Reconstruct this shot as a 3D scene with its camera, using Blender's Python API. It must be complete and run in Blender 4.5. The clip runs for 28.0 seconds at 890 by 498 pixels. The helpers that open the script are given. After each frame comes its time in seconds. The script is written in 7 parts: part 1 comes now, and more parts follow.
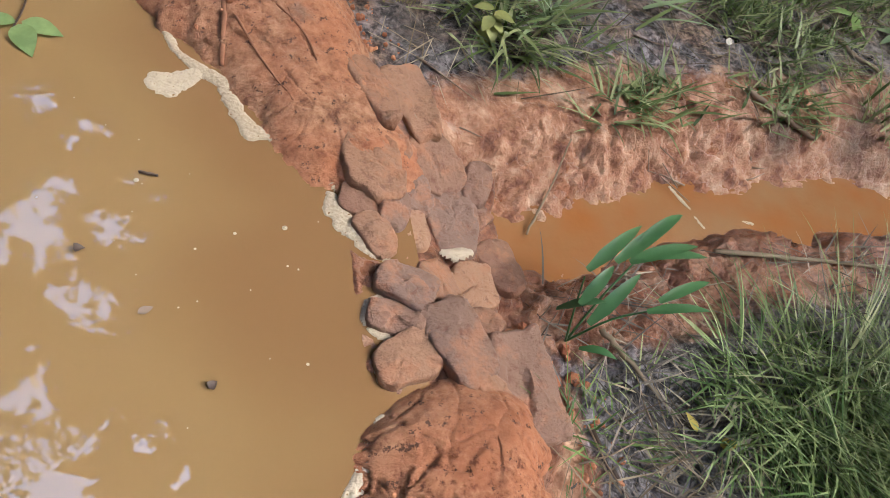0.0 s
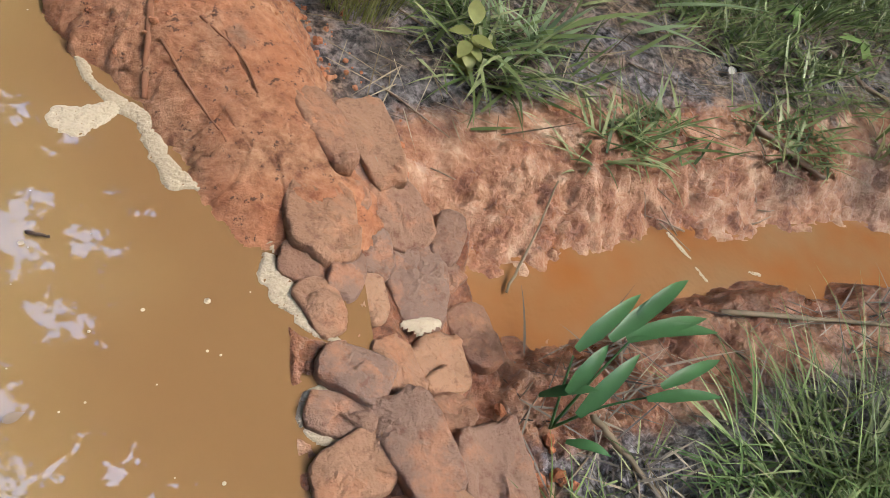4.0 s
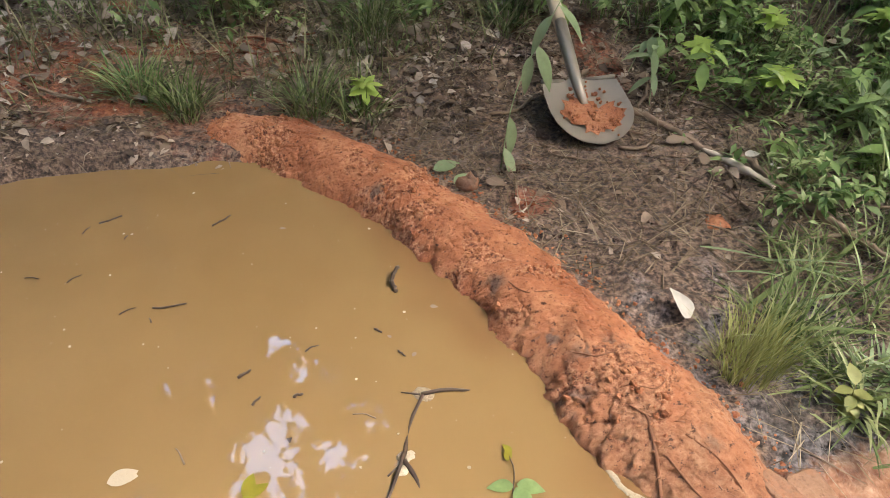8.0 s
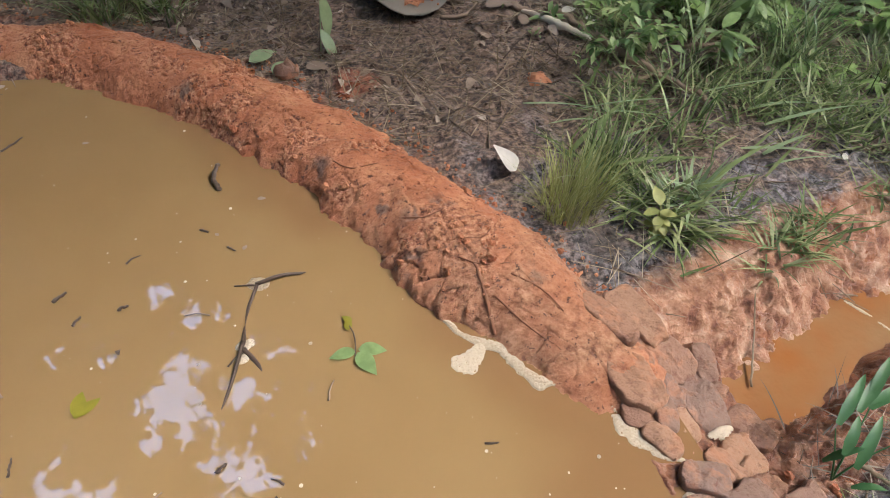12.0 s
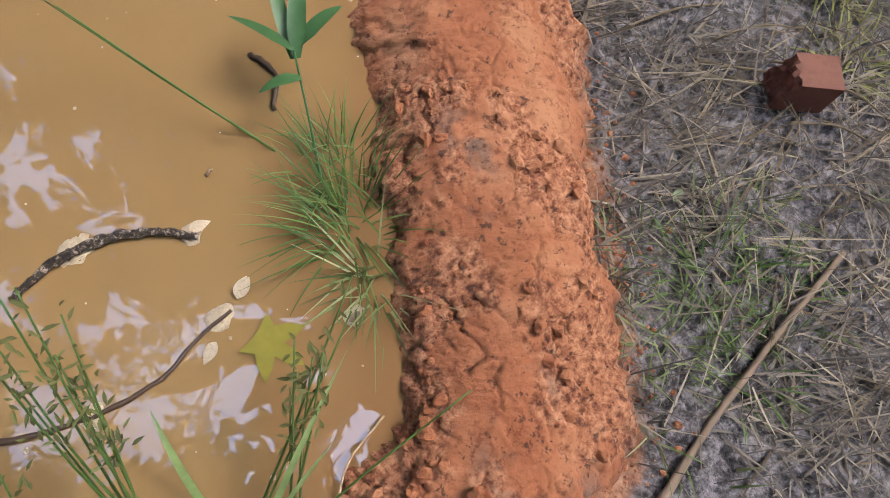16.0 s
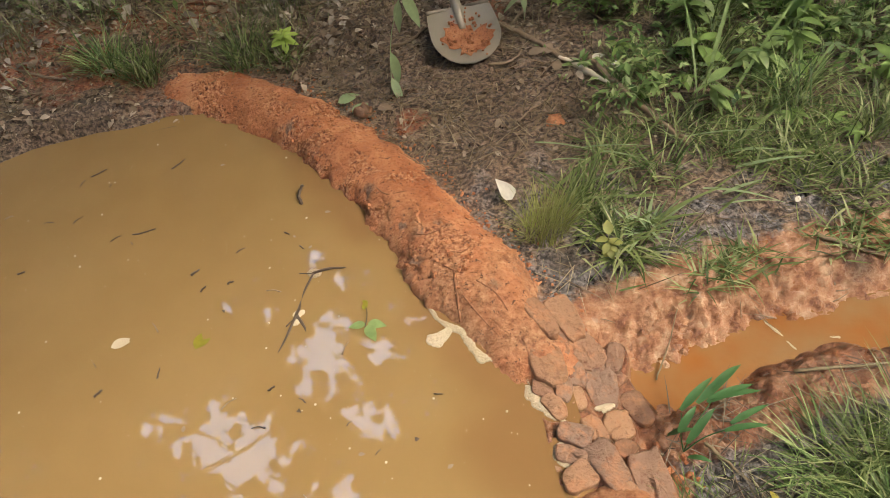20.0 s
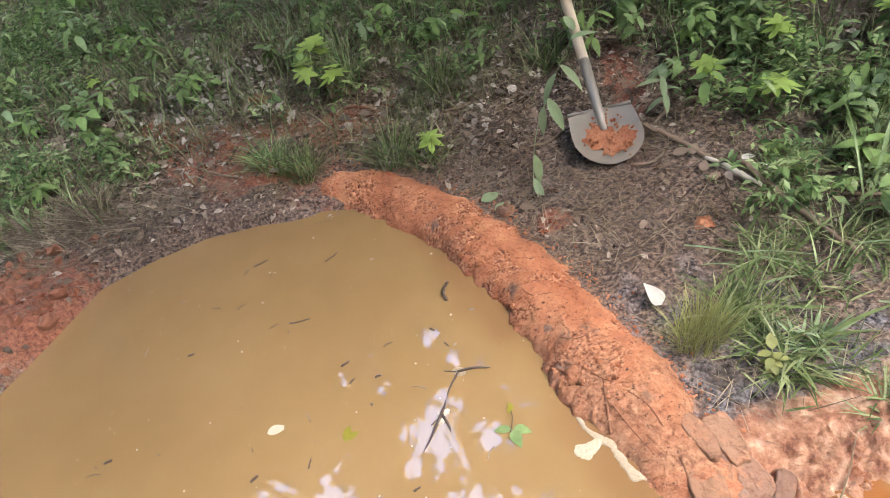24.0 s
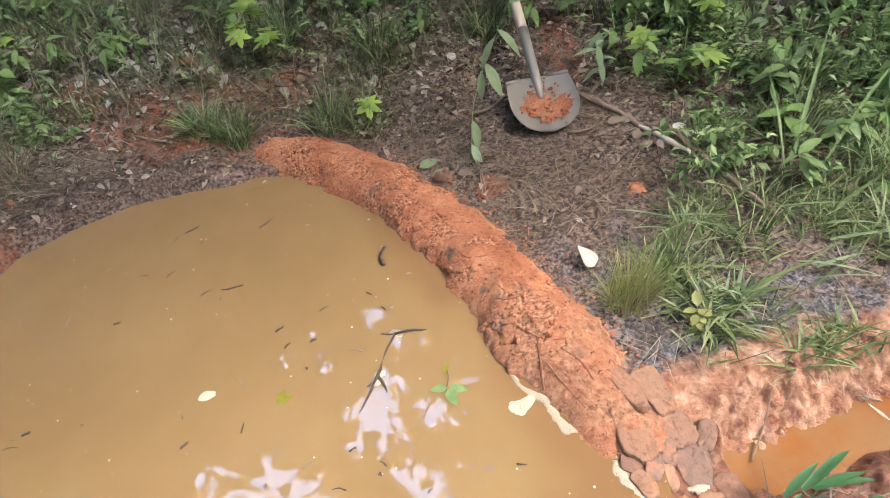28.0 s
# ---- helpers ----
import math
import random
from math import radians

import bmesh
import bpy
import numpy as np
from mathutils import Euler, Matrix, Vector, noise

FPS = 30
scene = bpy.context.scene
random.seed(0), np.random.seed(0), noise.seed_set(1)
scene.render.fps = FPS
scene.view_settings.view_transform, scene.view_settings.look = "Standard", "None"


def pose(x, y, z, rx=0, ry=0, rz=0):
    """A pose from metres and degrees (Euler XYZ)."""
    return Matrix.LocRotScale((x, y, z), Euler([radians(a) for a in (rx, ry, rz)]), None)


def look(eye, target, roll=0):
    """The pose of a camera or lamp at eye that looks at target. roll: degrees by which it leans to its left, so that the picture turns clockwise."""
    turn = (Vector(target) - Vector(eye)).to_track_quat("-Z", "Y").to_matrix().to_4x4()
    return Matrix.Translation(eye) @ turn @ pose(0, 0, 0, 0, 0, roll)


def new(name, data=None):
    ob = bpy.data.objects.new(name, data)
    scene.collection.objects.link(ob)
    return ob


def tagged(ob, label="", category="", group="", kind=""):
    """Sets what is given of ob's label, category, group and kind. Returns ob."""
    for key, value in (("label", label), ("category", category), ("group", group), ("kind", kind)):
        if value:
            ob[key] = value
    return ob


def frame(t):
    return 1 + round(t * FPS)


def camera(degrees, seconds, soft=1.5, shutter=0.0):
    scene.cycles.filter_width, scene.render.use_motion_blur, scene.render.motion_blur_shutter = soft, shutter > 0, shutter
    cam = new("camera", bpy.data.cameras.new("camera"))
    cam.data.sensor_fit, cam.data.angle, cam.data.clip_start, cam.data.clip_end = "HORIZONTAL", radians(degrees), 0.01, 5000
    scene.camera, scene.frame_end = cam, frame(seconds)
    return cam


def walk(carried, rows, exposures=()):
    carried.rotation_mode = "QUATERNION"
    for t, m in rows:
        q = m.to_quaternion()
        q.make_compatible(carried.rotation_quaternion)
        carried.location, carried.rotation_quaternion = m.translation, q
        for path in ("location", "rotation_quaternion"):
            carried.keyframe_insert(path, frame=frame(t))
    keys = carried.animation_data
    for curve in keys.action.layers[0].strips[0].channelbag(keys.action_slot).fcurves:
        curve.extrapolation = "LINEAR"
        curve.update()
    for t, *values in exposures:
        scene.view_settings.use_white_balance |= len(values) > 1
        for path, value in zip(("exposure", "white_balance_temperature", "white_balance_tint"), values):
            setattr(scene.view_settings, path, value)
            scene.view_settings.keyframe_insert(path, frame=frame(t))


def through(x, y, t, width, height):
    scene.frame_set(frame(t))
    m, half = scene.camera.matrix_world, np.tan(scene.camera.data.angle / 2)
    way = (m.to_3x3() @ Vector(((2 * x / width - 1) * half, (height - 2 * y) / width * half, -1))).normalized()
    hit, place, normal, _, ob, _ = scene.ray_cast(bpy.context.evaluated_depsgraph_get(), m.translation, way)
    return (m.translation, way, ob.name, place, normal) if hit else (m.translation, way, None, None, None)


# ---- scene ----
cam = camera(69.88, 28.0, soft=0.6)
PATH = [
    (0, (-0.0078, 0.1634, 0.4616), (0.3347, 0.6637, -0.3337), 27.74),
    (0.5, (-0.0126, 0.1706, 0.4685), (0.3363, 0.6819, -0.3169), 27.63),
    (1, (0.0108, 0.1938, 0.4479), (0.3778, 0.6877, -0.3404), 30.01),
    (1.5, (0.0439, 0.2183, 0.4258), (0.4096, 0.7118, -0.3633), 34.63),
    (2, (0.0569, 0.2332, 0.4071), (0.4351, 0.7078, -0.3877), 36.48),
    (2.5, (0.0506, 0.2481, 0.4099), (0.4053, 0.7421, -0.3839), 30.72),
    (4.5, (0.0444, 0.2467, 0.4165), (0.4070, 0.7587, -0.3622), 28.58),
    (5, (0.0426, 0.2437, 0.4203), (0.4159, 0.7555, -0.3535), 28.14),
    (5.5, (0.0115, 0.2243, 0.4566), (0.3509, 0.7714, -0.3086), 20.88),
    (6, (-0.0494, 0.1888, 0.5323), (0.2812, 0.7750, -0.2073), 16.36),
    (6.5, (-0.1280, 0.1818, 0.5782), (0.1460, 0.8100, -0.1500), 11.00),
    (7, (-0.1736, 0.2197, 0.6326), (0.0450, 0.8968, -0.0701), 6.18),
    (7.5, (-0.2449, 0.2684, 0.6746), (-0.0726, 0.9660, -0.0208), 5.18),
    (8, (-0.3076, 0.3029, 0.7336), (-0.2161, 1.0605, 0.0874), 0.42),
    (8.5, (-0.3751, 0.3181, 0.7578), (-0.3287, 1.1047, 0.1420), -2.71),
    (9, (-0.3261, 0.3020, 0.7257), (-0.2064, 1.0422, 0.0641), -0.24),
    (9.5, (-0.2950, 0.2800, 0.6906), (-0.1325, 0.9634, -0.0211), -0.95),
    (10, (-0.2494, 0.2647, 0.6574), (-0.0309, 0.8883, -0.0932), 0.80),
    (10.5, (-0.2279, 0.2397, 0.6298), (0.0220, 0.8190, -0.1461), 4.72),
    (11, (-0.2199, 0.2427, 0.6402), (0.0322, 0.8258, -0.1320), 3.80),
    (11.5, (-0.2271, 0.2566, 0.6666), (0.0090, 0.8745, -0.0835), 1.49),
    (13.5, (-0.1934, 0.1473, 0.6972), (0.0921, 0.7623, -0.0378), -0.99),
    (14, (-0.1548, 0.0846, 0.6578), (0.1619, 0.6267, -0.1206), -0.03),
    (14.5, (-0.1373, 0.0128, 0.6212), (0.2082, 0.4725, -0.1969), 5.86),
    (15, (-0.1617, -0.0637, 0.5841), (0.1859, 0.2804, -0.2881), 9.66),
    (15.5, (-0.1752, -0.1725, 0.5432), (0.0788, 0.1431, -0.3711), 5.16),
    (16, (-0.1720, -0.2372, 0.5102), (0.0724, 0.0011, -0.4298), 12.15),
    (16.5, (-0.2463, -0.2749, 0.4929), (-0.1223, -0.0683, -0.4776), 10.22),
    (17, (-0.2529, -0.2782, 0.5021), (-0.1551, -0.0632, -0.4696), 3.90),
    (17.5, (-0.1769, -0.2301, 0.5120), (0.0305, 0.0275, -0.4317), 7.18),
    (18, (-0.1332, -0.1710, 0.5615), (0.1276, 0.1721, -0.3409), 2.65),
    (18.5, (-0.1308, -0.1170, 0.5905), (0.1140, 0.1968, -0.3268), 4.39),
    (19, (-0.0632, -0.0678, 0.7301), (0.1150, 0.3715, -0.1504), -1.69),
    (19.5, (0.0164, 0.0014, 0.9073), (0.0785, 0.5935, 0.1039), -10.06),
    (20, (0.0000, -0.0000, 0.9750), (-0.0000, 0.6575, 0.2216), -10.82),
    (20.5, (-0.0108, -0.0370, 0.9872), (-0.0705, 0.6554, 0.2682), -11.68),
    (21, (-0.0041, -0.0263, 0.9867), (-0.0643, 0.6647, 0.2664), -11.18),
    (21.5, (-0.0218, -0.0059, 0.9908), (-0.0941, 0.6924, 0.2786), -11.73),
    (22, (-0.0260, 0.0094, 1.0067), (-0.1365, 0.7529, 0.3471), -12.62),
    (22.5, (-0.0345, 0.0196, 1.0325), (-0.1709, 0.7765, 0.3935), -13.46),
    (24.5, (-0.0633, 0.0286, 1.0294), (-0.2113, 0.7828, 0.3896), -17.15),
    (25, (-0.0520, 0.0235, 1.0167), (-0.1926, 0.7904, 0.3906), -15.74),
    (25.5, (-0.0682, 0.0305, 1.0192), (-0.2021, 0.7937, 0.3870), -12.99),
    (26, (-0.0977, 0.0322, 1.0497), (-0.2814, 0.8067, 0.4444), -14.61),
    (26.5, (-0.0661, 0.0195, 1.0206), (-0.2165, 0.7754, 0.3834), -11.39),
    (27, (-0.0453, 0.0106, 1.0166), (-0.1520, 0.7725, 0.3776), -13.42),
    (27.5, (-0.0321, 0.0146, 1.0038), (-0.1054, 0.7752, 0.3587), -12.51),
    (28, (-0.0547, 0.0063, 0.9935), (-0.1215, 0.7395, 0.3168), -12.85),
]
walk(cam, [(t, look(eye, target, roll)) for t, eye, target, roll in PATH],
     [(0, 3.25, 6100, 8), (2, 3.25, 6000, 8), (5, 3.35, 6500, 4), (7, 3.5, 6900, 5), (9, 3.86, 6600, 9), (11, 3.45, 6200, 9), (14, 3.38, 6200, 8), (15, 3.2, 6400, 9),
      (16, 3.15, 6300, 10), (17, 3.2, 6200, 3), (18, 3.3, 6900, 3), (19, 3.25, 7500, 3), (20, 3.4, 7700, 4), (22, 3.8, 6800, 8), (25, 3.95, 6200, 10), (28, 3.95, 6200, 10)])

# ---- light ----
SUN_ELEV, SUN_AZ = 51.5, 110.0   # degrees; azimuth clockwise from +y
world = bpy.data.worlds.new("sky")
scene.world = world
world.use_nodes = True
wn = world.node_tree
sky = wn.nodes.new("ShaderNodeTexSky")
sky.sky_type, sky.sun_disc = "NISHITA", False
sky.sun_elevation, sky.sun_rotation = radians(SUN_ELEV), radians(SUN_AZ)
sky.air_density, sky.dust_density, sky.ozone_density = 1.0, 3.0, 1.0
wn.links.new(sky.outputs[0], wn.nodes["Background"].inputs[0])
wn.nodes["Background"].inputs[1].default_value = 0.15
sun_data = bpy.data.lights.new("sun", "SUN")
sun_data.energy, sun_data.angle, sun_data.color = 0.13, radians(14), (1.0, 0.96, 0.90)
sun = new("sun", sun_data)
_e, _a = radians(SUN_ELEV), radians(SUN_AZ)
sun.matrix_world = look((6 * math.sin(_a) * math.cos(_e), 6 * math.cos(_a) * math.cos(_e), 6 * math.sin(_e) + 10), (0, 0, 10))


# ---- small tools ----
def hash2(ix, iy, seed):
    """A number in 0..1 for each lattice point."""
    h = (ix.astype(np.int64) * 374761393 + iy.astype(np.int64) * 668265263 + seed * 974711) & 0xFFFFFFFF
    h = ((h ^ (h >> 13)) * 1274126177) & 0xFFFFFFFF
    h = ((h ^ (h >> 16)) * 2246822519) & 0xFFFFFFFF
    return (h ^ (h >> 15)) / 4294967295.0


def vnoise(x, y, seed=0):
    ix, iy = np.floor(x), np.floor(y)
    fx, fy = x - ix, y - iy
    fx, fy = fx * fx * (3 - 2 * fx), fy * fy * (3 - 2 * fy)
    a, b = hash2(ix, iy, seed), hash2(ix + 1, iy, seed)
    c, d = hash2(ix, iy + 1, seed), hash2(ix + 1, iy + 1, seed)
    return (a + (b - a) * fx) * (1 - fy) + (c + (d - c) * fx) * fy - 0.5


def fbm(x, y, size, octaves=4, seed=0, gain=0.5):
    """Noise about 0, whose largest lumps are size metres across."""
    total, amp, f = 0.0, 1.0, 1.0 / size
    for k in range(octaves):
        total = total + amp * vnoise(x * f + 17.3 * k, y * f - 9.1 * k, seed + k)
        amp, f = amp * gain, f * 2.03
    return total


def cells(x, y, size, seed=0):
    """Distance to the nearest and second nearest of scattered seeds, in cell sizes."""
    x, y = x / size, y / size
    ix, iy = np.floor(x), np.floor(y)
    d1, d2 = np.full(np.shape(x), 9.0), np.full(np.shape(x), 9.0)
    for dx in (-1, 0, 1):
        for dy in (-1, 0, 1):
            cx, cy = ix + dx, iy + dy
            d = np.hypot(cx + hash2(cx, cy, seed) - x, cy + hash2(cx, cy, seed + 5) - y)
            d2 = np.minimum(d2, np.maximum(d, d1))
            d1 = np.minimum(d1, d)
    return d1, d2


def facets(x, y, size, seed=0, tilt=0.5):
    """Broken faces: each scattered cell has its own level and slope; about -1 to 1."""
    x, y = x / size, y / size
    ix, iy = np.floor(x), np.floor(y)
    best, out = np.full(np.shape(x), 9.0), np.zeros(np.shape(x))
    for dx in (-1, 0, 1):
        for dy in (-1, 0, 1):
            cx, cy = ix + dx, iy + dy
            ux, uy = x - cx - hash2(cx, cy, seed), y - cy - hash2(cx, cy, seed + 5)
            d = np.hypot(ux, uy)
            near = d < best
            best = np.where(near, d, best)
            turn = 6.2832 * hash2(cx, cy, seed + 7)
            lev = 2 * hash2(cx, cy, seed + 6) - 1 + 2 * tilt * (ux * np.cos(turn) + uy * np.sin(turn))
            out = np.where(near, lev, out)
    return out


def step(a, b, v):
    u = np.clip((v - a) / (b - a), 0, 1)
    return u * u * (3 - 2 * u)


def along(x, y, line):
    """Distance to a polyline, the share of its length at the nearest place, and the side (left positive)."""
    line = np.array(line, float)
    lens = np.hypot(*(line[1:] - line[:-1]).T)
    total, run = lens.sum(), 0.0
    best, share, side = np.full(np.shape(x), 1e9), np.zeros(np.shape(x)), np.zeros(np.shape(x))
    for (ax, ay), (bx, by), n in zip(line[:-1], line[1:], lens):
        ux, uy = (bx - ax) / n, (by - ay) / n
        k = np.clip((x - ax) * ux + (y - ay) * uy, 0, n)
        d = np.hypot(x - ax - k * ux, y - ay - k * uy)
        near = d < best
        best = np.where(near, d, best)
        share = np.where(near, (run + k) / total, share)
        side = np.where(near, ux * (y - ay) - uy * (x - ax), side)
        run += n
    return best, share, side


def inside(x, y, poly):
    odd = np.zeros(np.shape(x), bool)
    for (ax, ay), (bx, by) in zip(poly, poly[1:] + poly[:1]):
        if ay != by:
            odd ^= ((ay > y) != (by > y)) & (x < (bx - ax) * (y - ay) / (by - ay) + ax)
    return odd


def curve_line(points, n):
    """A smooth line of n points through the given ones."""
    p = np.array(points, float)
    s = np.r_[0, np.cumsum(np.linalg.norm(np.diff(p, axis=0), axis=1))]
    m = np.gradient(p, s, axis=0)
    u = np.linspace(0, s[-1], n)
    k = np.clip(np.searchsorted(s, u, "right") - 1, 0, len(s) - 2)
    h = (s[k + 1] - s[k])[:, None]
    f = ((u - s[k]) / (s[k + 1] - s[k]))[:, None]
    return ((1 + 2 * f) * (1 - f) ** 2 * p[k] + f * (1 - f) ** 2 * h * m[k]
            + f * f * (3 - 2 * f) * p[k + 1] + f * f * (f - 1) * h * m[k + 1])


def mesh_of(name, verts, faces, mat=None, smooth=True):
    """A mesh from arrays; faces is an (n, 3) or (n, 4) array, or a list of such."""
    me = bpy.data.meshes.new(name)
    verts = np.asarray(verts, np.float32)
    groups = [np.asarray(f, np.int32) for f in (faces if isinstance(faces, list) else [faces]) if len(f)]
    me.vertices.add(len(verts))
    me.vertices.foreach_set("co", verts.ravel())
    me.loops.add(sum(f.size for f in groups))
    me.loops.foreach_set("vertex_index", np.concatenate([f.ravel() for f in groups]))
    sizes = np.concatenate([np.full(len(f), f.shape[1], np.int32) for f in groups])
    me.polygons.add(len(sizes))
    me.polygons.foreach_set("loop_start", np.r_[0, np.cumsum(sizes)[:-1]].astype(np.int32))
    me.polygons.foreach_set("use_smooth", np.full(len(sizes), smooth))
    me.update(calc_edges=True)
    me.validate()
    if mat:
        me.materials.append(mat)
    return me


def thing(name, me, label, category, group="", kind="", at=(0, 0, 0), turn=0.0):
    ob = new(name, me)
    ob.matrix_world = pose(*at, 0, 0, turn)
    return tagged(ob, label, category, group, kind)


def part(name, me, parent, label="", m=None):
    ob = new(name, me)
    ob.parent = parent
    if m is not None:
        ob.matrix_basis = m
    return tagged(ob, label) if label else ob


def grid_faces(nu, nv):
    i = np.arange(nu - 1)[:, None] * nv + np.arange(nv - 1)[None, :]
    return np.stack([i, i + nv, i + nv + 1, i + 1], -1).reshape(-1, 4)


def tube(points, radii, sides=7, rough=0.0, seed=0):
    """Vertices and faces of a tapered, slightly knobbly rod through the points."""
    p = np.array(points, float)
    n = len(p)
    r = np.interp(np.linspace(0, 1, n), np.linspace(0, 1, len(radii)), radii)
    d = np.gradient(p, axis=0)
    d /= np.linalg.norm(d, axis=1)[:, None] + 1e-9
    ref = np.array([0.31, 0.23, 0.92])
    a = np.cross(d, ref)
    a /= np.linalg.norm(a, axis=1)[:, None] + 1e-9
    b = np.cross(d, a)
    th = np.linspace(0, 2 * np.pi, sides, endpoint=False)
    rng = np.random.RandomState(seed)
    rr = r[:, None] * (1 + rough * rng.uniform(-1, 1, (n, sides)))
    v = p[:, None] + rr[..., None] * (a[:, None] * np.cos(th)[None, :, None] + b[:, None] * np.sin(th)[None, :, None])
    f = []
    for i in range(n - 1):
        for k in range(sides):
            f.append((i * sides + k, i * sides + (k + 1) % sides, (i + 1) * sides + (k + 1) % sides, (i + 1) * sides + k))
    v = np.concatenate([v.reshape(-1, 3), p[:1], p[-1:]])
    caps = [(n * sides, (k + 1) % sides, k) for k in range(sides)]
    caps += [(n * sides + 1, (n - 1) * sides + k, (n - 1) * sides + (k + 1) % sides) for k in range(sides)]
    return v, np.array(f), np.array(caps)


def join(pieces):
    """Joins (verts, quads, tris) pieces into one set."""
    vs, qs, ts, at = [], [], [], 0
    for v, q, t in pieces:
        vs.append(np.asarray(v, float))
        if len(q):
            qs.append(np.asarray(q) + at)
        if len(t):
            ts.append(np.asarray(t) + at)
        at += len(v)
    out = []
    if qs:
        out.append(np.concatenate(qs))
    if ts:
        out.append(np.concatenate(ts))
    return np.concatenate(vs), out


# ---- materials ----
def material(name):
    m = bpy.data.materials.new(name)
    m.use_nodes = True
    t = m.node_tree
    return m, t, t.nodes["Principled BSDF"]


def nd(t, kind, **values):
    n = t.nodes.new(kind)
    for k, v in values.items():
        if k in n.inputs:
            n.inputs[k].default_value = v
    return n


def ramp(t, source, stops):
    n = t.nodes.new("ShaderNodeValToRGB")
    e = n.color_ramp.elements
    while len(e) < len(stops):
        e.new(0.5)
    for el, (p, c) in zip(e, stops):
        el.position, el.color = p, (*c, 1)
    t.links.new(source, n.inputs[0])
    return n.outputs[0]


def noise_tex(t, scale, detail=4.0, rough=0.6, coords=None):
    n = nd(t, "ShaderNodeTexNoise", Scale=scale, Detail=detail, Roughness=rough)
    if coords is None:
        coords = t.nodes.new("ShaderNodeNewGeometry").outputs["Position"]
    t.links.new(coords, n.inputs["Vector"])
    return n.outputs[0]


def mix(t, fac, a, b, mode="MIX"):
    n = t.nodes.new("ShaderNodeMix")
    n.data_type, n.blend_type = "RGBA", mode
    for sock, v in ((n.inputs[0], fac), (n.inputs[6], a), (n.inputs[7], b)):
        if isinstance(v, bpy.types.NodeSocket):
            t.links.new(v, sock)
        else:
            sock.default_value = v if isinstance(v, float) else (*v, 1)
    return n.outputs[2]


def bump(t, bsdf, height, strength, distance):
    b = nd(t, "ShaderNodeBump", Strength=strength, Distance=distance)
    t.links.new(height, b.inputs["Height"])
    t.links.new(b.outputs[0], bsdf.inputs["Normal"])


def link(t, a, b):
    t.links.new(a, b)


def clay_material():
    """Worked clay: pale where it was smeared smooth, redder where it is freshly broken."""
    m, t, b = material("orange_clay")
    big, fine, grit = noise_tex(t, 14, 7, 0.62), noise_tex(t, 120, 7, 0.72), noise_tex(t, 520, 4, 0.75)
    smooth = ramp(t, big, [(0.36, (0.36, 0.118, 0.050)), (0.5, (0.46, 0.178, 0.082)), (0.64, (0.55, 0.262, 0.138))])
    smooth = mix(t, ramp(t, fine, [(0.37, (0.8,) * 3), (0.46, (0, 0, 0))]), smooth, (0.24, 0.07, 0.03))
    # the darkest tone of broken clay also stands for shade in crumb pits
    broken = ramp(t, fine, [(0.37, (0.11, 0.034, 0.018)), (0.46, (0.34, 0.122, 0.056)), (0.62, (0.62, 0.32, 0.18))])
    at = t.nodes.new("ShaderNodeAttribute")
    at.attribute_name = "crumb"
    n = nd(t, "ShaderNodeMath")
    n.operation = "ADD"
    link(t, at.outputs["Fac"], n.inputs[0])
    link(t, noise_tex(t, 45, 4, 0.7), n.inputs[1])
    c = mix(t, ramp(t, n.outputs[0], [(0.62, (0, 0, 0)), (1.05, (1, 1, 1))]), smooth, broken)
    ts = t.nodes.new("ShaderNodeAttribute")
    ts.attribute_name = "topsoil"
    c = mix(t, ts.outputs["Fac"], c, ramp(t, fine, [(0.38, (0.045, 0.035, 0.032)), (0.62, (0.20, 0.165, 0.15))]))
    dr = t.nodes.new("ShaderNodeAttribute")
    dr.attribute_name = "dried"
    c = mix(t, dr.outputs["Fac"], c, ramp(t, noise_tex(t, 70, 7, 0.66), [(0.36, (0.13, 0.052, 0.027)), (0.46, (0.33, 0.160, 0.084)), (0.62, (0.51, 0.300, 0.178))]))
    # grey topsoil, and dark flecks that paint crumb shadows along with humus
    bits_and_shade = noise_tex(t, 85, 5, 0.75)
    c = mix(t, ramp(t, bits_and_shade, [(0.60, (0, 0, 0)), (0.63, (0.85,) * 3)]), c, (0.075, 0.032, 0.02))
    c = mix(t, ramp(t, noise_tex(t, 17, 5, 0.7), [(0.68, (0, 0, 0)), (0.76, (0.55,) * 3)]), c, (0.22, 0.165, 0.135))
    link(t, c, b.inputs["Base Color"])
    link(t, ramp(t, big, [(0.3, (0.5,) * 3), (0.7, (0.85,) * 3)]), b.inputs["Roughness"])
    bump(t, b, mix(t, 0.4, fine, grit), 0.8, 0.007)
    return m


CLAY = clay_material()


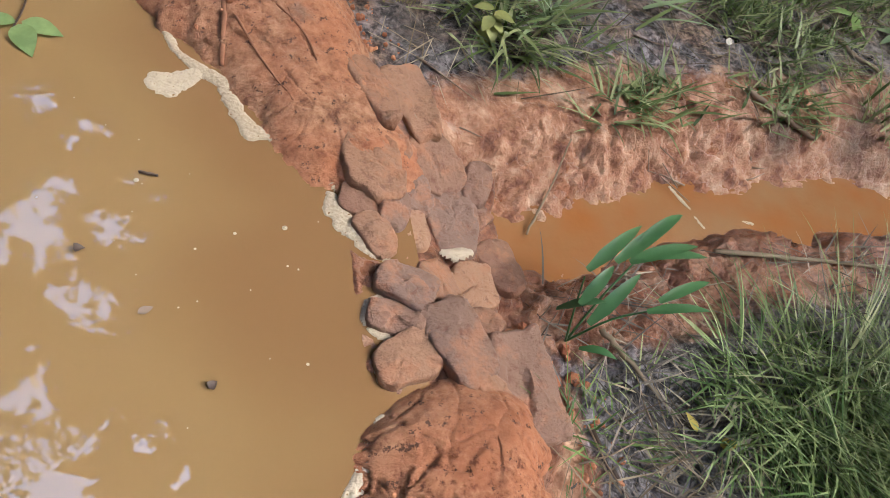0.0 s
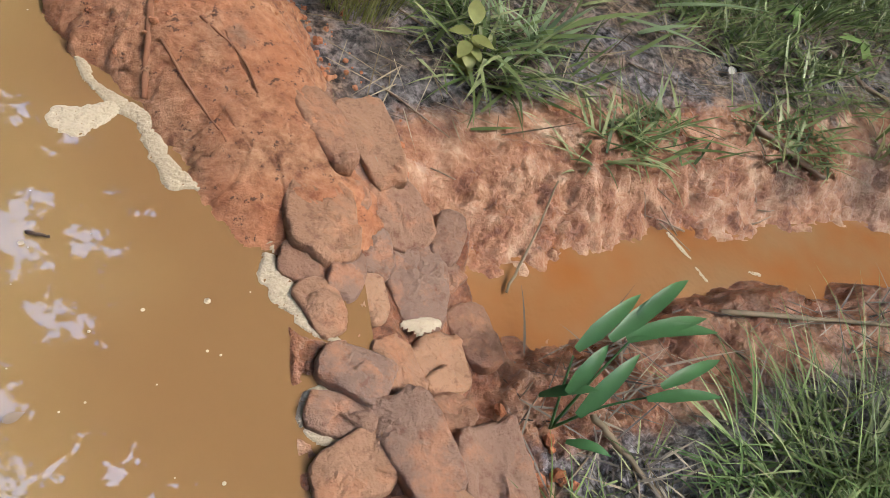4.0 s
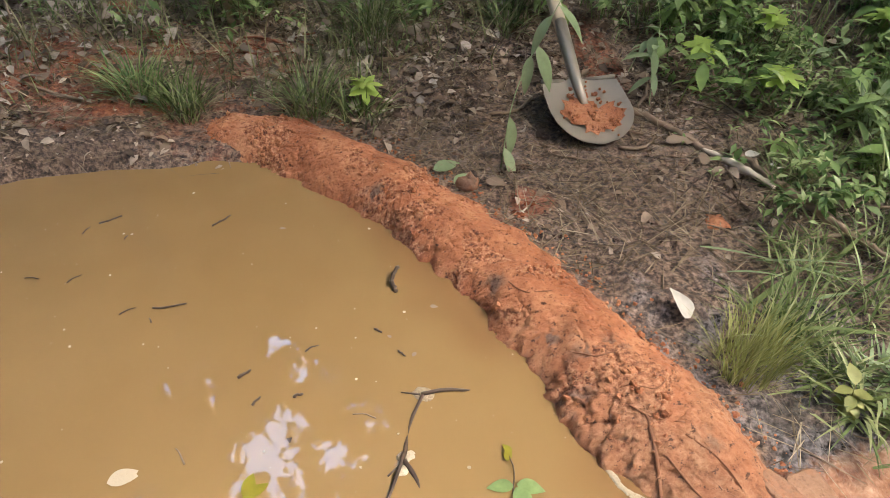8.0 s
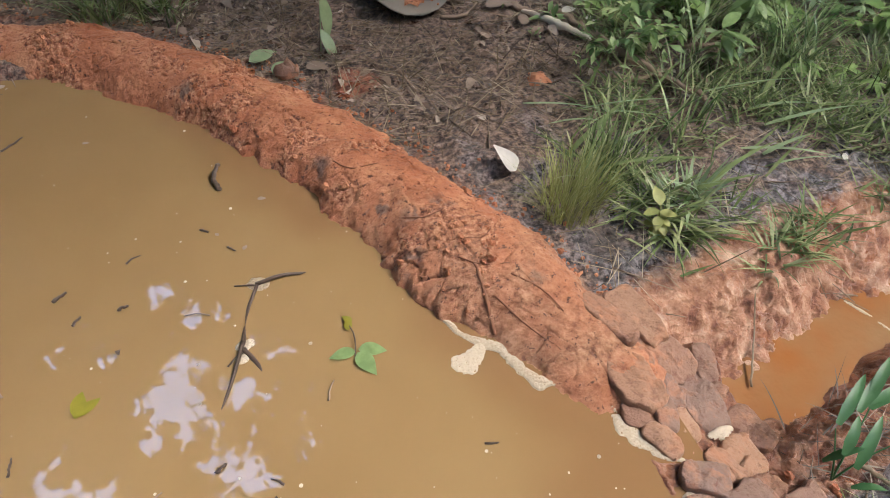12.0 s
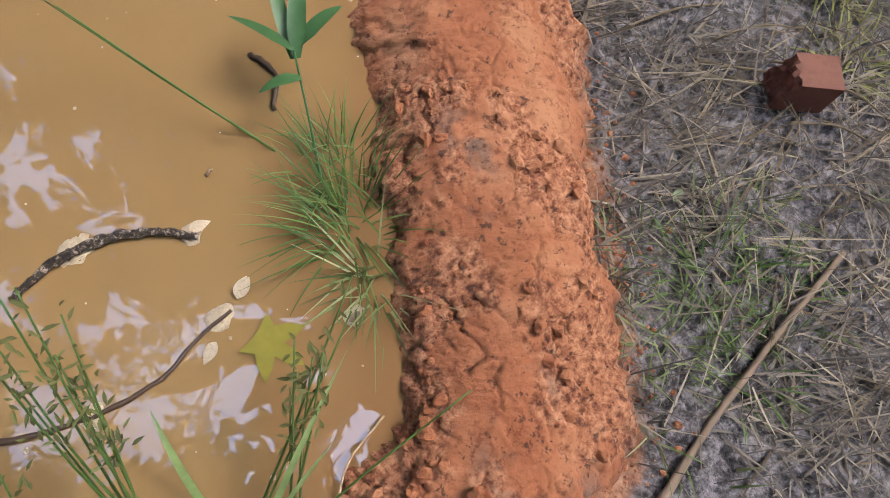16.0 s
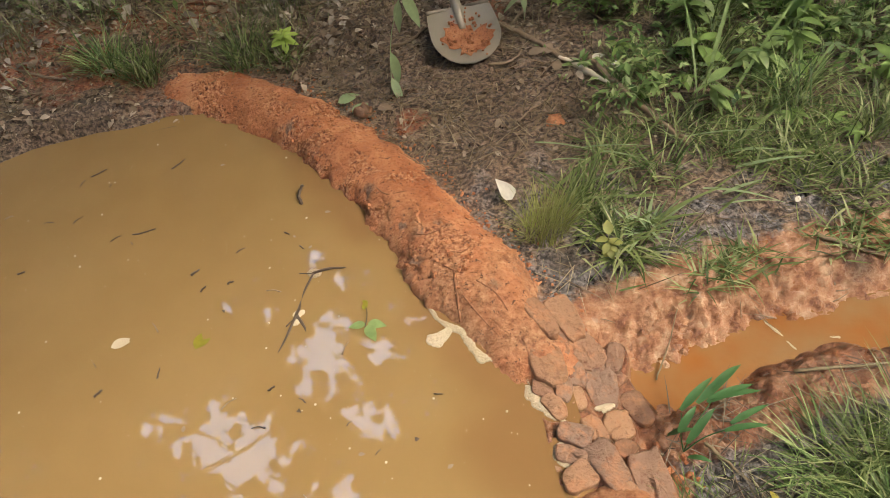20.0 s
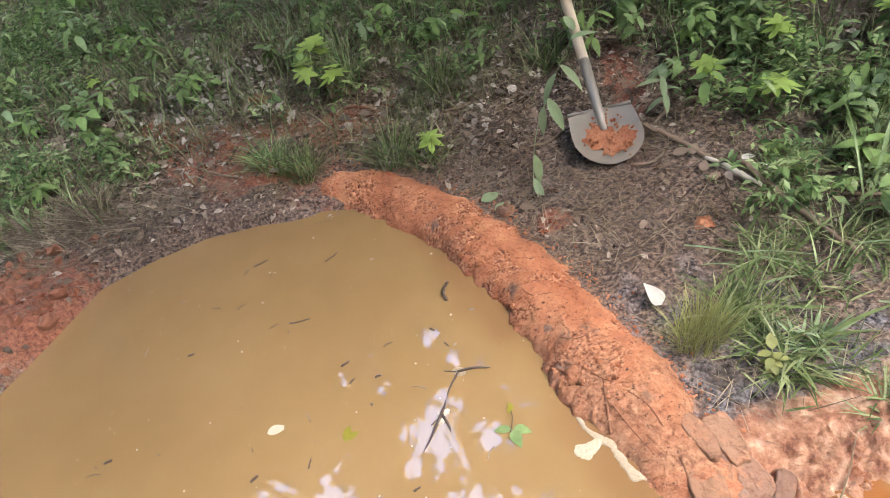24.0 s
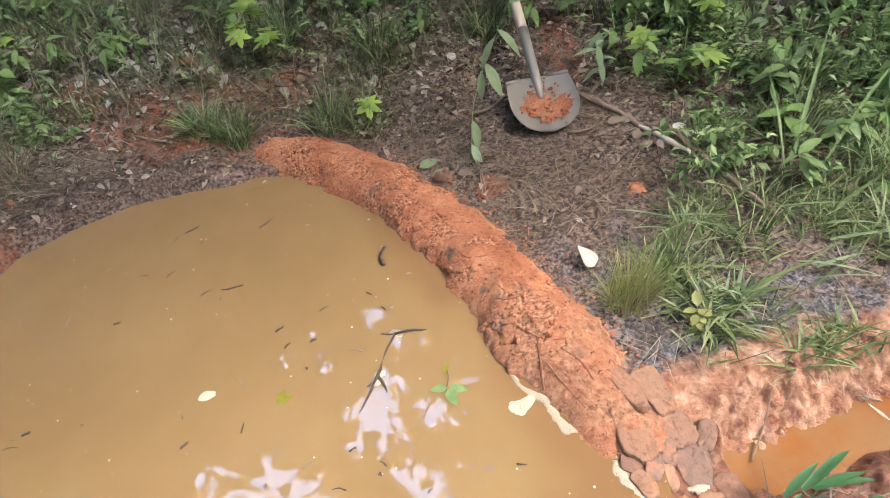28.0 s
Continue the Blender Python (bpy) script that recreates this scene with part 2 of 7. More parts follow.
def ground_material():
    m, t, b = material("ground_soil")
    fine, big = noise_tex(t, 95, 9, 0.72), noise_tex(t, 14, 4)
    mud = ramp(t, fine, [(0.39, (0.014, 0.012, 0.013)), (0.47, (0.080, 0.073, 0.078)), (0.61, (0.28, 0.26, 0.275))])
    brown = ramp(t, fine, [(0.38, (0.016, 0.010, 0.009)), (0.47, (0.100, 0.064, 0.048)), (0.62, (0.32, 0.225, 0.165))])
    sx = t.nodes.new("ShaderNodeSeparateXYZ")
    link(t, t.nodes.new("ShaderNodeNewGeometry").outputs["Position"], sx.inputs[0])
    where = nd(t, "ShaderNodeMath")
    where.operation = "MULTIPLY_ADD"
    where.inputs[1].default_value = 0.5
    link(t, sx.outputs[1], where.inputs[0])
    link(t, big, where.inputs[2])
    soil = mix(t, ramp(t, where.outputs[0], [(0.80, (0, 0, 0)), (1.0, (1, 1, 1))]), mud, brown)
    soil = mix(t, ramp(t, noise_tex(t, 48, 5, 0.75), [(0.60, (0, 0, 0)), (0.66, (0.8,) * 3)]), soil, (0.035, 0.026, 0.022))
    pale = ramp(t, noise_tex(t, 34, 6, 0.58), [(0.33, (0.15, 0.056, 0.030)), (0.44, (0.31, 0.135, 0.070)), (0.56, (0.41, 0.225, 0.135)), (0.70, (0.55, 0.37, 0.25))])
    red = ramp(t, fine, [(0.35, (0.06, 0.020, 0.013)), (0.46, (0.22, 0.070, 0.036)), (0.62, (0.40, 0.165, 0.09))])
    up = nd(t, "ShaderNodeMath")
    up.operation = "MULTIPLY_ADD"
    up.inputs[1].default_value = 0.25
    link(t, sx.outputs[1], up.inputs[0])
    up.inputs[2].default_value = 0.2
    clay = mix(t, ramp(t, up.outputs[0], [(0.41, (0, 0, 0)), (0.48, (1, 1, 1))]), pale, red)
    clay = mix(t, ramp(t, noise_tex(t, 36, 6, 0.72), [(0.36, (0.5,) * 3), (0.45, (0, 0, 0))]), clay, (0.17, 0.060, 0.031))
    at = t.nodes.new("ShaderNodeAttribute")
    at.attribute_name = "clay"
    n = nd(t, "ShaderNodeMath")
    n.operation = "ADD"
    link(t, at.outputs["Fac"], n.inputs[0])
    link(t, noise_tex(t, 30, 5, 0.7), n.inputs[1])
    c = mix(t, ramp(t, n.outputs[0], [(0.72, (0, 0, 0)), (1.0, (1, 1, 1))]), soil, clay)
    # dark soil patches, plus shade between slope plants painted into the ground colour
    hm = t.nodes.new("ShaderNodeAttribute")
    hm.attribute_name = "humus_shade"
    c = mix(t, hm.outputs["Fac"], c, ramp(t, fine, [(0.40, (0.011, 0.009, 0.008)), (0.65, (0.12, 0.090, 0.072))]))
    # wet clay round the spillway
    wt = t.nodes.new("ShaderNodeAttribute")
    wt.attribute_name = "wet"
    c = mix(t, wt.outputs["Fac"], c, ramp(t, fine, [(0.38, (0.07, 0.022, 0.012)), (0.60, (0.25, 0.098, 0.050))]))
    # pale dried silt
    c = mix(t, ramp(t, noise_tex(t, 22, 5, 0.7), [(0.60, (0, 0, 0)), (0.72, (0.4,) * 3)]), c, (0.36, 0.30, 0.26))
    link(t, c, b.inputs["Base Color"])
    link(t, ramp(t, big, [(0.35, (0.24,) * 3), (0.65, (0.62,) * 3)]), b.inputs["Roughness"])
    bump(t, b, mix(t, 0.3, noise_tex(t, 70, 6, 0.6), noise_tex(t, 170, 3)), 1.0, 0.011)
    return m


SOIL = ground_material()


def water_material(name, base, deep, scale):
    m, t, b = material(name)
    c = mix(t, ramp(t, noise_tex(t, scale, 3), [(0.35, (0, 0, 0)), (0.65, (1, 1, 1))]), base, deep)
    at = t.nodes.new("ShaderNodeAttribute")
    at.attribute_name = "silt"
    c = mix(t, at.outputs["Fac"], c, (0.20, 0.092, 0.042))
    link(t, c, b.inputs["Base Color"])
    b.inputs["Roughness"].default_value = 0.015
    b.inputs["IOR"].default_value = 1.85
    bump(t, b, noise_tex(t, 26 if name == "muddy_water" else 55, 2), 0.025 if name == "muddy_water" else 0.35, 0.004)
    return m


POND = water_material("muddy_water", (0.30, 0.196, 0.088), (0.268, 0.170, 0.073), 2.2)
STREAM = water_material("stream_water", (0.30, 0.118, 0.036), (0.29, 0.165, 0.078), 7)


def stone_material():
    m, t, b = material("clay_stained_stone")
    r = t.nodes.new("ShaderNodeObjectInfo").outputs["Random"]
    body = ramp(t, r, [(0.0, (0.36, 0.205, 0.122)), (0.3, (0.24, 0.125, 0.077)), (0.6, (0.23, 0.150, 0.115)), (0.8, (0.29, 0.155, 0.094)), (1.0, (0.38, 0.225, 0.138))])
    fine = noise_tex(t, 90, 7, 0.7)
    body = mix(t, ramp(t, fine, [(0.36, (0.75,) * 3), (0.47, (0.0,) * 3)]), body, (0.17, 0.075, 0.042))
    clay = mix(t, fine, (0.36, 0.135, 0.060), (0.52, 0.27, 0.15))
    c = mix(t, ramp(t, noise_tex(t, 32, 5, 0.65), [(0.50, (0, 0, 0)), (0.64, (0.6,) * 3)]), body, clay)
    link(t, c, b.inputs["Base Color"])
    b.inputs["Roughness"].default_value = 0.62
    bump(t, b, mix(t, 0.5, fine, noise_tex(t, 300, 4)), 1.0, 0.005)
    return m


STONE = stone_material()


def plain(name, a, b_, scale=60, rough=0.7, relief=0.3, dist=0.002, per="island", metal=0.0):
    """A material between two colours, by noise and from piece to piece."""
    m, t, b = material(name)
    if per == "island":
        r = t.nodes.new("ShaderNodeNewGeometry").outputs["Random Per Island"]
    else:
        r = t.nodes.new("ShaderNodeObjectInfo").outputs["Random"]
    n = noise_tex(t, scale, 5, 0.65)
    f = nd(t, "ShaderNodeMath")
    f.operation = "ADD"
    link(t, r, f.inputs[0])
    link(t, n, f.inputs[1])
    c = ramp(t, f.outputs[0], [(0.35, a), (1.0, b_)])
    link(t, c, b.inputs["Base Color"])
    b.inputs["Roughness"].default_value, b.inputs["Metallic"].default_value = rough, metal
    if relief:
        bump(t, b, n, relief, dist)
    return m


def leaf_material(name, stops, rough=0.5, through=0.22):
    m, t, b = material(name)
    r = t.nodes.new("ShaderNodeNewGeometry").outputs["Random Per Island"]
    c = ramp(t, r, stops)
    c = mix(t, ramp(t, noise_tex(t, 70, 3), [(0.35, (0.45,) * 3), (0.7, (0, 0, 0))]), c, tuple(v * 0.55 for v in stops[len(stops) // 2][1]))
    link(t, c, b.inputs["Base Color"])
    b.inputs["Roughness"].default_value = rough
    b.inputs["Specular IOR Level"].default_value = 0.12 if rough >= 0.6 else 0.32
    tr = t.nodes.new("ShaderNodeBsdfTranslucent")
    link(t, c, tr.inputs[0])
    ms = nd(t, "ShaderNodeMixShader", Fac=through)
    link(t, b.outputs[0], ms.inputs[1])
    link(t, tr.outputs[0], ms.inputs[2])
    link(t, ms.outputs[0], t.nodes["Material Output"].inputs[0])
    return m


GRASS = leaf_material("grass_green", [(0, (0.03, 0.055, 0.016)), (0.4, (0.140, 0.20, 0.064)), (0.75, (0.245, 0.31, 0.125)), (1, (0.46, 0.48, 0.26))], 0.42)
LUSH = leaf_material("weed_green", [(0, (0.035, 0.080, 0.022)), (0.45, (0.175, 0.285, 0.095)), (1, (0.50, 0.60, 0.29))], 0.38)
STRAW = leaf_material("dead_straw", [(0, (0.07, 0.052, 0.036)), (0.5, (0.24, 0.19, 0.125)), (1, (0.50, 0.43, 0.31))], 0.7, 0.15)
MATTED = leaf_material("matted_straw", [(0, (0.02, 0.016, 0.015)), (0.45, (0.10, 0.086, 0.078)), (0.8, (0.25, 0.215, 0.17)), (1, (0.48, 0.42, 0.32))], 0.5, 0.1)
LITTER = leaf_material("leaf_litter", [(0, (0.03, 0.021, 0.016)), (0.4, (0.17, 0.120, 0.088)), (0.75, (0.38, 0.30, 0.23)), (1, (0.64, 0.56, 0.47))], 0.75, 0.1)
FRESH = leaf_material("fresh_leaf", [(0, (0.16, 0.28, 0.07)), (1, (0.32, 0.46, 0.16))], 0.4)
SEED = leaf_material("rush_seed", [(0, (0.07, 0.09, 0.03)), (1, (0.20, 0.21, 0.08))], 0.6)
SEDGE = leaf_material("sedge_green", [(0, (0.05, 0.10, 0.025)), (0.6, (0.11, 0.20, 0.05)), (1, (0.24, 0.34, 0.10))], 0.45)
DARKLEAF = leaf_material("strap_leaf_green", [(0, (0.035, 0.11, 0.03)), (1, (0.085, 0.20, 0.08))], 0.4)
MAPLE = leaf_material("maple_leaf_light_green", [(0, (0.36, 0.54, 0.10)), (1, (0.52, 0.68, 0.20))], 0.45, 0.35)
WITHERED = leaf_material("withered_grass", [(0, (0.10, 0.10, 0.055)), (0.5, (0.25, 0.27, 0.14)), (1, (0.48, 0.44, 0.28))], 0.6, 0.2)
BLEACHED = leaf_material("bleached_leaf", [(0, (0.10, 0.08, 0.065)), (0.5, (0.30, 0.25, 0.21)), (1, (0.62, 0.56, 0.50))], 0.75, 0.1)
PALE = leaf_material("pale_leaf", [(0, (0.20, 0.30, 0.14)), (1, (0.36, 0.46, 0.26))], 0.45)
YELLOWGRASS = leaf_material("yellowish_grass", [(0, (0.20, 0.22, 0.06)), (0.5, (0.32, 0.34, 0.11)), (1, (0.46, 0.46, 0.21))])
SUNK = leaf_material("sunken_leaf", [(0, (0.20, 0.175, 0.018)), (1, (0.26, 0.235, 0.026))], 0.5, 0.0)
YELLOW = leaf_material("yellow_leaf", [(0, (0.42, 0.33, 0.06)), (1, (0.58, 0.48, 0.12))], 0.5)
WHITE_LEAF = leaf_material("bleached_leaf", [(0, (0.58, 0.55, 0.49)), (1, (0.68, 0.66, 0.60))], 0.6, 0.2)
CANOPY = leaf_material("tree_leaf", [(0, (0.03, 0.065, 0.015)), (1, (0.07, 0.13, 0.03))], 0.5, 0.2)
WOOD = plain("weathered_wood", (0.07, 0.048, 0.034), (0.25, 0.185, 0.13), 150, 0.8, 0.6)
DARKWOOD = plain("wet_dark_wood", (0.018, 0.012, 0.009), (0.07, 0.045, 0.03), 200, 0.5, 0.5)
PEEL_M, _t, _b = material("peeling_wet_bark")
link(_t, ramp(_t, noise_tex(_t, 190, 6, 0.75), [(0.40, (0.012, 0.009, 0.007)), (0.53, (0.05, 0.035, 0.026)), (0.60, (0.42, 0.36, 0.30))]), _b.inputs["Base Color"])
_b.inputs["Roughness"].default_value = 0.45
bump(_t, _b, noise_tex(_t, 190, 6, 0.75), 1.0, 0.003)
BARK = plain("bark", (0.06, 0.045, 0.035), (0.20, 0.16, 0.125), 30, 0.9, 0.8, 0.02)
FOAM = plain("cream_foam", (0.27, 0.20, 0.12), (0.54, 0.455, 0.33), 330, 0.6, 0.8, 0.003)
BRICKM = plain("red_brick", (0.11, 0.040, 0.029), (0.23, 0.098, 0.070), 90, 0.85, 0.5)
STEEL = plain("scuffed_shovel_steel", (0.17, 0.155, 0.135), (0.42, 0.38, 0.32), 22, 0.45, 0.25, 0.001, "object", 0.5)


# ---- the lie of the land ----
SHORE = [(-1.37, 1.13), (-1.305, 1.32), (-1.18, 1.405), (-1.03, 1.47), (-0.86, 1.488), (-0.70, 1.475), (-0.53, 1.435),
         (-0.42, 1.37), (-0.29, 1.25), (-0.24, 1.13), (-0.17, 0.97), (-0.13, 0.915), (-0.118, 0.836), (-0.066, 0.76),
         (-0.06, 0.706), (-0.015, 0.63), (0.017, 0.578), (0.068, 0.547), (0.10, 0.50), (0.125, 0.45), (0.12, 0.40),
         (0.115, 0.34), (0.097, 0.28), (0.075, 0.235), (0.04, 0.15), (0.02, 0.09), (-0.01, 0.04), (-0.045, -0.01),
         (-0.065, -0.06), (-0.08, -0.10), (-0.10, -0.145), (-0.136, -0.182), (-0.183, -0.215), (-0.222, -0.239),
         (-0.264, -0.251), (-0.33, -0.285), (-0.45, -0.30), (-0.70, -0.28), (-1.0, -0.1), (-1.3, 0.2), (-1.5, 0.6), (-1.44, 0.95)]
DAM_NORTH = [(-0.70, 1.61), (-0.60, 1.585), (-0.48, 1.52), (-0.36, 1.42), (-0.25, 1.31), (-0.17, 1.19), (-0.09, 1.05),
             (-0.03, 0.93), (0.015, 0.82), (0.058, 0.725), (0.092, 0.640), (0.118, 0.560), (0.132, 0.505)]
DAM_SOUTH = [(0.185, 0.33), (0.185, 0.27), (0.165, 0.20), (0.135, 0.12), (0.10, 0.05), (0.07, -0.01), (0.045, -0.06), (0.015, -0.12),
             (-0.02, -0.19), (-0.06, -0.25), (-0.12, -0.295), (-0.19, -0.325), (-0.28, -0.36), (-0.40, -0.39)]
RUN = [(0.20, 0.475), (0.27, 0.505), (0.36, 0.502), (0.45, 0.515), (0.55, 0.548), (0.65, 0.552), (0.92, 0.55), (1.5, 0.50), (3.0, 0.6), (9.0, -1.0), (40, -3)]


# stones of the spillway: place, level of the top, length, width, turn, squareness, taper
STONES = [
    (0.137, 0.544, 0.015, 0.079, 0.056, -91, 2.4, -0.10), (0.180, 0.530, -0.010, 0.053, 0.036, -77, 2.2, 0.00),
    (0.208, 0.566, -0.012, 0.066, 0.059, -31, 3.0, 0.25), (0.179, 0.604, 0.000, 0.034, 0.030, -87, 2.6, 0.10),
    (0.169, 0.574, 0.002, 0.030, 0.022, -70, 2.6, 0.00), (0.146, 0.632, 0.028, 0.080, 0.036, -70, 3.2, 0.15),
    (0.188, 0.627, 0.014, 0.088, 0.042, -73, 3.4, 0.20), (0.118, 0.506, 0.007, 0.038, 0.033, -16, 2.6, 0.10),
    (0.150, 0.493, 0.005, 0.048, 0.028, -107, 3.0, 0.15), (0.169, 0.478, -0.004, 0.046, 0.029, -82, 2.8, 0.30),
    (0.218, 0.505, -0.024, 0.080, 0.054, -86, 3.4, 0.25), (0.258, 0.553, -0.026, 0.060, 0.032, -113, 3.0, 0.15),
    (0.240, 0.527, -0.030, 0.060, 0.025, -45, 4.0, 0.00), (0.128, 0.468, 0.005, 0.044, 0.028, -68, 2.8, 0.10),
    (0.146, 0.415, 0.012, 0.052, 0.038, -35, 3.0, -0.15), (0.133, 0.387, 0.008, 0.047, 0.029, -15, 3.2, -0.10),
    (0.181, 0.420, 0.002, 0.050, 0.036, -72, 2.8, 0.00), (0.224, 0.430, -0.026, 0.050, 0.047, -85, 2.8, 0.10),
    (0.180, 0.357, 0.018, 0.079, 0.041, -69, 3.4, 0.10), (0.138, 0.349, 0.010, 0.054, 0.043, 16, 3.0, -0.15),
    (0.242, 0.325, -0.004, 0.100, 0.050, -86, 4.0, 0.10), (0.206, 0.303, 0.014, 0.050, 0.024, -64, 2.6, 0.10),
    (0.221, 0.389, -0.016, 0.036, 0.033, -43, 2.6, 0.00), (0.270, 0.463, -0.046, 0.062, 0.037, -74, 3.0, 0.20)]


def bedding(x, y):
    """Level of the clay in which the spillway stones are bedded, and where it lies."""
    near, total, weight = np.full(np.shape(x), 9.0), np.zeros(np.shape(x)), np.full(np.shape(x), 1e-9)
    for sx, sy, sz, L, W, turn, _p, _t in STONES:
        c, n = math.cos(radians(turn)), math.sin(radians(turn))
        u, v = (x - sx) * c + (y - sy) * n, (y - sy) * c - (x - sx) * n
        e = np.maximum(np.hypot(u / (L / 2), v / (W / 2)) - 1, 0) * min(L, W) / 2
        near = np.minimum(near, e)
        w = np.exp(-(e / 0.010) ** 2)
        total, weight = total + w * sz, weight + w
    return total / weight, step(0.016, 0.004, near)


def patch_at(x, y, cx, cy, rx, ry):
    return np.clip(1.3 - np.hypot((x - cx) / rx, (y - cy) / ry), 0, 1)


def land(x, y):
    """Height of the ground and how much of it is clay."""
    x, y = np.asarray(x, float), np.asarray(y, float)
    d = along(x, y, SHORE + SHORE[:1])[0]
    d = np.where(inside(x, y, SHORE), -d, d)
    h = -0.045 + 0.045 * step(0.5, 0.9, y) + 0.02 * step(1.2, 1.6, y)
    h = h + 0.20 * np.clip(y - 1.62, 0, 3) + 0.05 * np.clip(y - 4.6, 0, 200)
    h = h + 0.06 * step(-0.5, -1.8, x)
    h = h + 0.012 * fbm(x, y, 0.35, 4, 3) + 0.012 * fbm(x, y, 0.05, 4, 9, 0.6) + 0.02 * fbm(x, y, 1.5, 2, 4) * step(1.5, 2.5, y)
    west = step(-0.70, -0.85, x) * step(0.9, 1.1, y) + step(-0.3, -0.45, x) * step(0.2, 0, y)
    h = h + 0.025 * np.clip(west, 0, 1) * step(0.0, 0.06, d)
    h = h + 0.016 * (np.abs(fbm(x, y, 0.045, 4, 14, 0.65)) - 0.1) * step(0.16, 0.24, x) * step(0.42, 0.34, y)
    # pond bed
    h = np.where(d < 0.05, h * step(0.0, 0.05, d) + (1 - step(0.0, 0.05, d)) * np.clip(-0.004 + d * 1.2, -0.22, 0.03), h)
    dn = np.minimum(along(x, y, DAM_NORTH)[0], along(x, y, DAM_SOUTH)[0])
    h = h - 0.035 * step(0.15, 0.08, dn) * step(0.06, 0.02, d)
    # run of the outflow
    dr, sr, side = along(x, y, RUN)
    half = 0.024 + 0.012 * step(0.012, 0.03, sr)
    floor = -0.086
    reach = np.where(side > 0, 0.115, 0.055)
    k = step(half * 0.7, half + reach, dr + 0.02 * fbm(x, y, 0.08, 3, 21))
    k = np.maximum(k, step(0.21, 0.16, x))
    h = floor * (1 - k) + h * k
    ks = step(0.085, 0.105, x) * step(0.30, 0.265, x) * step(0.30, 0.34, y) * step(0.64, 0.58, y)
    bed = 0.002 - 0.078 * step(0.150, 0.270, x) + 0.006 * fbm(x, y, 0.03, 3, 77)
    h = h * (1 - ks) + bed * ks
    top, kb = bedding(x, y)
    h = h * (1 - kb) + (top - 0.011 + 0.005 * fbm(x, y, 0.02, 3, 78) + 0.002 * facets(x, y, 0.012, 79)) * kb
    rough = (1 - step(0.10, 0.20, dr)) * step(half, half + 0.02, dr) * step(0.24, 0.30, x)
    c1, c2 = cells(x + 0.01 * fbm(x, y, 0.03, 2, 32), y + 0.01 * fbm(x, y, 0.03, 2, 33), 0.028, 34)
    h = h + rough * (0.012 * fbm(x, y, 0.05, 3, 31) + 0.006 * (0.5 - c1) - 0.009 * step(0.10, 0.0, c2 - c1) - 0.004
                     + 0.0028 * facets(x + 0.008 * fbm(x, y, 0.02, 2, 35), y + 0.008 * fbm(x, y, 0.02, 2, 36), 0.020, 37) + 0.0016 * facets(x, y, 0.009, 38))
    clay = 1.0 * step(0.26, 0.13, dr + 0.06 * fbm(x, y, 0.2, 3, 8)) * step(1.6, 0.9, x) * np.where(side > 0, 1, 0.55 * step(0.20, 0.11, dr) * step(1.0, 0.7, x))
    clay = np.maximum(clay, step(0.05, 0.0, np.abs(d)) * (0.10 + 0.5 * step(-0.5, -0.3, x)))
    for p in ((-1.11, 1.84, 0.20, 0.12), (-0.82, 1.90, 0.07, 0.05), (-0.60, 1.90, 0.10, 0.05), (-1.29, 1.95, 0.07, 0.05), (-0.86, 1.66, 0.12, 0.05), (-1.02, 1.74, 0.20, 0.10), (-1.22, 1.92, 0.06, 0.06), (-0.62, 1.84, 0.16, 0.07), (-0.86, 1.86, 0.10, 0.05), (-0.98, 1.60, 0.08, 0.05), (-1.48, 1.22, 0.20, 0.24), (0.26, 1.80, 0.06, 0.2), (-0.02, 1.28, 0.05, 0.05), (0.1, -0.1, 0.06, 0.1)):
        clay = np.maximum(clay, 0.9 * patch_at(x, y, *p))
    clay = np.maximum(clay, kb)
    clay = np.maximum(clay, (0.28 + 0.4 * step(0.45, 0.3, y)) * step(0.14, 0.09, dn))
    return h, clay


def spread(stretches, far, growth):
    """Grid lines: even steps over each stretch, growing outwards."""
    a = [stretches[0][0]]
    for lo, hi, st in stretches:
        a += list(np.linspace(lo, hi, int((hi - lo) / st) + 1)[1:])
    s = stretches[-1][2]
    while a[-1] < far:
        s *= growth
        a.append(a[-1] + s)
    s = stretches[0][2]
    while a[0] > -far:
        s *= growth
        a.insert(0, a[0] - s)
    return np.array(a)


gx = spread([(-1.85, -0.12, 0.010), (-0.12, 0.62, 0.0036), (0.62, 1.25, 0.0065)], 300, 1.16)
gy = spread([(-0.55, 0.25, 0.0045), (0.25, 0.80, 0.0036), (0.80, 2.6, 0.010)], 300, 1.16)
X, Y = np.meshgrid(gx, gy, indexing="ij")
Hh, Cl = land(X, Y)
def gz(x, y):
    """Height of the finished ground sheet at a place."""
    i, j = int(np.clip(np.searchsorted(gx, x) - 1, 0, len(gx) - 2)), int(np.clip(np.searchsorted(gy, y) - 1, 0, len(gy) - 2))
    u, w = (x - gx[i]) / (gx[i + 1] - gx[i]), (y - gy[j]) / (gy[j + 1] - gy[j])
    return float((Hh[i, j] * (1 - u) + Hh[i + 1, j] * u) * (1 - w) + (Hh[i, j + 1] * (1 - u) + Hh[i + 1, j + 1] * u) * w)


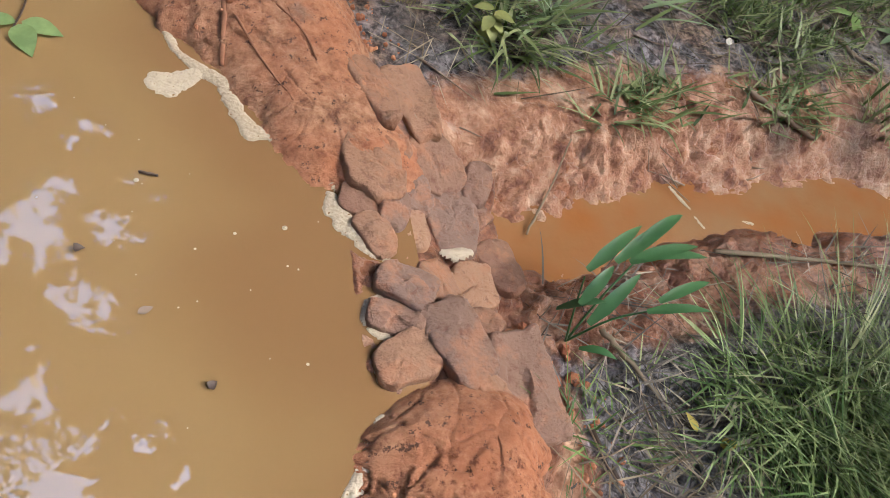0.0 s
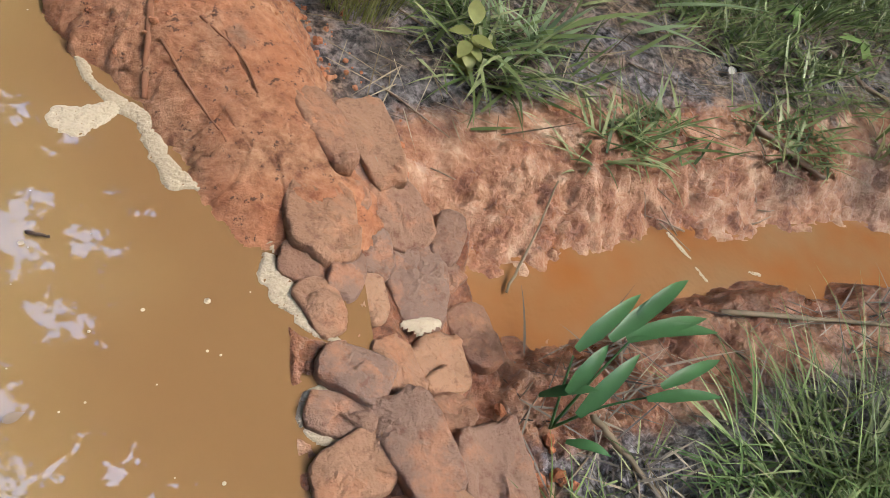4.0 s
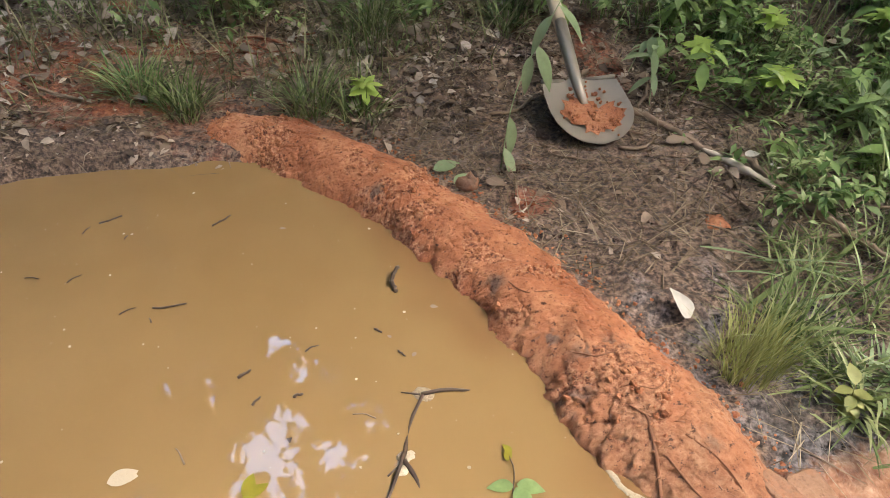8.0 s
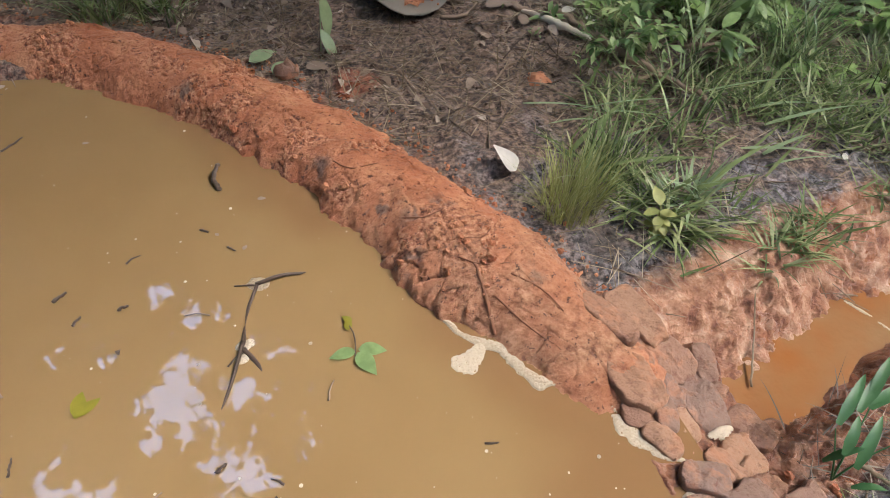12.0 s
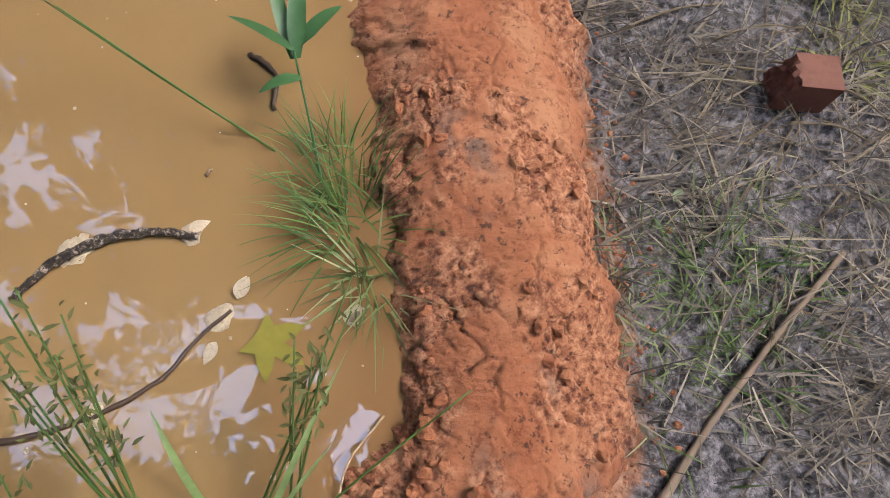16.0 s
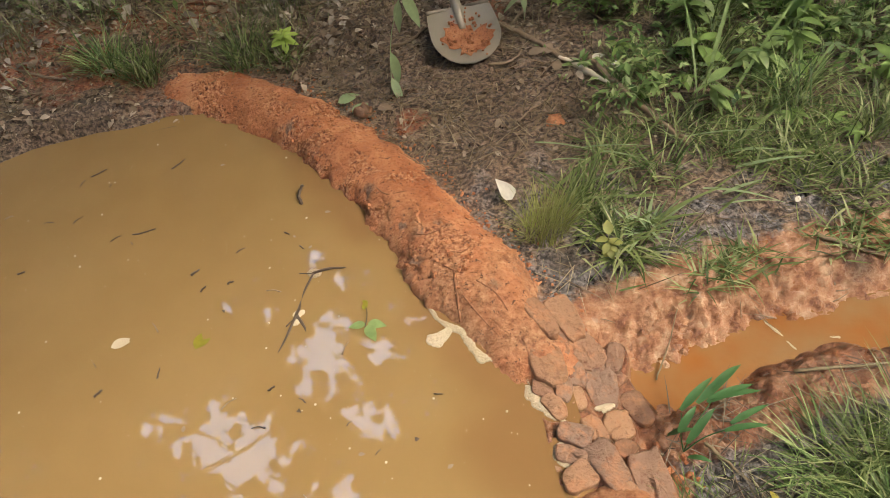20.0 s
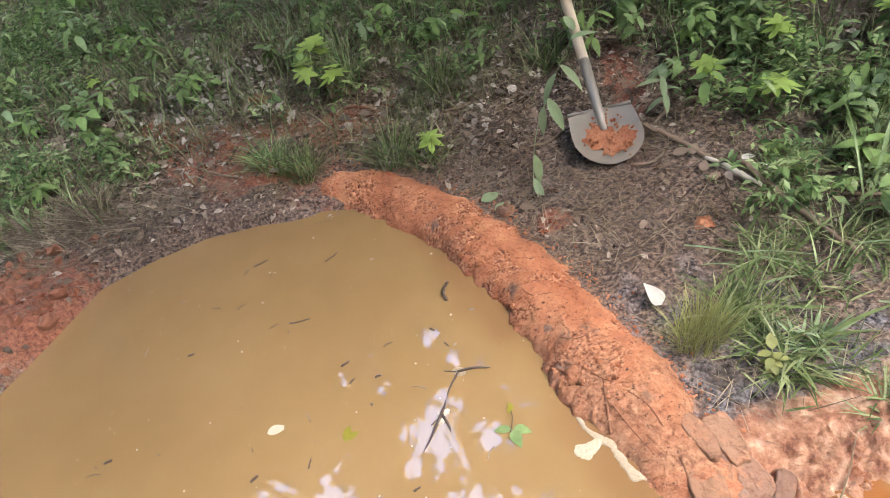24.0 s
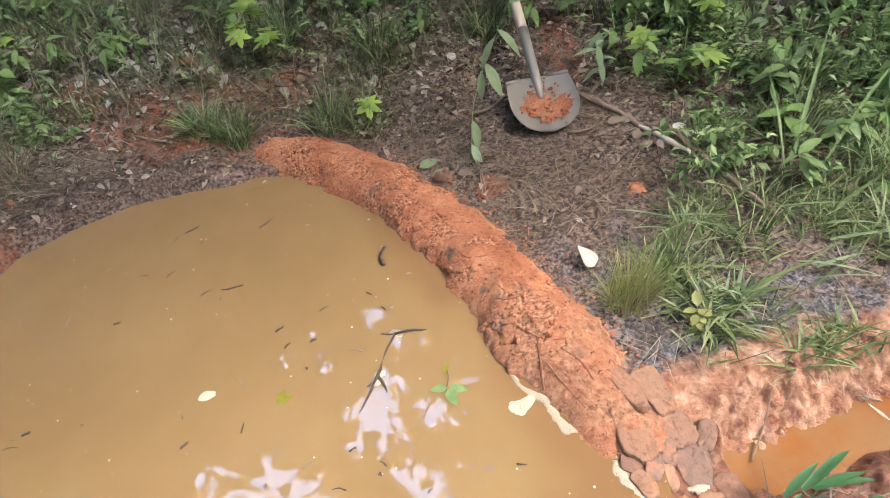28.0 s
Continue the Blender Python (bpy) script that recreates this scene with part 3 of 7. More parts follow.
me = mesh_of("ground", np.stack([X, Y, Hh], -1).reshape(-1, 3), grid_faces(len(gx), len(gy)), SOIL)
a = me.attributes.new("clay", "FLOAT", "POINT")
a.data.foreach_set("value", Cl.ravel().astype(np.float32))
a = me.attributes.new("humus_shade", "FLOAT", "POINT")
hu = sum(patch_at(X, Y, *p) for p in ((0.225, 0.755, 0.05, 0.06), (0.27, 0.71, 0.06, 0.04), (0.46, 0.345, 0.05, 0.03), (0.75, 0.665, 0.05, 0.04), (-1.05, 1.56, 0.25, 0.06), (-1.3, 1.46, 0.2, 0.07), (0.95, 0.66, 0.09, 0.07), (0.15, -0.27, 0.04, 0.05)))
# the slope terms darken the ground to stand for shade between plants
a.data.foreach_set("value", np.clip((0.9 * hu + 0.45 * step(1.9, 2.25, Y) + 0.4 * step(1.0, 1.3, Y) * step(0.5, 0.7, X)) * (0.6 + fbm(X, Y, 0.06, 3, 66)), 0, 0.9).ravel().astype(np.float32))
rd, _, rs = along(X, Y, RUN)
a = me.attributes.new("wet", "FLOAT", "POINT")
a.data.foreach_set("value", np.maximum(0.85 * bedding(X, Y)[1], 0.65 * (rs < 0) * step(0.17, 0.08, rd + 0.05 * fbm(X, Y, 0.05, 3, 67)) * step(0.28, 0.34, X)).ravel().astype(np.float32))
thing("ground", me, "damp grey-brown soil with orange clay patches", "ground", kind="structure")


U, V = np.meshgrid(np.arange(-1.6, 0.24, 0.012), np.arange(-0.40, 1.66, 0.012), indexing="ij")
q = grid_faces(*U.shape)
mx, my = U.ravel()[q].mean(1), V.ravel()[q].mean(1)
md = along(mx, my, SHORE + SHORE[:1])[0]
q = q[inside(mx, my, SHORE) | (md < 0.045) & (mx < 0.16)]
me = mesh_of("pond_water", np.stack([U, V, 0 * U], -1).reshape(-1, 3), q, POND)
a = me.attributes.new("silt", "FLOAT", "POINT")
sd = np.minimum(along(U.ravel(), V.ravel(), DAM_NORTH[4:])[0], along(U.ravel(), V.ravel(), [(0.13, 0.5)] + DAM_SOUTH)[0])
a.data.foreach_set("value", (0.5 * step(0.19, 0.08, sd + 0.1 * fbm(U.ravel(), V.ravel(), 0.2, 3, 12))).astype(np.float32))
thing("pond_water", me, "still tan muddy water of a small pond", "water", kind="structure")


def ribbon(line, half, z0, z1):
    p = curve_line(line, 90)
    t = np.gradient(p, axis=0)
    t /= np.linalg.norm(t, axis=1)[:, None]
    nrm = np.stack([-t[:, 1], t[:, 0]], 1)
    rows = [np.c_[p + nrm * half * k, np.linspace(z0, z1, 90)] for k in (-1, -0.5, 0, 0.5, 1)]
    return np.stack(rows, 1).reshape(-1, 3), grid_faces(90, 5)


v, f = ribbon([(0.255, 0.505)] + RUN[2:9], 0.07, -0.080, -0.0825)
thing("stream_water", mesh_of("stream_water", v, f, STREAM), "shallow orange-brown water running in a clay channel", "water", kind="structure")


# ---- clay dam ----
def dam(line, half, half_end, crest, seed, tip_in, tip_out, low):
    """A hand-shaped ridge of clay along a line: smeared smooth in places, crumbled and cracked in others."""
    n, m = int(sum(math.dist(a, b) for a, b in zip(line[:-1], line[1:])) / 0.0018), 128
    p = curve_line(line, n)
    t = np.gradient(p, axis=0)
    t /= np.linalg.norm(t, axis=1)[:, None]
    nrm = np.stack([-t[:, 1], t[:, 0]], 1)
    w = np.linspace(-1, 1, m)
    s = np.linspace(0, 1, n)
    ends = np.minimum(1, s * n * 0.0018 / tip_in + 0.25) * np.minimum(1, (1 - s) * n * 0.0018 / tip_out + 0.25)
    ends = np.sqrt(np.clip(ends, 0, 1))
    half = half + (half_end - half) * step(0.72, 0.95, s) + (0.014 * np.exp(-((s - 0.80) / 0.10) ** 2) if low[0] > 0.5 else 0.0)
    half = half * (1 + 0.16 * fbm(p[:, 0], p[:, 1], 0.13, 2, seed + 33))
    P = p[:, None] + nrm[:, None] * (w[None, :, None] * (half * ends)[:, None, None])
    x, y = P[..., 0], P[..., 1]
    if low[0] < 0.5:
        P = P - nrm[:, None] * (np.clip(w, 0, 1)[None, :, None] * (half * ends * (0.26 * step(0.15, 0.5, s) + 0.46 * step(0.26, 0.06, s)))[:, None, None])
        x, y = P[..., 0], P[..., 1]
    # ragged feet on both sides
    push = (0.20 * fbm(x, y, 0.07, 2, seed + 61) + 0.14 * fbm(x, y, 0.022, 3, seed + 62)) * np.abs(w)[None, :] ** 2 * np.sign(w)[None, :]
    P = P + nrm[:, None] * (push * (half * ends)[:, None])[..., None]
    x, y = P[..., 0], P[..., 1]
    wob = (1 + 0.34 * fbm(x, y, 0.13, 2, seed)) * (1 - 0.4 * step(low[0], 0.93 if low[0] > 0.5 else low[1], s) - (0.5 * step(0.92, 0.985, s) if low[0] > 0.5 else 0))[:, None]
    prof = np.clip(1 - np.abs(w[None, :]) ** 2.3 * np.ones_like(x), 0, 1) ** 0.75
    # warped places, so that lumps and cracks are not round
    ux, uy = x + 0.014 * fbm(x, y, 0.03, 3, seed + 2), y + 0.014 * fbm(x, y, 0.03, 3, seed + 3)
    e1, e2 = cells(ux, uy, 0.014, seed)
    g1, g2 = cells(ux, uy, 0.0075, seed + 40)
    d1, d2 = cells(ux * 1.0, uy * 1.0, 0.040, seed + 9)
    patchy = fbm(x, y, 0.075, 4, seed + 6, 0.6)
    crumb = step(0.02 if low[0] > 0.5 else -0.12, 0.22 if low[0] > 0.5 else 0.10, patchy + 0.16 * np.abs(w)[None, :] ** 3 - 0.03)
    crumb = crumb * (1 - 0.7 * step(low[0], low[0] + 0.4 * (low[1] - low[0]), s))[:, None]
    lumps = crumb * (0.0045 * (0.5 - e1) + 0.0035 * (0.5 - g1)) + (1 - crumb) * 0.0010 * (0.5 - g1)
    lumps = lumps * (1.0 if low[0] > 0.5 else 1.7)
    lumps = lumps + 0.004 * (0.5 - d1) * step(-0.2, 0.15, fbm(x, y, 0.13, 2, seed + 21))
    crack = -0.008 * step(0.05, 0.0, d2 - d1) * step(-0.10, 0.05, fbm(x, y, 0.06, 3, seed + 7))
    crack = crack - 0.0028 * step(0.10, 0.0, e2 - e1) * step(0.02, 0.12, fbm(x, y, 0.035, 3, seed + 8)) * (0.35 + 0.65 * crumb)
    ridge = np.abs(fbm(ux * 0.7 - uy * 0.7, (ux + uy) * 1.5, 0.034, 3, seed + 26, 0.55))
    crack = crack - 0.004 * step(0.030, 0.0, ridge) * step(-0.04, 0.06, fbm(x, y, 0.022, 2, seed + 27))
    ridge = np.abs(fbm(ux + uy * 0.4, uy - ux * 0.4, 0.018, 2, seed + 28, 0.5))
    crack = crack - 0.003 * step(0.040, 0.0, ridge) * step(0.0, 0.08, fbm(x, y, 0.016, 2, seed + 29))
    chunk = 0.0036 * facets(ux, uy, 0.040, seed + 71, 0.5) * step(-0.16, 0.10, fbm(x, y, 0.09, 2, seed + 72))
    chunk = chunk + (0.4 + 0.6 * crumb) * (0.0012 * facets(ux, uy, 0.014, seed + 73, 0.6) + 0.0013 * facets(ux, uy, 0.0065, seed + 74, 0.5))
    lumps, crack = lumps * (0.4 + 0.6 * np.abs(w)[None, :] ** 1.5), crack * (0.7 + 0.3 * np.abs(w)[None, :])
    crack = crack * (1 - 0.65 * step(low[0], low[1], s))[:, None]
    chunk = chunk * (0.55 + 0.45 * np.abs(w)[None, :] ** 1.5)
    lumps = 0.30 * lumps + chunk * (1 - 0.45 * step(low[0], low[1], s))[:, None]
    z = -0.05 + (crest * wob + 0.05) * prof * (0.35 + 0.65 * ends[:, None])
    grad = np.gradient(z, axis=1) / ((w[1] - w[0]) * (half * ends)[:, None])
    nz = 1 / np.sqrt(1 + grad ** 2)
    disp = (lumps + crack + 0.0022 * fbm(x, y, 0.016, 4, seed + 18, 0.6) + 0.009 * fbm(x, y, 0.10, 2, seed + 10)) * np.clip(prof * 2.2, 0, 1)
    z = z + disp * nz
    out = nrm[:, None] * (-grad * nz * disp + 0.004 * fbm(x, y, 0.05, 3, seed + 12) * np.sign(w)[None, :])[..., None]
    soil = 0.75 * sum(patch_at(x, y, *q) for q in TOPSOIL) * step(-0.05, 0.35, fbm(x, y, 0.02, 4, seed + 30, 0.65))
    soil = np.clip(soil + 0.9 * step(0.80, 0.97, np.abs(w))[None, :] * (0.3 + fbm(x, y, 0.04, 3, seed + 31)) * np.where(w > 0, 1, 0)[None, :], 0, 1)
    return np.concatenate([P + out, z[..., None]], -1).reshape(-1, 3), grid_faces(n, m), crumb.ravel(), soil.ravel()


TOPSOIL = [(-0.085, 0.905, 0.035, 0.022), (-0.02, 0.865, 0.045, 0.018), (-0.14, 1.03, 0.02, 0.02), (-0.07, 0.80, 0.03, 0.02), (0.075, 0.70, 0.02, 0.03), (0.10, 0.20, 0.03, 0.02), (0.02, -0.05, 0.02, 0.04), (-0.32, 1.30, 0.03, 0.02), (-0.165, -0.284, 0.03, 0.024), (-0.107, -0.275, 0.024, 0.02), (-0.065, -0.246, 0.028, 0.018), (-0.071, -0.337, 0.03, 0.03), (-0.011, -0.103, 0.018, 0.016)]
DAM_TOP = []


def dz(x, y):
    """Height of a dam's surface at a place."""
    return max(float(v[np.argmin((v[:, 0] - x) ** 2 + (v[:, 1] - y) ** 2), 2]) for v in DAM_TOP)


def clod_mesh(seed):
    bm = bmesh.new()
    bmesh.ops.create_icosphere(bm, subdivisions=2, radius=1)
    for v in bm.verts:
        v.co *= 1 + 0.55 * noise.noise(v.co * 1.6 + Vector((seed * 5.1, 0, 0)))
    me = bpy.data.meshes.new("clod")
    bm.to_mesh(me)
    bm.free()
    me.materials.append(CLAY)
    return me


CLODS = [clod_mesh(k) for k in range(5)]
for line, half, half_end, crest, seed, ti, to, low, lab in (
        (DAM_NORTH, 0.113, 0.092, 0.052, 50, 0.08, 0.04, (0.78, 1.0), "curved ridge of lumpy cracked orange clay holding back the pond"),
        (DAM_SOUTH, 0.130, 0.126, 0.047, 80, 0.05, 0.05, (0.14, 0.0), "thick rounded ridge of cracked orange clay beside the water")):
    v, f, cb, so = dam(line, half, half_end, crest, seed, ti, to, low)
    DAM_TOP.append(v)
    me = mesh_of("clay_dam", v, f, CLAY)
    a = me.attributes.new("crumb", "FLOAT", "POINT")
    a.data.foreach_set("value", (0.7 * cb).astype(np.float32))
    a = me.attributes.new("topsoil", "FLOAT", "POINT")
    a.data.foreach_set("value", so.astype(np.float32))
    a = me.attributes.new("dried", "FLOAT", "POINT")
    a.data.foreach_set("value", np.clip(0.75 * step(0.90, 0.66, v[:, 1]) * step(0.24, 0.36, v[:, 1]) * (0.85 + 1.2 * fbm(v[:, 0], v[:, 1], 0.06, 3, 91)), 0, 0.9).astype(np.float32))
    ob = thing("clay_dam", me, lab, "clay dam", "clay dams")
    # loose clods lying on the ridge
    r = np.random.RandomState(seed)
    pick = np.flatnonzero((cb > 0.5) & (v[:, 2] > 0.015))[r.randint(0, 10 ** 6, 290) % max(1, ((cb > 0.5) & (v[:, 2] > 0.015)).sum())]
    for i in pick:
        k = 0.0022 + 0.0062 * r.uniform(0, 1) ** 2.5
        part("clod", CLODS[r.randint(0, 5)], ob, "", pose(v[i, 0], v[i, 1], v[i, 2] + 0.1 * k, *r.uniform(0, 360, 3)) @ Matrix.Diagonal((k, k * r.uniform(0.6, 1), k * 0.7, 1)))


# ---- stones of the spillway ----
def stone_mesh(length, width, square, taper, seed):
    """A flat broken stone along x: an outline between round and square, narrower at one end, a level top and worn edges."""
    rng = np.random.RandomState(seed)
    th = np.linspace(0, 2 * np.pi, 56, endpoint=False)
    c, n = np.cos(th), np.sin(th)
    u = np.sign(c) * np.abs(c) ** (2 / square)
    w = np.sign(n) * np.abs(n) ** (2 / square) * (1 - taper * u)
    wob = 1 + 0.24 * fbm(c + 3.1 * seed, n, 0.8, 3, seed, 0.5)
    u, w = u * wob, w * wob
    rings = [(0.0, 0), (0.15, 0), (0.3, 0), (0.45, 0), (0.58, 0), (0.72, 0), (0.84, -0.0001), (0.91, -0.0004), (0.955, -0.0011), (0.98, -0.0026), (0.995, -0.0055), (1.0, -0.010), (0.97, -0.022), (0.7, -0.026)]
    v = []
    for r, z in rings:
        x, y = r * u * length / 2, r * w * width / 2
        relief = 0.0055 * fbm(x + 0.7 * seed, y, 0.045, 3, seed + 1) + 0.0026 * facets(x + 0.3 * seed, y, 0.022, seed, 0.5) + 0.0016 * fbm(x, y + 0.9 * seed, 0.006, 3, seed + 2, 0.6)
        k = 1 + (0.05 * fbm(c * 3 + seed, n * 3 + z * 300, 0.8, 2, seed + 3) if r > 0.8 else 0)
        v.append(np.stack([x * k, y * k, z + relief * (1 if r < 0.99 else 0.4)], -1))
    m, n = len(rings), len(th)
    i = np.arange(m - 1)[:, None] * n
    a, b = np.arange(n)[None, :], (np.arange(n)[None, :] + 1) % n
    f = np.stack([i + a, i + n + a, i + n + b, i + b], -1).reshape(-1, 4)
    return mesh_of("stone", np.stack(v).reshape(-1, 3), f, STONE)


for k, (x, y, z, L, W, turn, square, taper) in enumerate(STONES):
    # each lies with the fall of its bed
    fall = [(bedding(np.array([x + d]), np.array([y + e]))[0][0] - bedding(np.array([x - d]), np.array([y - e]))[0][0]) / 0.03 for d, e in ((0.015, 0), (0, 0.015))]
    lab = "grey rounded fieldstone bedded in the clay spillway" if k == 1 else "long flat slab smeared with orange clay" if L > 0.078 else "flat fieldstone smeared with orange clay in the spillway"
    ob = thing("stone", stone_mesh(L * 1.08, W * 1.08, square, taper, k + 3), lab, "stone", "spillway stones")
    ob.matrix_world = Matrix.Translation((x, y, z)) @ Euler((math.atan(0.6 * fall[1]), -math.atan(0.6 * fall[0]), 0)).to_matrix().to_4x4() @ pose(0, 0, 0, 0, 0, turn)


# ---- leaves, blades and twigs ----


def blades(base, length, width, heading, lean, droop, segs=4):
    """Grass blades as tapered strips: lean from upright at the foot, and how far it bends on the way (radians)."""
    n = len(base)
    base, length, width, heading, lean, droop = (np.asarray(v, float) for v in (base, length, width, heading, lean, droop))
    s = np.linspace(0, 1, segs + 1)
    ang = lean[:, None] + droop[:, None] * s[None, :] ** 1.2
    ds = length[:, None] / segs
    hx = np.cumsum(np.c_[np.zeros(n), np.sin(ang[:, :-1]) * ds], 1)
    hz = np.cumsum(np.c_[np.zeros(n), np.cos(ang[:, :-1]) * ds], 1)
    c, sn = np.cos(heading)[:, None], np.sin(heading)[:, None]
    mid = np.stack([base[:, 0:1] + hx * c, base[:, 1:2] + hx * sn, base[:, 2:3] + hz], -1)
    side = np.stack([-sn, c, np.zeros_like(c)], -1)
    w = (width[:, None] * (1 - s[None, :] ** 1.8) * 0.5 * np.minimum(1, 0.6 + s * 3)[None, :])[..., None]
    v = np.concatenate([(mid - side * w)[:, :-1], (mid + side * w)[:, :-1], mid[:, -1:]], 1)
    k = 2 * segs + 1
    o = (np.arange(n) * k)[:, None]
    q = [np.stack([o[:, 0] + i, o[:, 0] + i + 1, o[:, 0] + segs + i + 1, o[:, 0] + segs + i], -1) for i in range(segs - 1)]
    t = np.stack([o[:, 0] + segs - 1, o[:, 0] + 2 * segs, o[:, 0] + 2 * segs - 1], -1)
    return v.reshape(-1, 3), np.concatenate(q), t


def leaf_shape(length, width, n=7, fold=0.25, curl=0.3, base=0.5):
    """One leaf along +x with a folded midrib; verts and quads."""
    s = np.linspace(0, 1, n)
    prof = np.sin(np.pi * np.clip(s, 0.0, 1) ** base) ** 0.9
    w = width / 2 * np.maximum(prof, 0.05)
    ang = curl * s
    x = np.cumsum(np.r_[0, np.cos(ang[:-1]) * length / (n - 1)])
    z = -np.cumsum(np.r_[0, np.sin(ang[:-1]) * length / (n - 1)])
    rows = np.stack([np.stack([x, -w, z + fold * w], -1), np.stack([x, 0 * w, z], -1), np.stack([x, w, z + fold * w], -1)], 1)
    return rows.reshape(-1, 3), grid_faces(n, 3), np.zeros((0, 3), int)


def maple_shape(size):
    """A five-lobed leaf along +x."""
    tips = [(-155, 0.36), (-126, 0.68), (-100, 0.40), (-76, 0.62), (-56, 0.98), (-44, 0.68), (-27, 0.40), (-15, 0.74), (0, 1.05), (15, 0.74), (27, 0.40), (44, 0.68), (56, 0.98), (76, 0.62), (100, 0.40), (126, 0.68), (155, 0.36)]
    v = [(0, 0, 0)] + [(r * math.cos(radians(a)) * size * 0.6, r * math.sin(radians(a)) * size * 0.6, 0.10 * size * (abs(a) / 150 - 0.3) * r) for a, r in tips]
    v = np.array(v) + [0.12 * size, 0, 0]
    n = len(v)
    return v, np.zeros((0, 4), int), np.array([(0, i, i + 1) for i in range(1, n - 1)] + [(0, n - 1, 1)])


def bowed(a, b, lift, width, n=14, twist=0.5):
    """A strap blade bowed from a to b, widest in its middle third, with a folded midrib."""
    a, b = np.array(a), np.array(b)
    u = np.linspace(0, 1, n)[:, None]
    mid = a + (b - a) * u + np.array([0, 0, lift]) * np.sin(np.pi * u)
    d = np.gradient(mid, axis=0)
    side = np.cross(d, [0.15, 0.1, 1.0])
    side /= np.linalg.norm(side, axis=1)[:, None] + 1e-9
    w = width / 2 * np.clip(np.minimum(0.45 + 2.2 * u, 1) * (1 - u ** 3.5), 0.03, 1)
    up = np.array([0, 0, 0.3])
    v = np.stack([mid - side * w + up * w, mid, mid + side * w + up * w], 1)
    return v.reshape(-1, 3), grid_faces(n, 3), np.zeros((0, 3), int)


def place(shape, m):
    v, q, t = shape
    a = np.array(m)
    return v @ a[:3, :3].T + a[:3, 3], q, t


def many(shape, mats):
    """Copies of one shape at many 4x4 poses, as one set of arrays."""
    v, q, t = shape
    M = np.array(mats)
    V = np.einsum("nij,kj->nki", M[:, :3, :3], v) + M[:, None, :3, 3]
    o = (np.arange(len(M)) * len(v))[:, None, None]
    return V.reshape(-1, 3), (q[None] + o).reshape(-1, 4) if len(q) else q, (t[None] + o).reshape(-1, 3) if len(t) else t


def poses(pos, yaw, pitch, roll, size):
    """4x4 poses: turned by yaw, tipped down by pitch, rolled, scaled."""
    cy, sy, cp, sp, cr, sr = np.cos(yaw), np.sin(yaw), np.cos(pitch), np.sin(pitch), np.cos(roll), np.sin(roll)
    M = np.zeros((len(pos), 4, 4))
    M[:, 0, 0], M[:, 0, 1], M[:, 0, 2] = cy * cp, -sy * cr + cy * sp * sr, sy * sr + cy * sp * cr
    M[:, 1, 0], M[:, 1, 1], M[:, 1, 2] = sy * cp, cy * cr + sy * sp * sr, -cy * sr + sy * sp * cr
    M[:, 2, 0], M[:, 2, 1], M[:, 2, 2] = -sp, cp * sr, cp * cr
    M[:, :3, :3] *= np.asarray(size)[:, None, None]
    M[:, :3, 3], M[:, 3, 3] = pos, 1
    return M


def solid(name, shape, mat, smooth=True):
    v, q, t = shape
    return mesh_of(name, v, [f for f in (q, t) if len(f)], mat, smooth)


def free_ground(x, y, dam_gap=0.09):
    """Where nothing but bare ground is: off the water, the dams and the run."""
    d = along(x, y, SHORE + SHORE[:1])[0]
    ok = ~inside(x, y, SHORE) & (d > 0.012)
    dn = np.minimum(along(x, y, DAM_NORTH)[0], along(x, y, DAM_SOUTH)[0])
    dr, _, side = along(x, y, RUN)
    return ok & (dn > dam_gap) & (dr > 0.045) & ~((x > 0.1) & (x < 0.29) & (y > 0.33) & (y < 0.62))


def scatter(n, box, density, seed, gap=0.09):
    """Random places in a box, thinned by density(x, y), on the ground."""
    r = np.random.RandomState(seed)
    x, y = r.uniform(box[0], box[1], n), r.uniform(box[2], box[3], n)
    keep = (r.uniform(0, 1, n) < density(x, y)) & free_ground(x, y, gap)
    x, y = x[keep], y[keep]
    return np.stack([x, y, land(x, y)[0] - 0.002], -1), r


def blob(x, y, cx, cy, rx, ry):
    return np.exp(-((x - cx) / rx) ** 2 - ((y - cy) / ry) ** 2)


def clump(x, y, size, seed):
    return np.clip(0.5 + 2.2 * fbm(x, y, size, 3, seed), 0, 1)


def hill(x, y):
    """The overgrown slope beyond the pond and to the east."""
    edge = 1.72 - 0.5 * step(0.42, 0.85, x) + 0.28 * blob(x, y, 0.05, 1.75, 0.25, 0.3) + 0.10 * blob(x, y, -1.0, 1.8, 0.35, 0.5) - 0.30 * step(-1.08, -1.40, x)
    return step(edge - 0.05, edge + 0.22, y + 0.12 * fbm(x, y, 0.3, 3, 71))


def worn_slope(x, y):
    """The middle of the slope, where withered grass and bleached leaves show between the weeds."""
    return step(-1.80, -1.50, x + 0.15 * fbm(x, y, 0.3, 2, 91)) * step(0.10, -0.12, x + 0.15 * fbm(x, y, 0.3, 2, 92)) * step(1.7, 1.85, y)


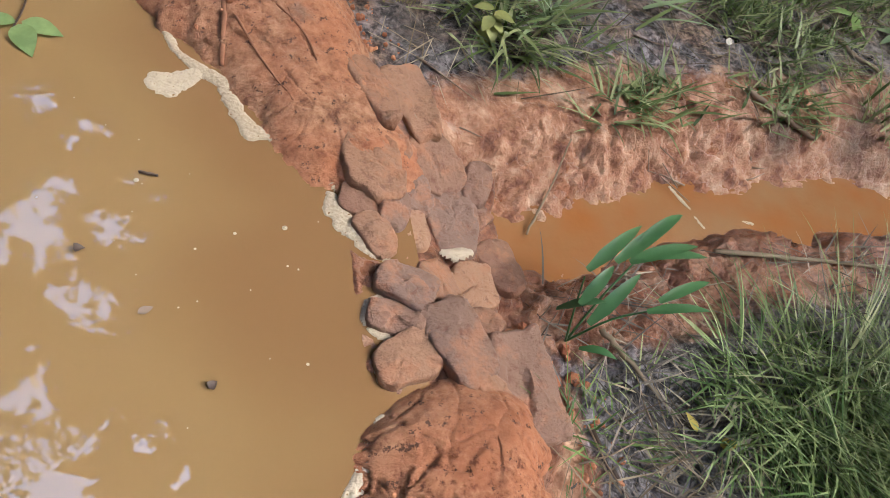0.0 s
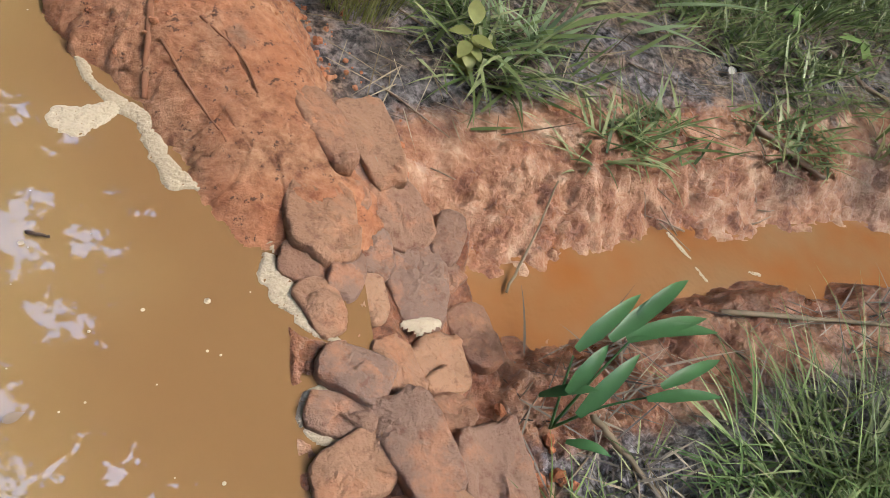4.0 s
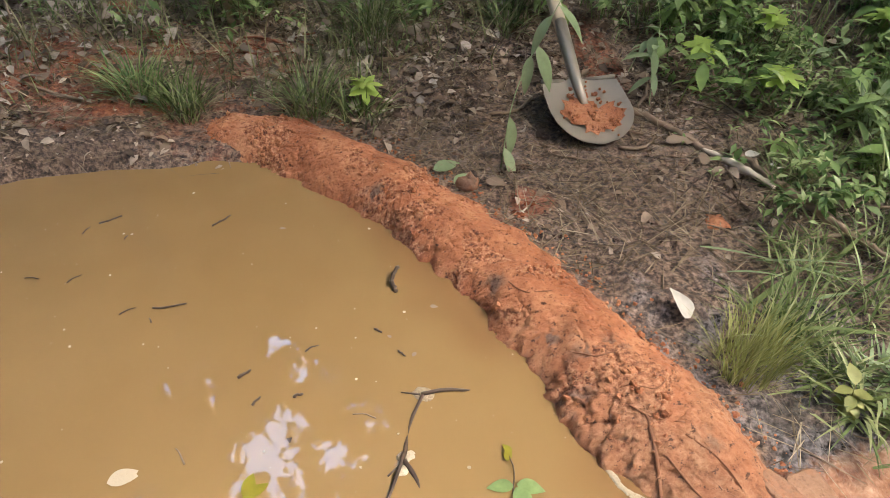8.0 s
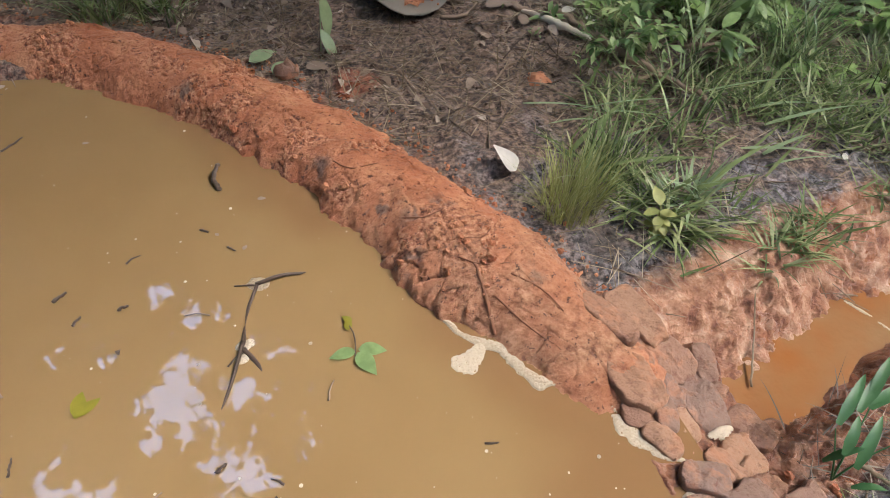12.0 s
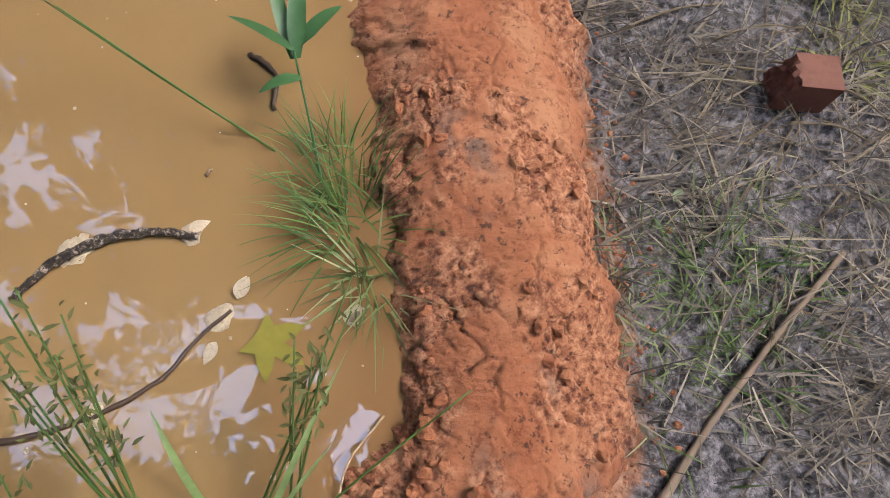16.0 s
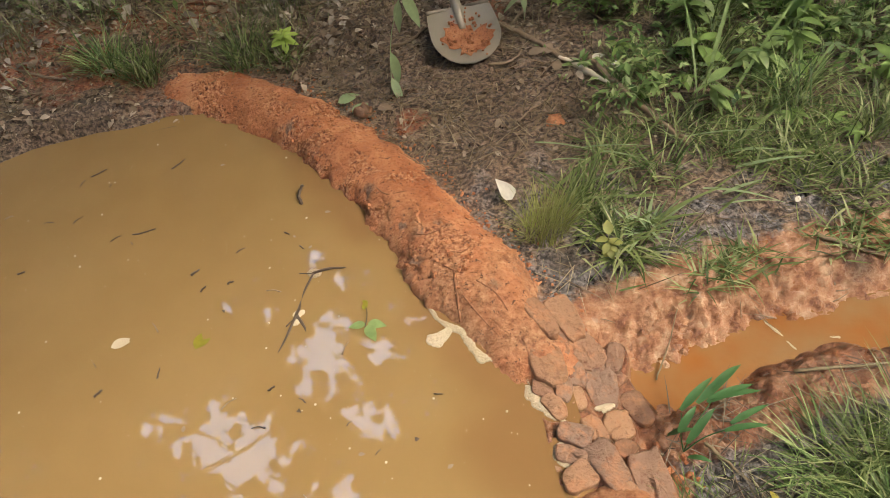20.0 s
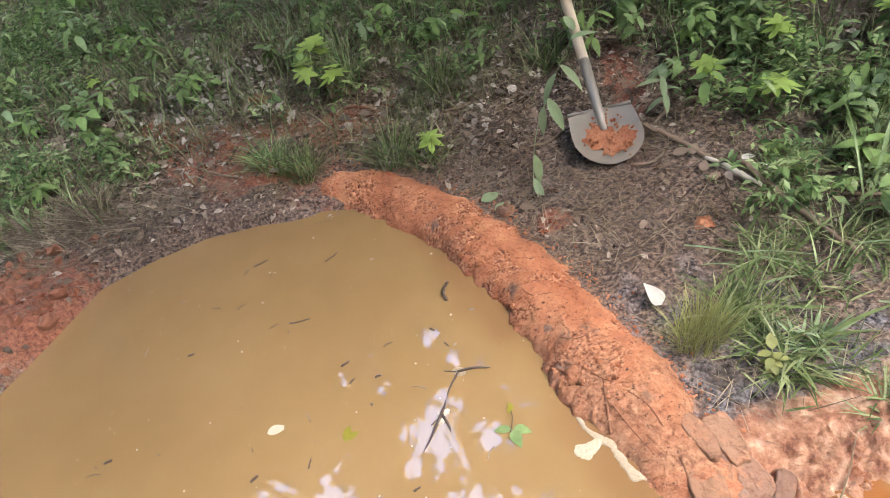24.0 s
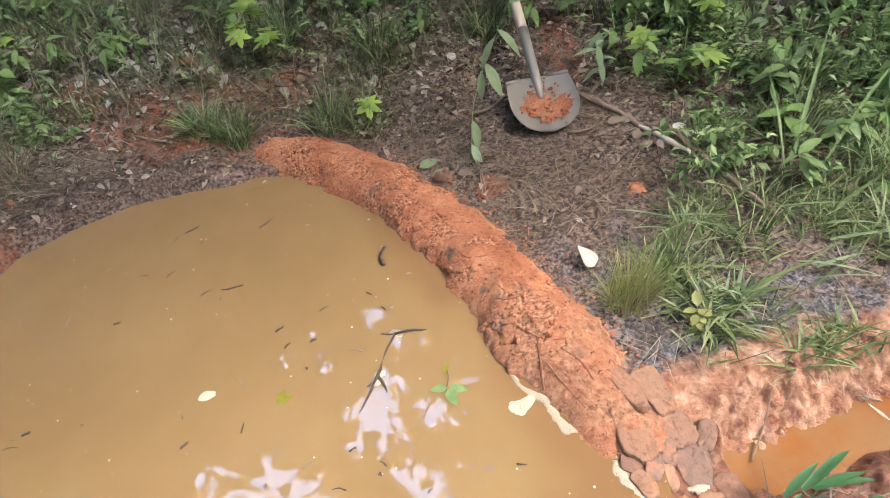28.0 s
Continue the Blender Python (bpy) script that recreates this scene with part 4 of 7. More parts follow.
def green(x, y):
    g = hill(x, y) * (1 - 0.55 * step(-0.7, -1.1, x))
    g = g + 0.20 * step(0.30, 0.55, x - 0.24 * step(0.95, 1.15, y) + 0.15 * fbm(x, y, 0.25, 2, 5)) * step(0.74, 0.86, y) * step(1.5, 1.3, y)
    g = g + 1.0 * step(0.40, 0.52, x + 0.3 * (0.3 - y)) * step(0.13, 0.2, y) * step(0.40, 0.33, y)
    g = g + 0.5 * blob(x, y, 0.75, 0.25, 0.3, 0.12) + 0.6 * blob(x, y, 0.13, -0.30, 0.10, 0.09) + 0.4 * blob(x, y, 0.30, -0.33, 0.15, 0.1)
    g = g + 0.5 * blob(x, y, -0.55, 1.72, 0.22, 0.07) + 0.35 * blob(x, y, -1.3, 1.65, 0.3, 0.15) + 0.5 * step(0.0, -0.2, y) * step(-0.4, -0.5, x)
    return np.clip(g, 0, 1) * clump(x, y, 0.12, 15)


def straw_cover(x, y):
    g = 0.40 * step(0.12, 0.2, x) * step(0.33, 0.25, y) + 0.55 * step(0.70, 0.78, y) * step(0.2, 0.4, x) * step(1.6, 1.4, y) + 0.8 * blob(x, y, -1.28, 1.52, 0.38, 0.20)
    g = g + 0.50 * step(1.0, 1.1, y) + 0.85 * hill(x, y) + 0.5 * blob(x, y, 0.23, 0.74, 0.08, 0.06) + 0.3 * step(-0.8, -1.0, x) * step(1.5, 1.6, y)
    return np.clip(g, 0, 1) * (0.3 + 0.7 * clump(x, y, 0.2, 25))


# dead straw lying on the mud
p, r = scatter(120000, (-2.3, 1.5, -0.5, 3.0), straw_cover, 31, 0.085)
n = len(p)
b = blades(p + [0, 0, 0.004], r.uniform(0.02, 0.11, n), r.uniform(0.0008, 0.0028, n), r.uniform(0, 6.28, n), r.uniform(1.15, 1.55, n), r.uniform(-0.1, 0.25, n), 3)
thing("dead_grass", solid("dead_grass", b, STRAW), "dry grey-brown grass stems lying on the mud", "dead grass", kind="stuff")

# matted straw and roots on the mud east of the south dam
p, r = scatter(22000, (0.0, 1.05, -0.60, 0.48), lambda x, y: 0.06 + 0.80 * clump(x, y, 0.09, 26) ** 2, 39, 0.085)
n = len(p)
b = blades(p + [0, 0, 0.004], r.uniform(0.015, 0.085, n), r.uniform(0.0008, 0.0028, n), r.normal(-0.6, 1.0, n), r.uniform(1.0, 1.52, n), r.uniform(-0.3, 0.7, n), 5)
thing("matted_straw", solid("matted_straw", b, MATTED), "matted grey and dark straw pressed into wet mud", "dead grass", kind="stuff")

# short and mid grass
p, r = scatter(105000, (-2.5, 1.5, -0.55, 3.1), green, 32)
n = len(p)
b = blades(p, r.uniform(0.02, 0.075, n), r.uniform(0.0012, 0.0032, n), r.uniform(0, 6.28, n), r.uniform(0.1, 0.9, n), r.uniform(0.3, 1.3, n))
thing("grass", solid("grass", b, GRASS), "short green grass growing in patches on damp soil", "grass", kind="stuff")

# long straw fallen over the west shore
p, r = scatter(3000, (-2.0, -0.95, 1.3, 1.85), lambda x, y: blob(x, y, -1.55, 1.55, 0.4, 0.16), 47)
n = len(p)
b = blades(p + [0, 0, 0.006], r.uniform(0.05, 0.2, n), r.uniform(0.0015, 0.0042, n), r.normal(3.5, 0.8, n), r.uniform(0.9, 1.5, n), r.uniform(0.0, 0.5, n), 5)
thing("fallen_straw", solid("fallen_straw", b, STRAW), "long pale straw fallen over the west shore", "dead grass", kind="stuff")

# flattened blades on the grey mud above the stream
p, r = scatter(21000, (0.22, 1.4, 0.66, 1.4), lambda x, y: 0.85 * clump(x, y, 0.13, 18) * step(0.66, 0.76, y + 0.2 * (x - 0.3)) * step(0.0, 0.12, x - 0.22 - 0.5 * np.clip(y - 0.92, 0, 0.6)), 38)
n = len(p)
b = blades(p + [0, 0, 0.004], r.uniform(0.02, 0.08, n), r.uniform(0.0018, 0.0060, n), r.uniform(0, 6.28, n), r.uniform(0.7, 1.45, n), r.uniform(0.0, 0.5, n))
thing("trampled_grass", solid("trampled_grass", b, GRASS), "flattened grey-green grass leaves on dark mud", "grass", kind="stuff")

# long limp blades on the slope
p, r = scatter(28000, (-2.7, 1.7, 1.1, 3.5), lambda x, y: (0.7 - 0.2 * step(-0.7, -1.1, x)) * hill(x, y) * clump(x, y, 0.25, 44), 33)
n = len(p)
b = blades(p, r.uniform(0.07, 0.20, n), r.uniform(0.002, 0.005, n), r.uniform(0, 6.28, n), r.uniform(0.05, 0.6, n), r.uniform(0.5, 1.7, n), 5)
thing("tall_grass", solid("tall_grass", b, LUSH), "long limp green grass on the shaded slope", "grass", kind="stuff")

# small broad-leaved weeds on the slope
p, r = scatter(27000, (-2.9, 1.9, 1.1, 3.7), lambda x, y: np.clip(0.9 * clump(x, y, 0.3, 54) - 0.05 - 0.1 * step(-0.7, -1.1, x), 0, 1) * (1 - 0.72 * worn_slope(x, y)) * np.maximum(hill(x, y), 0.28 * step(0.33, 0.5, x) * step(0.74, 0.84, y)), 34)
ms = []
for x, y, z in p:
    h, sz = 0.02 + 0.19 * r.uniform(0, 1) ** 1.5, r.uniform(0.6, 1.5)
    for k in range(r.randint(5, 14)):
        f = r.uniform(0.25, 1)
        ms.append((x + r.normal(0, 0.006), y + r.normal(0, 0.006), z + h * f, r.uniform(0, 6.28), r.uniform(-0.5, 0.6), r.uniform(-0.5, 0.5), sz * r.uniform(0.6, 1.2)))
ms = np.array(ms)
lf = many(leaf_shape(0.026, 0.0105, 3, 0.3, 0.5, 0.8), poses(ms[:, :3], *ms[:, 3:6].T, ms[:, 6]))
thing("weeds", solid("weeds", lf, LUSH), "low broad-leaved green weeds covering the slope", "weeds", kind="stuff")

# withered grass arching among the weeds
p, r = scatter(16000, (-1.95, 0.25, 1.65, 3.1), lambda x, y: worn_slope(x, y) * clump(x, y, 0.14, 93), 94)
n = len(p)
b = blades(p, r.uniform(0.06, 0.17, n), r.uniform(0.0018, 0.0042, n), r.uniform(0, 6.28, n), r.uniform(0.2, 1.2, n), r.uniform(0.4, 1.5, n), 5)
thing("withered_grass", solid("withered_grass", b, WITHERED), "arching grey-green withered grass on the slope", "dead grass", kind="stuff")

# bleached leaves caught on the slope
p, r = scatter(9000, (-1.7, 0.3, 1.62, 2.8), lambda x, y: 0.9 * blob(x, y, -1.10, 2.12, 0.20, 0.30) + 0.6 * blob(x, y, -0.28, 1.95, 0.16, 0.30) + 0.10 * worn_slope(x, y), 96)
n = len(p)
lf = many(leaf_shape(0.034, 0.021, 4, 0.35, 0.9, 0.7), poses(p + [0, 0, 0.016], r.uniform(0, 6.28, n), r.uniform(-0.5, 0.5, n), r.uniform(-0.7, 0.7, n), 0.4 + 1.1 * r.uniform(0, 1, n) ** 2))
thing("bleached_leaves", solid("bleached_leaves", lf, BLEACHED), "pale grey-brown bleached dead leaves on the slope", "leaf litter", kind="stuff")

# leaf litter
p, r = scatter(64000, (-2.5, 1.5, 0.9, 3.2), lambda x, y: (0.16 + 0.84 * step(1.48, 1.62, y + 0.20 * step(-0.7, -0.9, x)) * step(0.6, 0.3, x)) * (0.4 + 0.6 * clump(x, y, 0.25, 64)) * step(0.9, 1.15, y), 35)
n = len(p)
lf = many(leaf_shape(0.030, 0.017, 4, 0.35, 0.9, 0.8), poses(p + [0, 0, 0.006], r.uniform(0, 6.28, n), r.uniform(-0.4, 0.4, n), r.uniform(-0.6, 0.6, n), 0.28 + 0.95 * r.uniform(0, 1, n) ** 2.5))
thing("leaf_litter", solid("leaf_litter", lf, LITTER), "scattered curled brown and grey dead leaves", "leaf litter", kind="stuff")

# undergrowth beyond the clearing
r = np.random.RandomState(48)
n = 26000
a, d = r.uniform(0, 6.2832, n), 2.0 + 8.0 * np.sqrt(r.uniform(0, 1, n))
x, y = -0.2 + d * np.cos(a), 0.9 + d * np.sin(a)
keep = clump(x, y, 0.8, 84) * (1 - np.exp(-((y - 0.5) / 0.25) ** 2) * (x > 0)) > r.uniform(0, 1, n)
x, y = x[keep], y[keep]
n = len(x)
p = np.stack([x, y, land(x, y)[0] + r.uniform(0.01, 0.12, n)], -1)
lf = many(leaf_shape(0.09, 0.045, 4, 0.3, 0.6, 0.8), poses(p, r.uniform(0, 6.28, n), r.uniform(-0.4, 0.6, n), r.uniform(-0.5, 0.5, n), r.uniform(0.5, 1.5, n)))
thing("undergrowth", solid("undergrowth", lf, LUSH), "low green undergrowth between the trees", "undergrowth", kind="stuff")

# fine twigs
p, r = scatter(5200, (-1.9, 1.3, -0.5, 2.6), lambda x, y: 0.25 + 0.5 * step(0.95, 1.1, y), 36)
tw = []
for x, y, z in p:
    L, a = r.uniform(0.02, 0.09), r.uniform(0, 6.28)
    pts = [(x + L * k * math.cos(a) + r.normal(0, 0.002), y + L * k * math.sin(a) + r.normal(0, 0.002), z + 0.005 + r.uniform(0, 0.008) * k) for k in (-0.5, 0, 0.5)]
    tw.append(tube(pts, [r.uniform(0.0006, 0.0017), 0.0006], 4))
v, f = join(tw)
thing("twigs", mesh_of("twigs", v, f, WOOD), "thin dry twigs strewn on the soil", "twigs", kind="stuff")

# crumbs of clay round the dams and on the bank
r = np.random.RandomState(37)
cr = []
for line, half in ((DAM_NORTH, 0.11), (DAM_SOUTH, 0.12)):
    c = curve_line(line, 400)
    t = np.gradient(c, axis=0)
    t /= np.linalg.norm(t, axis=1)[:, None]
    for k in r.randint(0, 400, 1100):
        off = r.normal(half * 0.90, 0.022)
        x, y = c[k] + np.array([-t[k, 1], t[k, 0]]) * off
        if r.uniform() < 0.75 and abs(off) > half * 0.8:
            cr.append((x, y, gz(x, y) + 0.0005, 0.0009 + 0.0036 * r.uniform(0, 1) ** 2))
bm = bmesh.new()
bmesh.ops.create_icosphere(bm, subdivisions=1, radius=1)
iv = np.array([v.co[:] for v in bm.verts])
it = np.array([[v.index for v in f.verts] for f in bm.faces])
bm.free()
cr = np.array(cr)
lump = (iv * (1 + 0.25 * np.sin(iv[:, [1, 2, 0]] * 5)), np.zeros((0, 4), int), it)
M = poses(cr[:, :3], r.uniform(0, 6, len(cr)), r.uniform(0, 6, len(cr)), r.uniform(0, 6, len(cr)), cr[:, 3])
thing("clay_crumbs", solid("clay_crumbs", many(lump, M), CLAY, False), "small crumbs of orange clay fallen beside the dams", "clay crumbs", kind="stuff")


# ---- plants that stand alone ----
def tuft(name, x, y, count, length, width, spread_, mat, label, seed, lean=(0.05, 0.9), droop=(0.3, 1.4), heading=None, category="grass tuft", group="grass tufts", z0=None):
    r = np.random.RandomState(seed)
    a = r.uniform(0, 6.28, count)
    d = spread_ * np.sqrt(r.uniform(0, 1, count))
    base = np.stack([d * np.cos(a), d * np.sin(a), np.zeros(count)], -1)
    if z0 is None:
        base[:, 2] = [gz(x + u, y + w) - gz(x, y) - 0.003 for u, w, _ in base]
    h = r.uniform(0, 6.28, count) if heading is None else heading + r.normal(0, 0.6, count)
    h = np.where(r.uniform(0, 1, count) < 0.5, h, a)
    ob = thing(name, None, label, category, group, at=(x, y, gz(x, y) if z0 is None else z0))
    which = (np.floor((a + r.normal(0, 0.5, count)) / 6.2832 * 6) % 6).astype(int)
    L, wd, ln, dr = r.uniform(0.45, 1.0, count) * length, r.uniform(0.6, 1.2, count) * width, r.uniform(*lean, count), r.uniform(*droop, count)
    for k in range(6):
        m = which == k
        if m.sum():
            tagged(part("clump", solid("clump", blades(base[m], L[m], wd[m], h[m], ln[m], dr[m], 6), mat), ob), kind="stuff")
    return ob


tuft("grass_tuft", 0.205, 0.85, 330, 0.125, 0.0017, 0.045, YELLOWGRASS, "dense fine green grass tuft leaning beside the dam", 1, (0.05, 0.7), (0.2, 1.2), 0.5)
tuft("grass_tuft", 0.30, 0.89, 90, 0.14, 0.0036, 0.06, GRASS, "loose fine green grass tuft behind the dam", 2, (0.3, 1.0), (0.3, 1.0), 0.4)
tuft("grass_tuft", 0.345, 0.765, 54, 0.13, 0.0060, 0.03, GRASS, "broad-bladed green grass tuft above the stream bank", 3, (0.4, 1.2), (0.5, 1.2), -1.3)
tuft("grass_tuft", 0.40, 0.81, 40, 0.09, 0.0070, 0.03, PALE, "pale broad-bladed grass tuft above the stream bank", 4, (0.4, 1.1), (0.2, 0.9))
tuft("grass_tuft", 0.46, 0.665, 20, 0.085, 0.0045, 0.025, GRASS, "green grass tuft hanging over the clay bank", 5, (0.6, 1.3), (0.3, 1.0))
tuft("grass_tuft", 0.52, 0.69, 24, 0.07, 0.0040, 0.025, GRASS, "small green grass tuft on the clay bank", 6, (0.6, 1.2), (0.3, 1.0))
for k, (x, y, n_, L) in enumerate(((0.52, 0.30, 130, 0.11), (0.58, 0.27, 220, 0.15), (0.67, 0.31, 200, 0.14), (0.56, 0.20, 200, 0.15), (0.68, 0.21, 220, 0.16), (0.76, 0.28, 200, 0.15), (0.86, 0.30, 200, 0.15), (0.80, 0.20, 160, 0.15), (0.95, 0.34, 150, 0.14), (0.48, 0.25, 70, 0.09))):
    tuft("grass_tuft", x, y, int(n_ * 1.45), L * 1.15, 0.0029, 0.060, LUSH if k % 3 == 0 else GRASS, "thick green grass tuft beside the stream", 20 + k, (0.6, 1.4), (0.1, 0.9), 4.0)
for k, (x, y, n_, L) in enumerate(((0.495, 0.05, 150, 0.05), (0.53, -0.07, 150, 0.05), (0.47, 0.0, 80, 0.045), (0.56, -0.02, 120, 0.05), (0.47, -0.16, 80, 0.04))):
    tuft("grass_tuft", x, y, n_, L * 1.3, 0.0036, 0.04, YELLOWGRASS, "short yellowish-green grass tuft on grey mud", 40 + k, (0.5, 1.4), (0.2, 1.0))
for k, (x, y, n_, L) in enumerate(((0.13, -0.20, 90, 0.05), (0.17, -0.25, 110, 0.055), (0.10, -0.28, 90, 0.05), (0.21, -0.31, 100, 0.05), (0.26, -0.22, 60, 0.045), (0.14, -0.34, 80, 0.05), (0.24, 0.12, 26, 0.04), (0.30, 0.28, 60, 0.06), (0.36, 0.30, 50, 0.06))):
    tuft("grass_tuft", x, y, n_, L, 0.0020, 0.045, SEDGE if k % 2 else GRASS, "sparse fine green grass tuft on grey mud", 140 + k, (0.6, 1.45), (0.1, 0.9))
for k, (x, y, n_, L) in enumerate(((-1.39, 1.58, 90, 0.15), (-0.74, 1.66, 190, 0.14), (-0.46, 1.66, 150, 0.17), (-0.84, 1.70, 170, 0.13), (-0.34, 1.62, 80, 0.15), (-0.30, 1.95, 150, 0.20), (-0.62, 2.10, 160, 0.17), (0.05, 1.95, 120, 0.18), (0.70, 1.25, 120, 0.17), (0.85, 1.10, 120, 0.17), (0.80, 1.45, 140, 0.2), (0.55, 1.05, 60, 0.14), (0.48, 0.95, 40, 0.12), (0.95, 0.95, 90, 0.14), (0.98, 0.70, 60, 0.13))):
    tuft("grass_tuft", x, y, n_, L, 0.0040, 0.05, STRAW if k == 0 else GRASS if k % 3 else LUSH, "straw-coloured dying grass tuft at the water's edge" if k == 0 else "arching green grass tuft on the slope", 60 + k, (0.2, 1.0), (0.4, 1.4))


def stem_part(parent, pts, radius, mat, name="stem"):
    v, q, t = tube(pts, [radius, radius * 0.5], 6)
    return part(name, mesh_of(name, v, [q, t], mat), parent)


def leafy(name, x, y, label, category, stems, mat, shape, stem_mat=None, z=None, group=""):
    """A plant with stems (point lists from its foot) and leaves (stem, share, yaw, pitch, roll, size) as parts."""
    ob = thing(name, None, label, category, group, at=(x, y, gz(x, y) if z is None else z))
    me = solid("leaf", shape, mat)
    for pts, rad, leaves in stems:
        line = curve_line(pts, 12) if len(pts) > 2 else np.array(pts, float)
        stem_part(ob, line, rad, stem_mat or mat)
        for share, yaw, pitch, roll, size in leaves:
            k = share * (len(line) - 1)
            i = min(int(k), len(line) - 2)
            pos = line[i] + (line[i + 1] - line[i]) * (k - i)
            part("leaf", me, ob, "", Matrix.Translation(pos) @ Euler((roll, pitch, yaw)).to_matrix().to_4x4() @ Matrix.Diagonal((size, size, size, 1)))
    return ob


def rad(*a):
    return tuple(radians(v) for v in a)


# strap-leaved shoot over the outflow
ob = thing("strap_leaf_plant", None, "shoot with long dark green strap-shaped leaves leaning over the stream", "plant", at=(0.313, 0.375, gz(0.313, 0.375)))
foot = np.array(ob.location)
for a, b, w in (((0.310, 0.410, 0.03), (0.371, 0.445, 0.05), 0.013), ((0.335, 0.412, 0.04), (0.419, 0.454, 0.055), 0.014), ((0.297, 0.381, 0.02), (0.332, 0.408, 0.04), 0.012), ((0.306, 0.366, 0.01), (0.357, 0.399, 0.04), 0.013), ((0.353, 0.416, 0.04), (0.430, 0.408, 0.05), 0.014),
                ((0.285, 0.388, 0.0), (0.318, 0.377, 0.03), 0.011), ((0.373, 0.375, 0.03), (0.440, 0.393, 0.03), 0.011), ((0.364, 0.370, 0.02), (0.426, 0.362, 0.03), 0.011), ((0.360, 0.425, 0.05), (0.412, 0.451, 0.06), 0.012), ((0.350, 0.411, 0.04), (0.425, 0.421, 0.05), 0.014), ((0.308, 0.356, -0.02), (0.337, 0.338, -0.01), 0.010)):
    part("leaf", solid("leaf", bowed(np.array(a) - foot, np.array(b) - foot, 0.006, w, 9), DARKLEAF), ob)
for pts in ([(0, 0, 0), (0.02, 0.02, 0.05), (0.055, 0.045, 0.085)], [(0, 0, 0), (0.03, 0.0, 0.045), (0.06, -0.002, 0.062)], [(0, 0, 0), (-0.005, 0.015, 0.04), (0.0, 0.035, 0.065)]):
    v, q, t = tube(curve_line(pts, 8), [0.0014, 0.0008], 6)
    part("stem", mesh_of("stem", v, [q, t], DARKLEAF), ob)

# maple seedlings on the slope
mleaf = maple_shape(0.105)
for x, y, h, k, sz in ((-0.68, 2.02, 0.21, 0, 0.95), (-0.73, 1.985, 0.17, 10, 0.8), (-0.64, 1.965, 0.15, 9, 0.8), (-0.345, 1.685, 0.06, 1, 0.75), (0.446, 1.69, 0.11, 2, 0.8), (0.581, 1.555, 0.11, 3, 0.95), (0.661, 1.765, 0.13, 4, 0.8), (0.78, 1.86, 0.16, 5, 0.8), (0.95, 1.75, 0.14, 6, 0.8), (-1.55, 2.15, 0.12, 7, 0.5), (0.45, 2.45, 0.2, 8, 0.9)):
    r = random.Random(k + 90)
    leaves = [(r.uniform(0.7, 1.0) if k else 1.0 - 0.05 * i, -1.57 + 0.75 * (i + 0.3) * (-1) ** i + r.uniform(-0.2, 0.2), r.uniform(0.0, 0.5), r.uniform(-0.3, 0.3), sz * r.uniform(0.7, 1.05)) for i in range(6 if k in (0, 4) else 5)]
    leafy("maple_seedling", x, y, "young maple seedling with light green lobed leaves on the slope", "seedling", [([(0, 0, 0), (0.01, -0.01, h * 0.5), (0.015, -0.02, h)], 0.0013, leaves)], MAPLE, mleaf, WOOD, group="maple seedlings")

# lance-leaved weeds on the slope
lance = leaf_shape(0.07, 0.022, 6, 0.25, 0.5, 0.75)
for k, (x, y) in enumerate(((0.40, 1.78), (0.20, 1.98), (0.85, 1.55), (0.98, 1.35), (0.72, 1.42), (0.60, 1.85), (-0.15, 2.02), (-0.50, 2.32), (-0.92, 2.25), (-1.15, 2.10), (-1.45, 1.85), (-1.60, 1.70), (-1.35, 2.3), (1.05, 1.12), (0.66, 1.10), (0.90, 1.25), (0.35, 2.15), (-1.75, 2.0), (-0.05, 2.3), (0.58, 2.05), (0.95, 1.75), (1.15, 1.5))):
    r = random.Random(k + 190)
    h = r.uniform(0.06, 0.17)
    stems = []
    for q_ in range(2):
        lean_ = (r.uniform(-0.04, 0.04), r.uniform(-0.05, 0.02))
        stems.append(([(0, 0, 0), (lean_[0] * 0.4, lean_[1] * 0.4, h * 0.55), (lean_[0], lean_[1], h)], 0.0012,
                      [(r.uniform(0.3, 1.0), r.uniform(0, 6.28), r.uniform(-0.3, 0.7), r.uniform(-0.4, 0.4), r.uniform(0.55, 1.1)) for _ in range(8)]))
    leafy("leafy_weed", x, y, "upright green weed with lance-shaped leaves on the slope", "weed", stems, FRESH if k % 2 else LUSH, lance, group="leafy weeds")

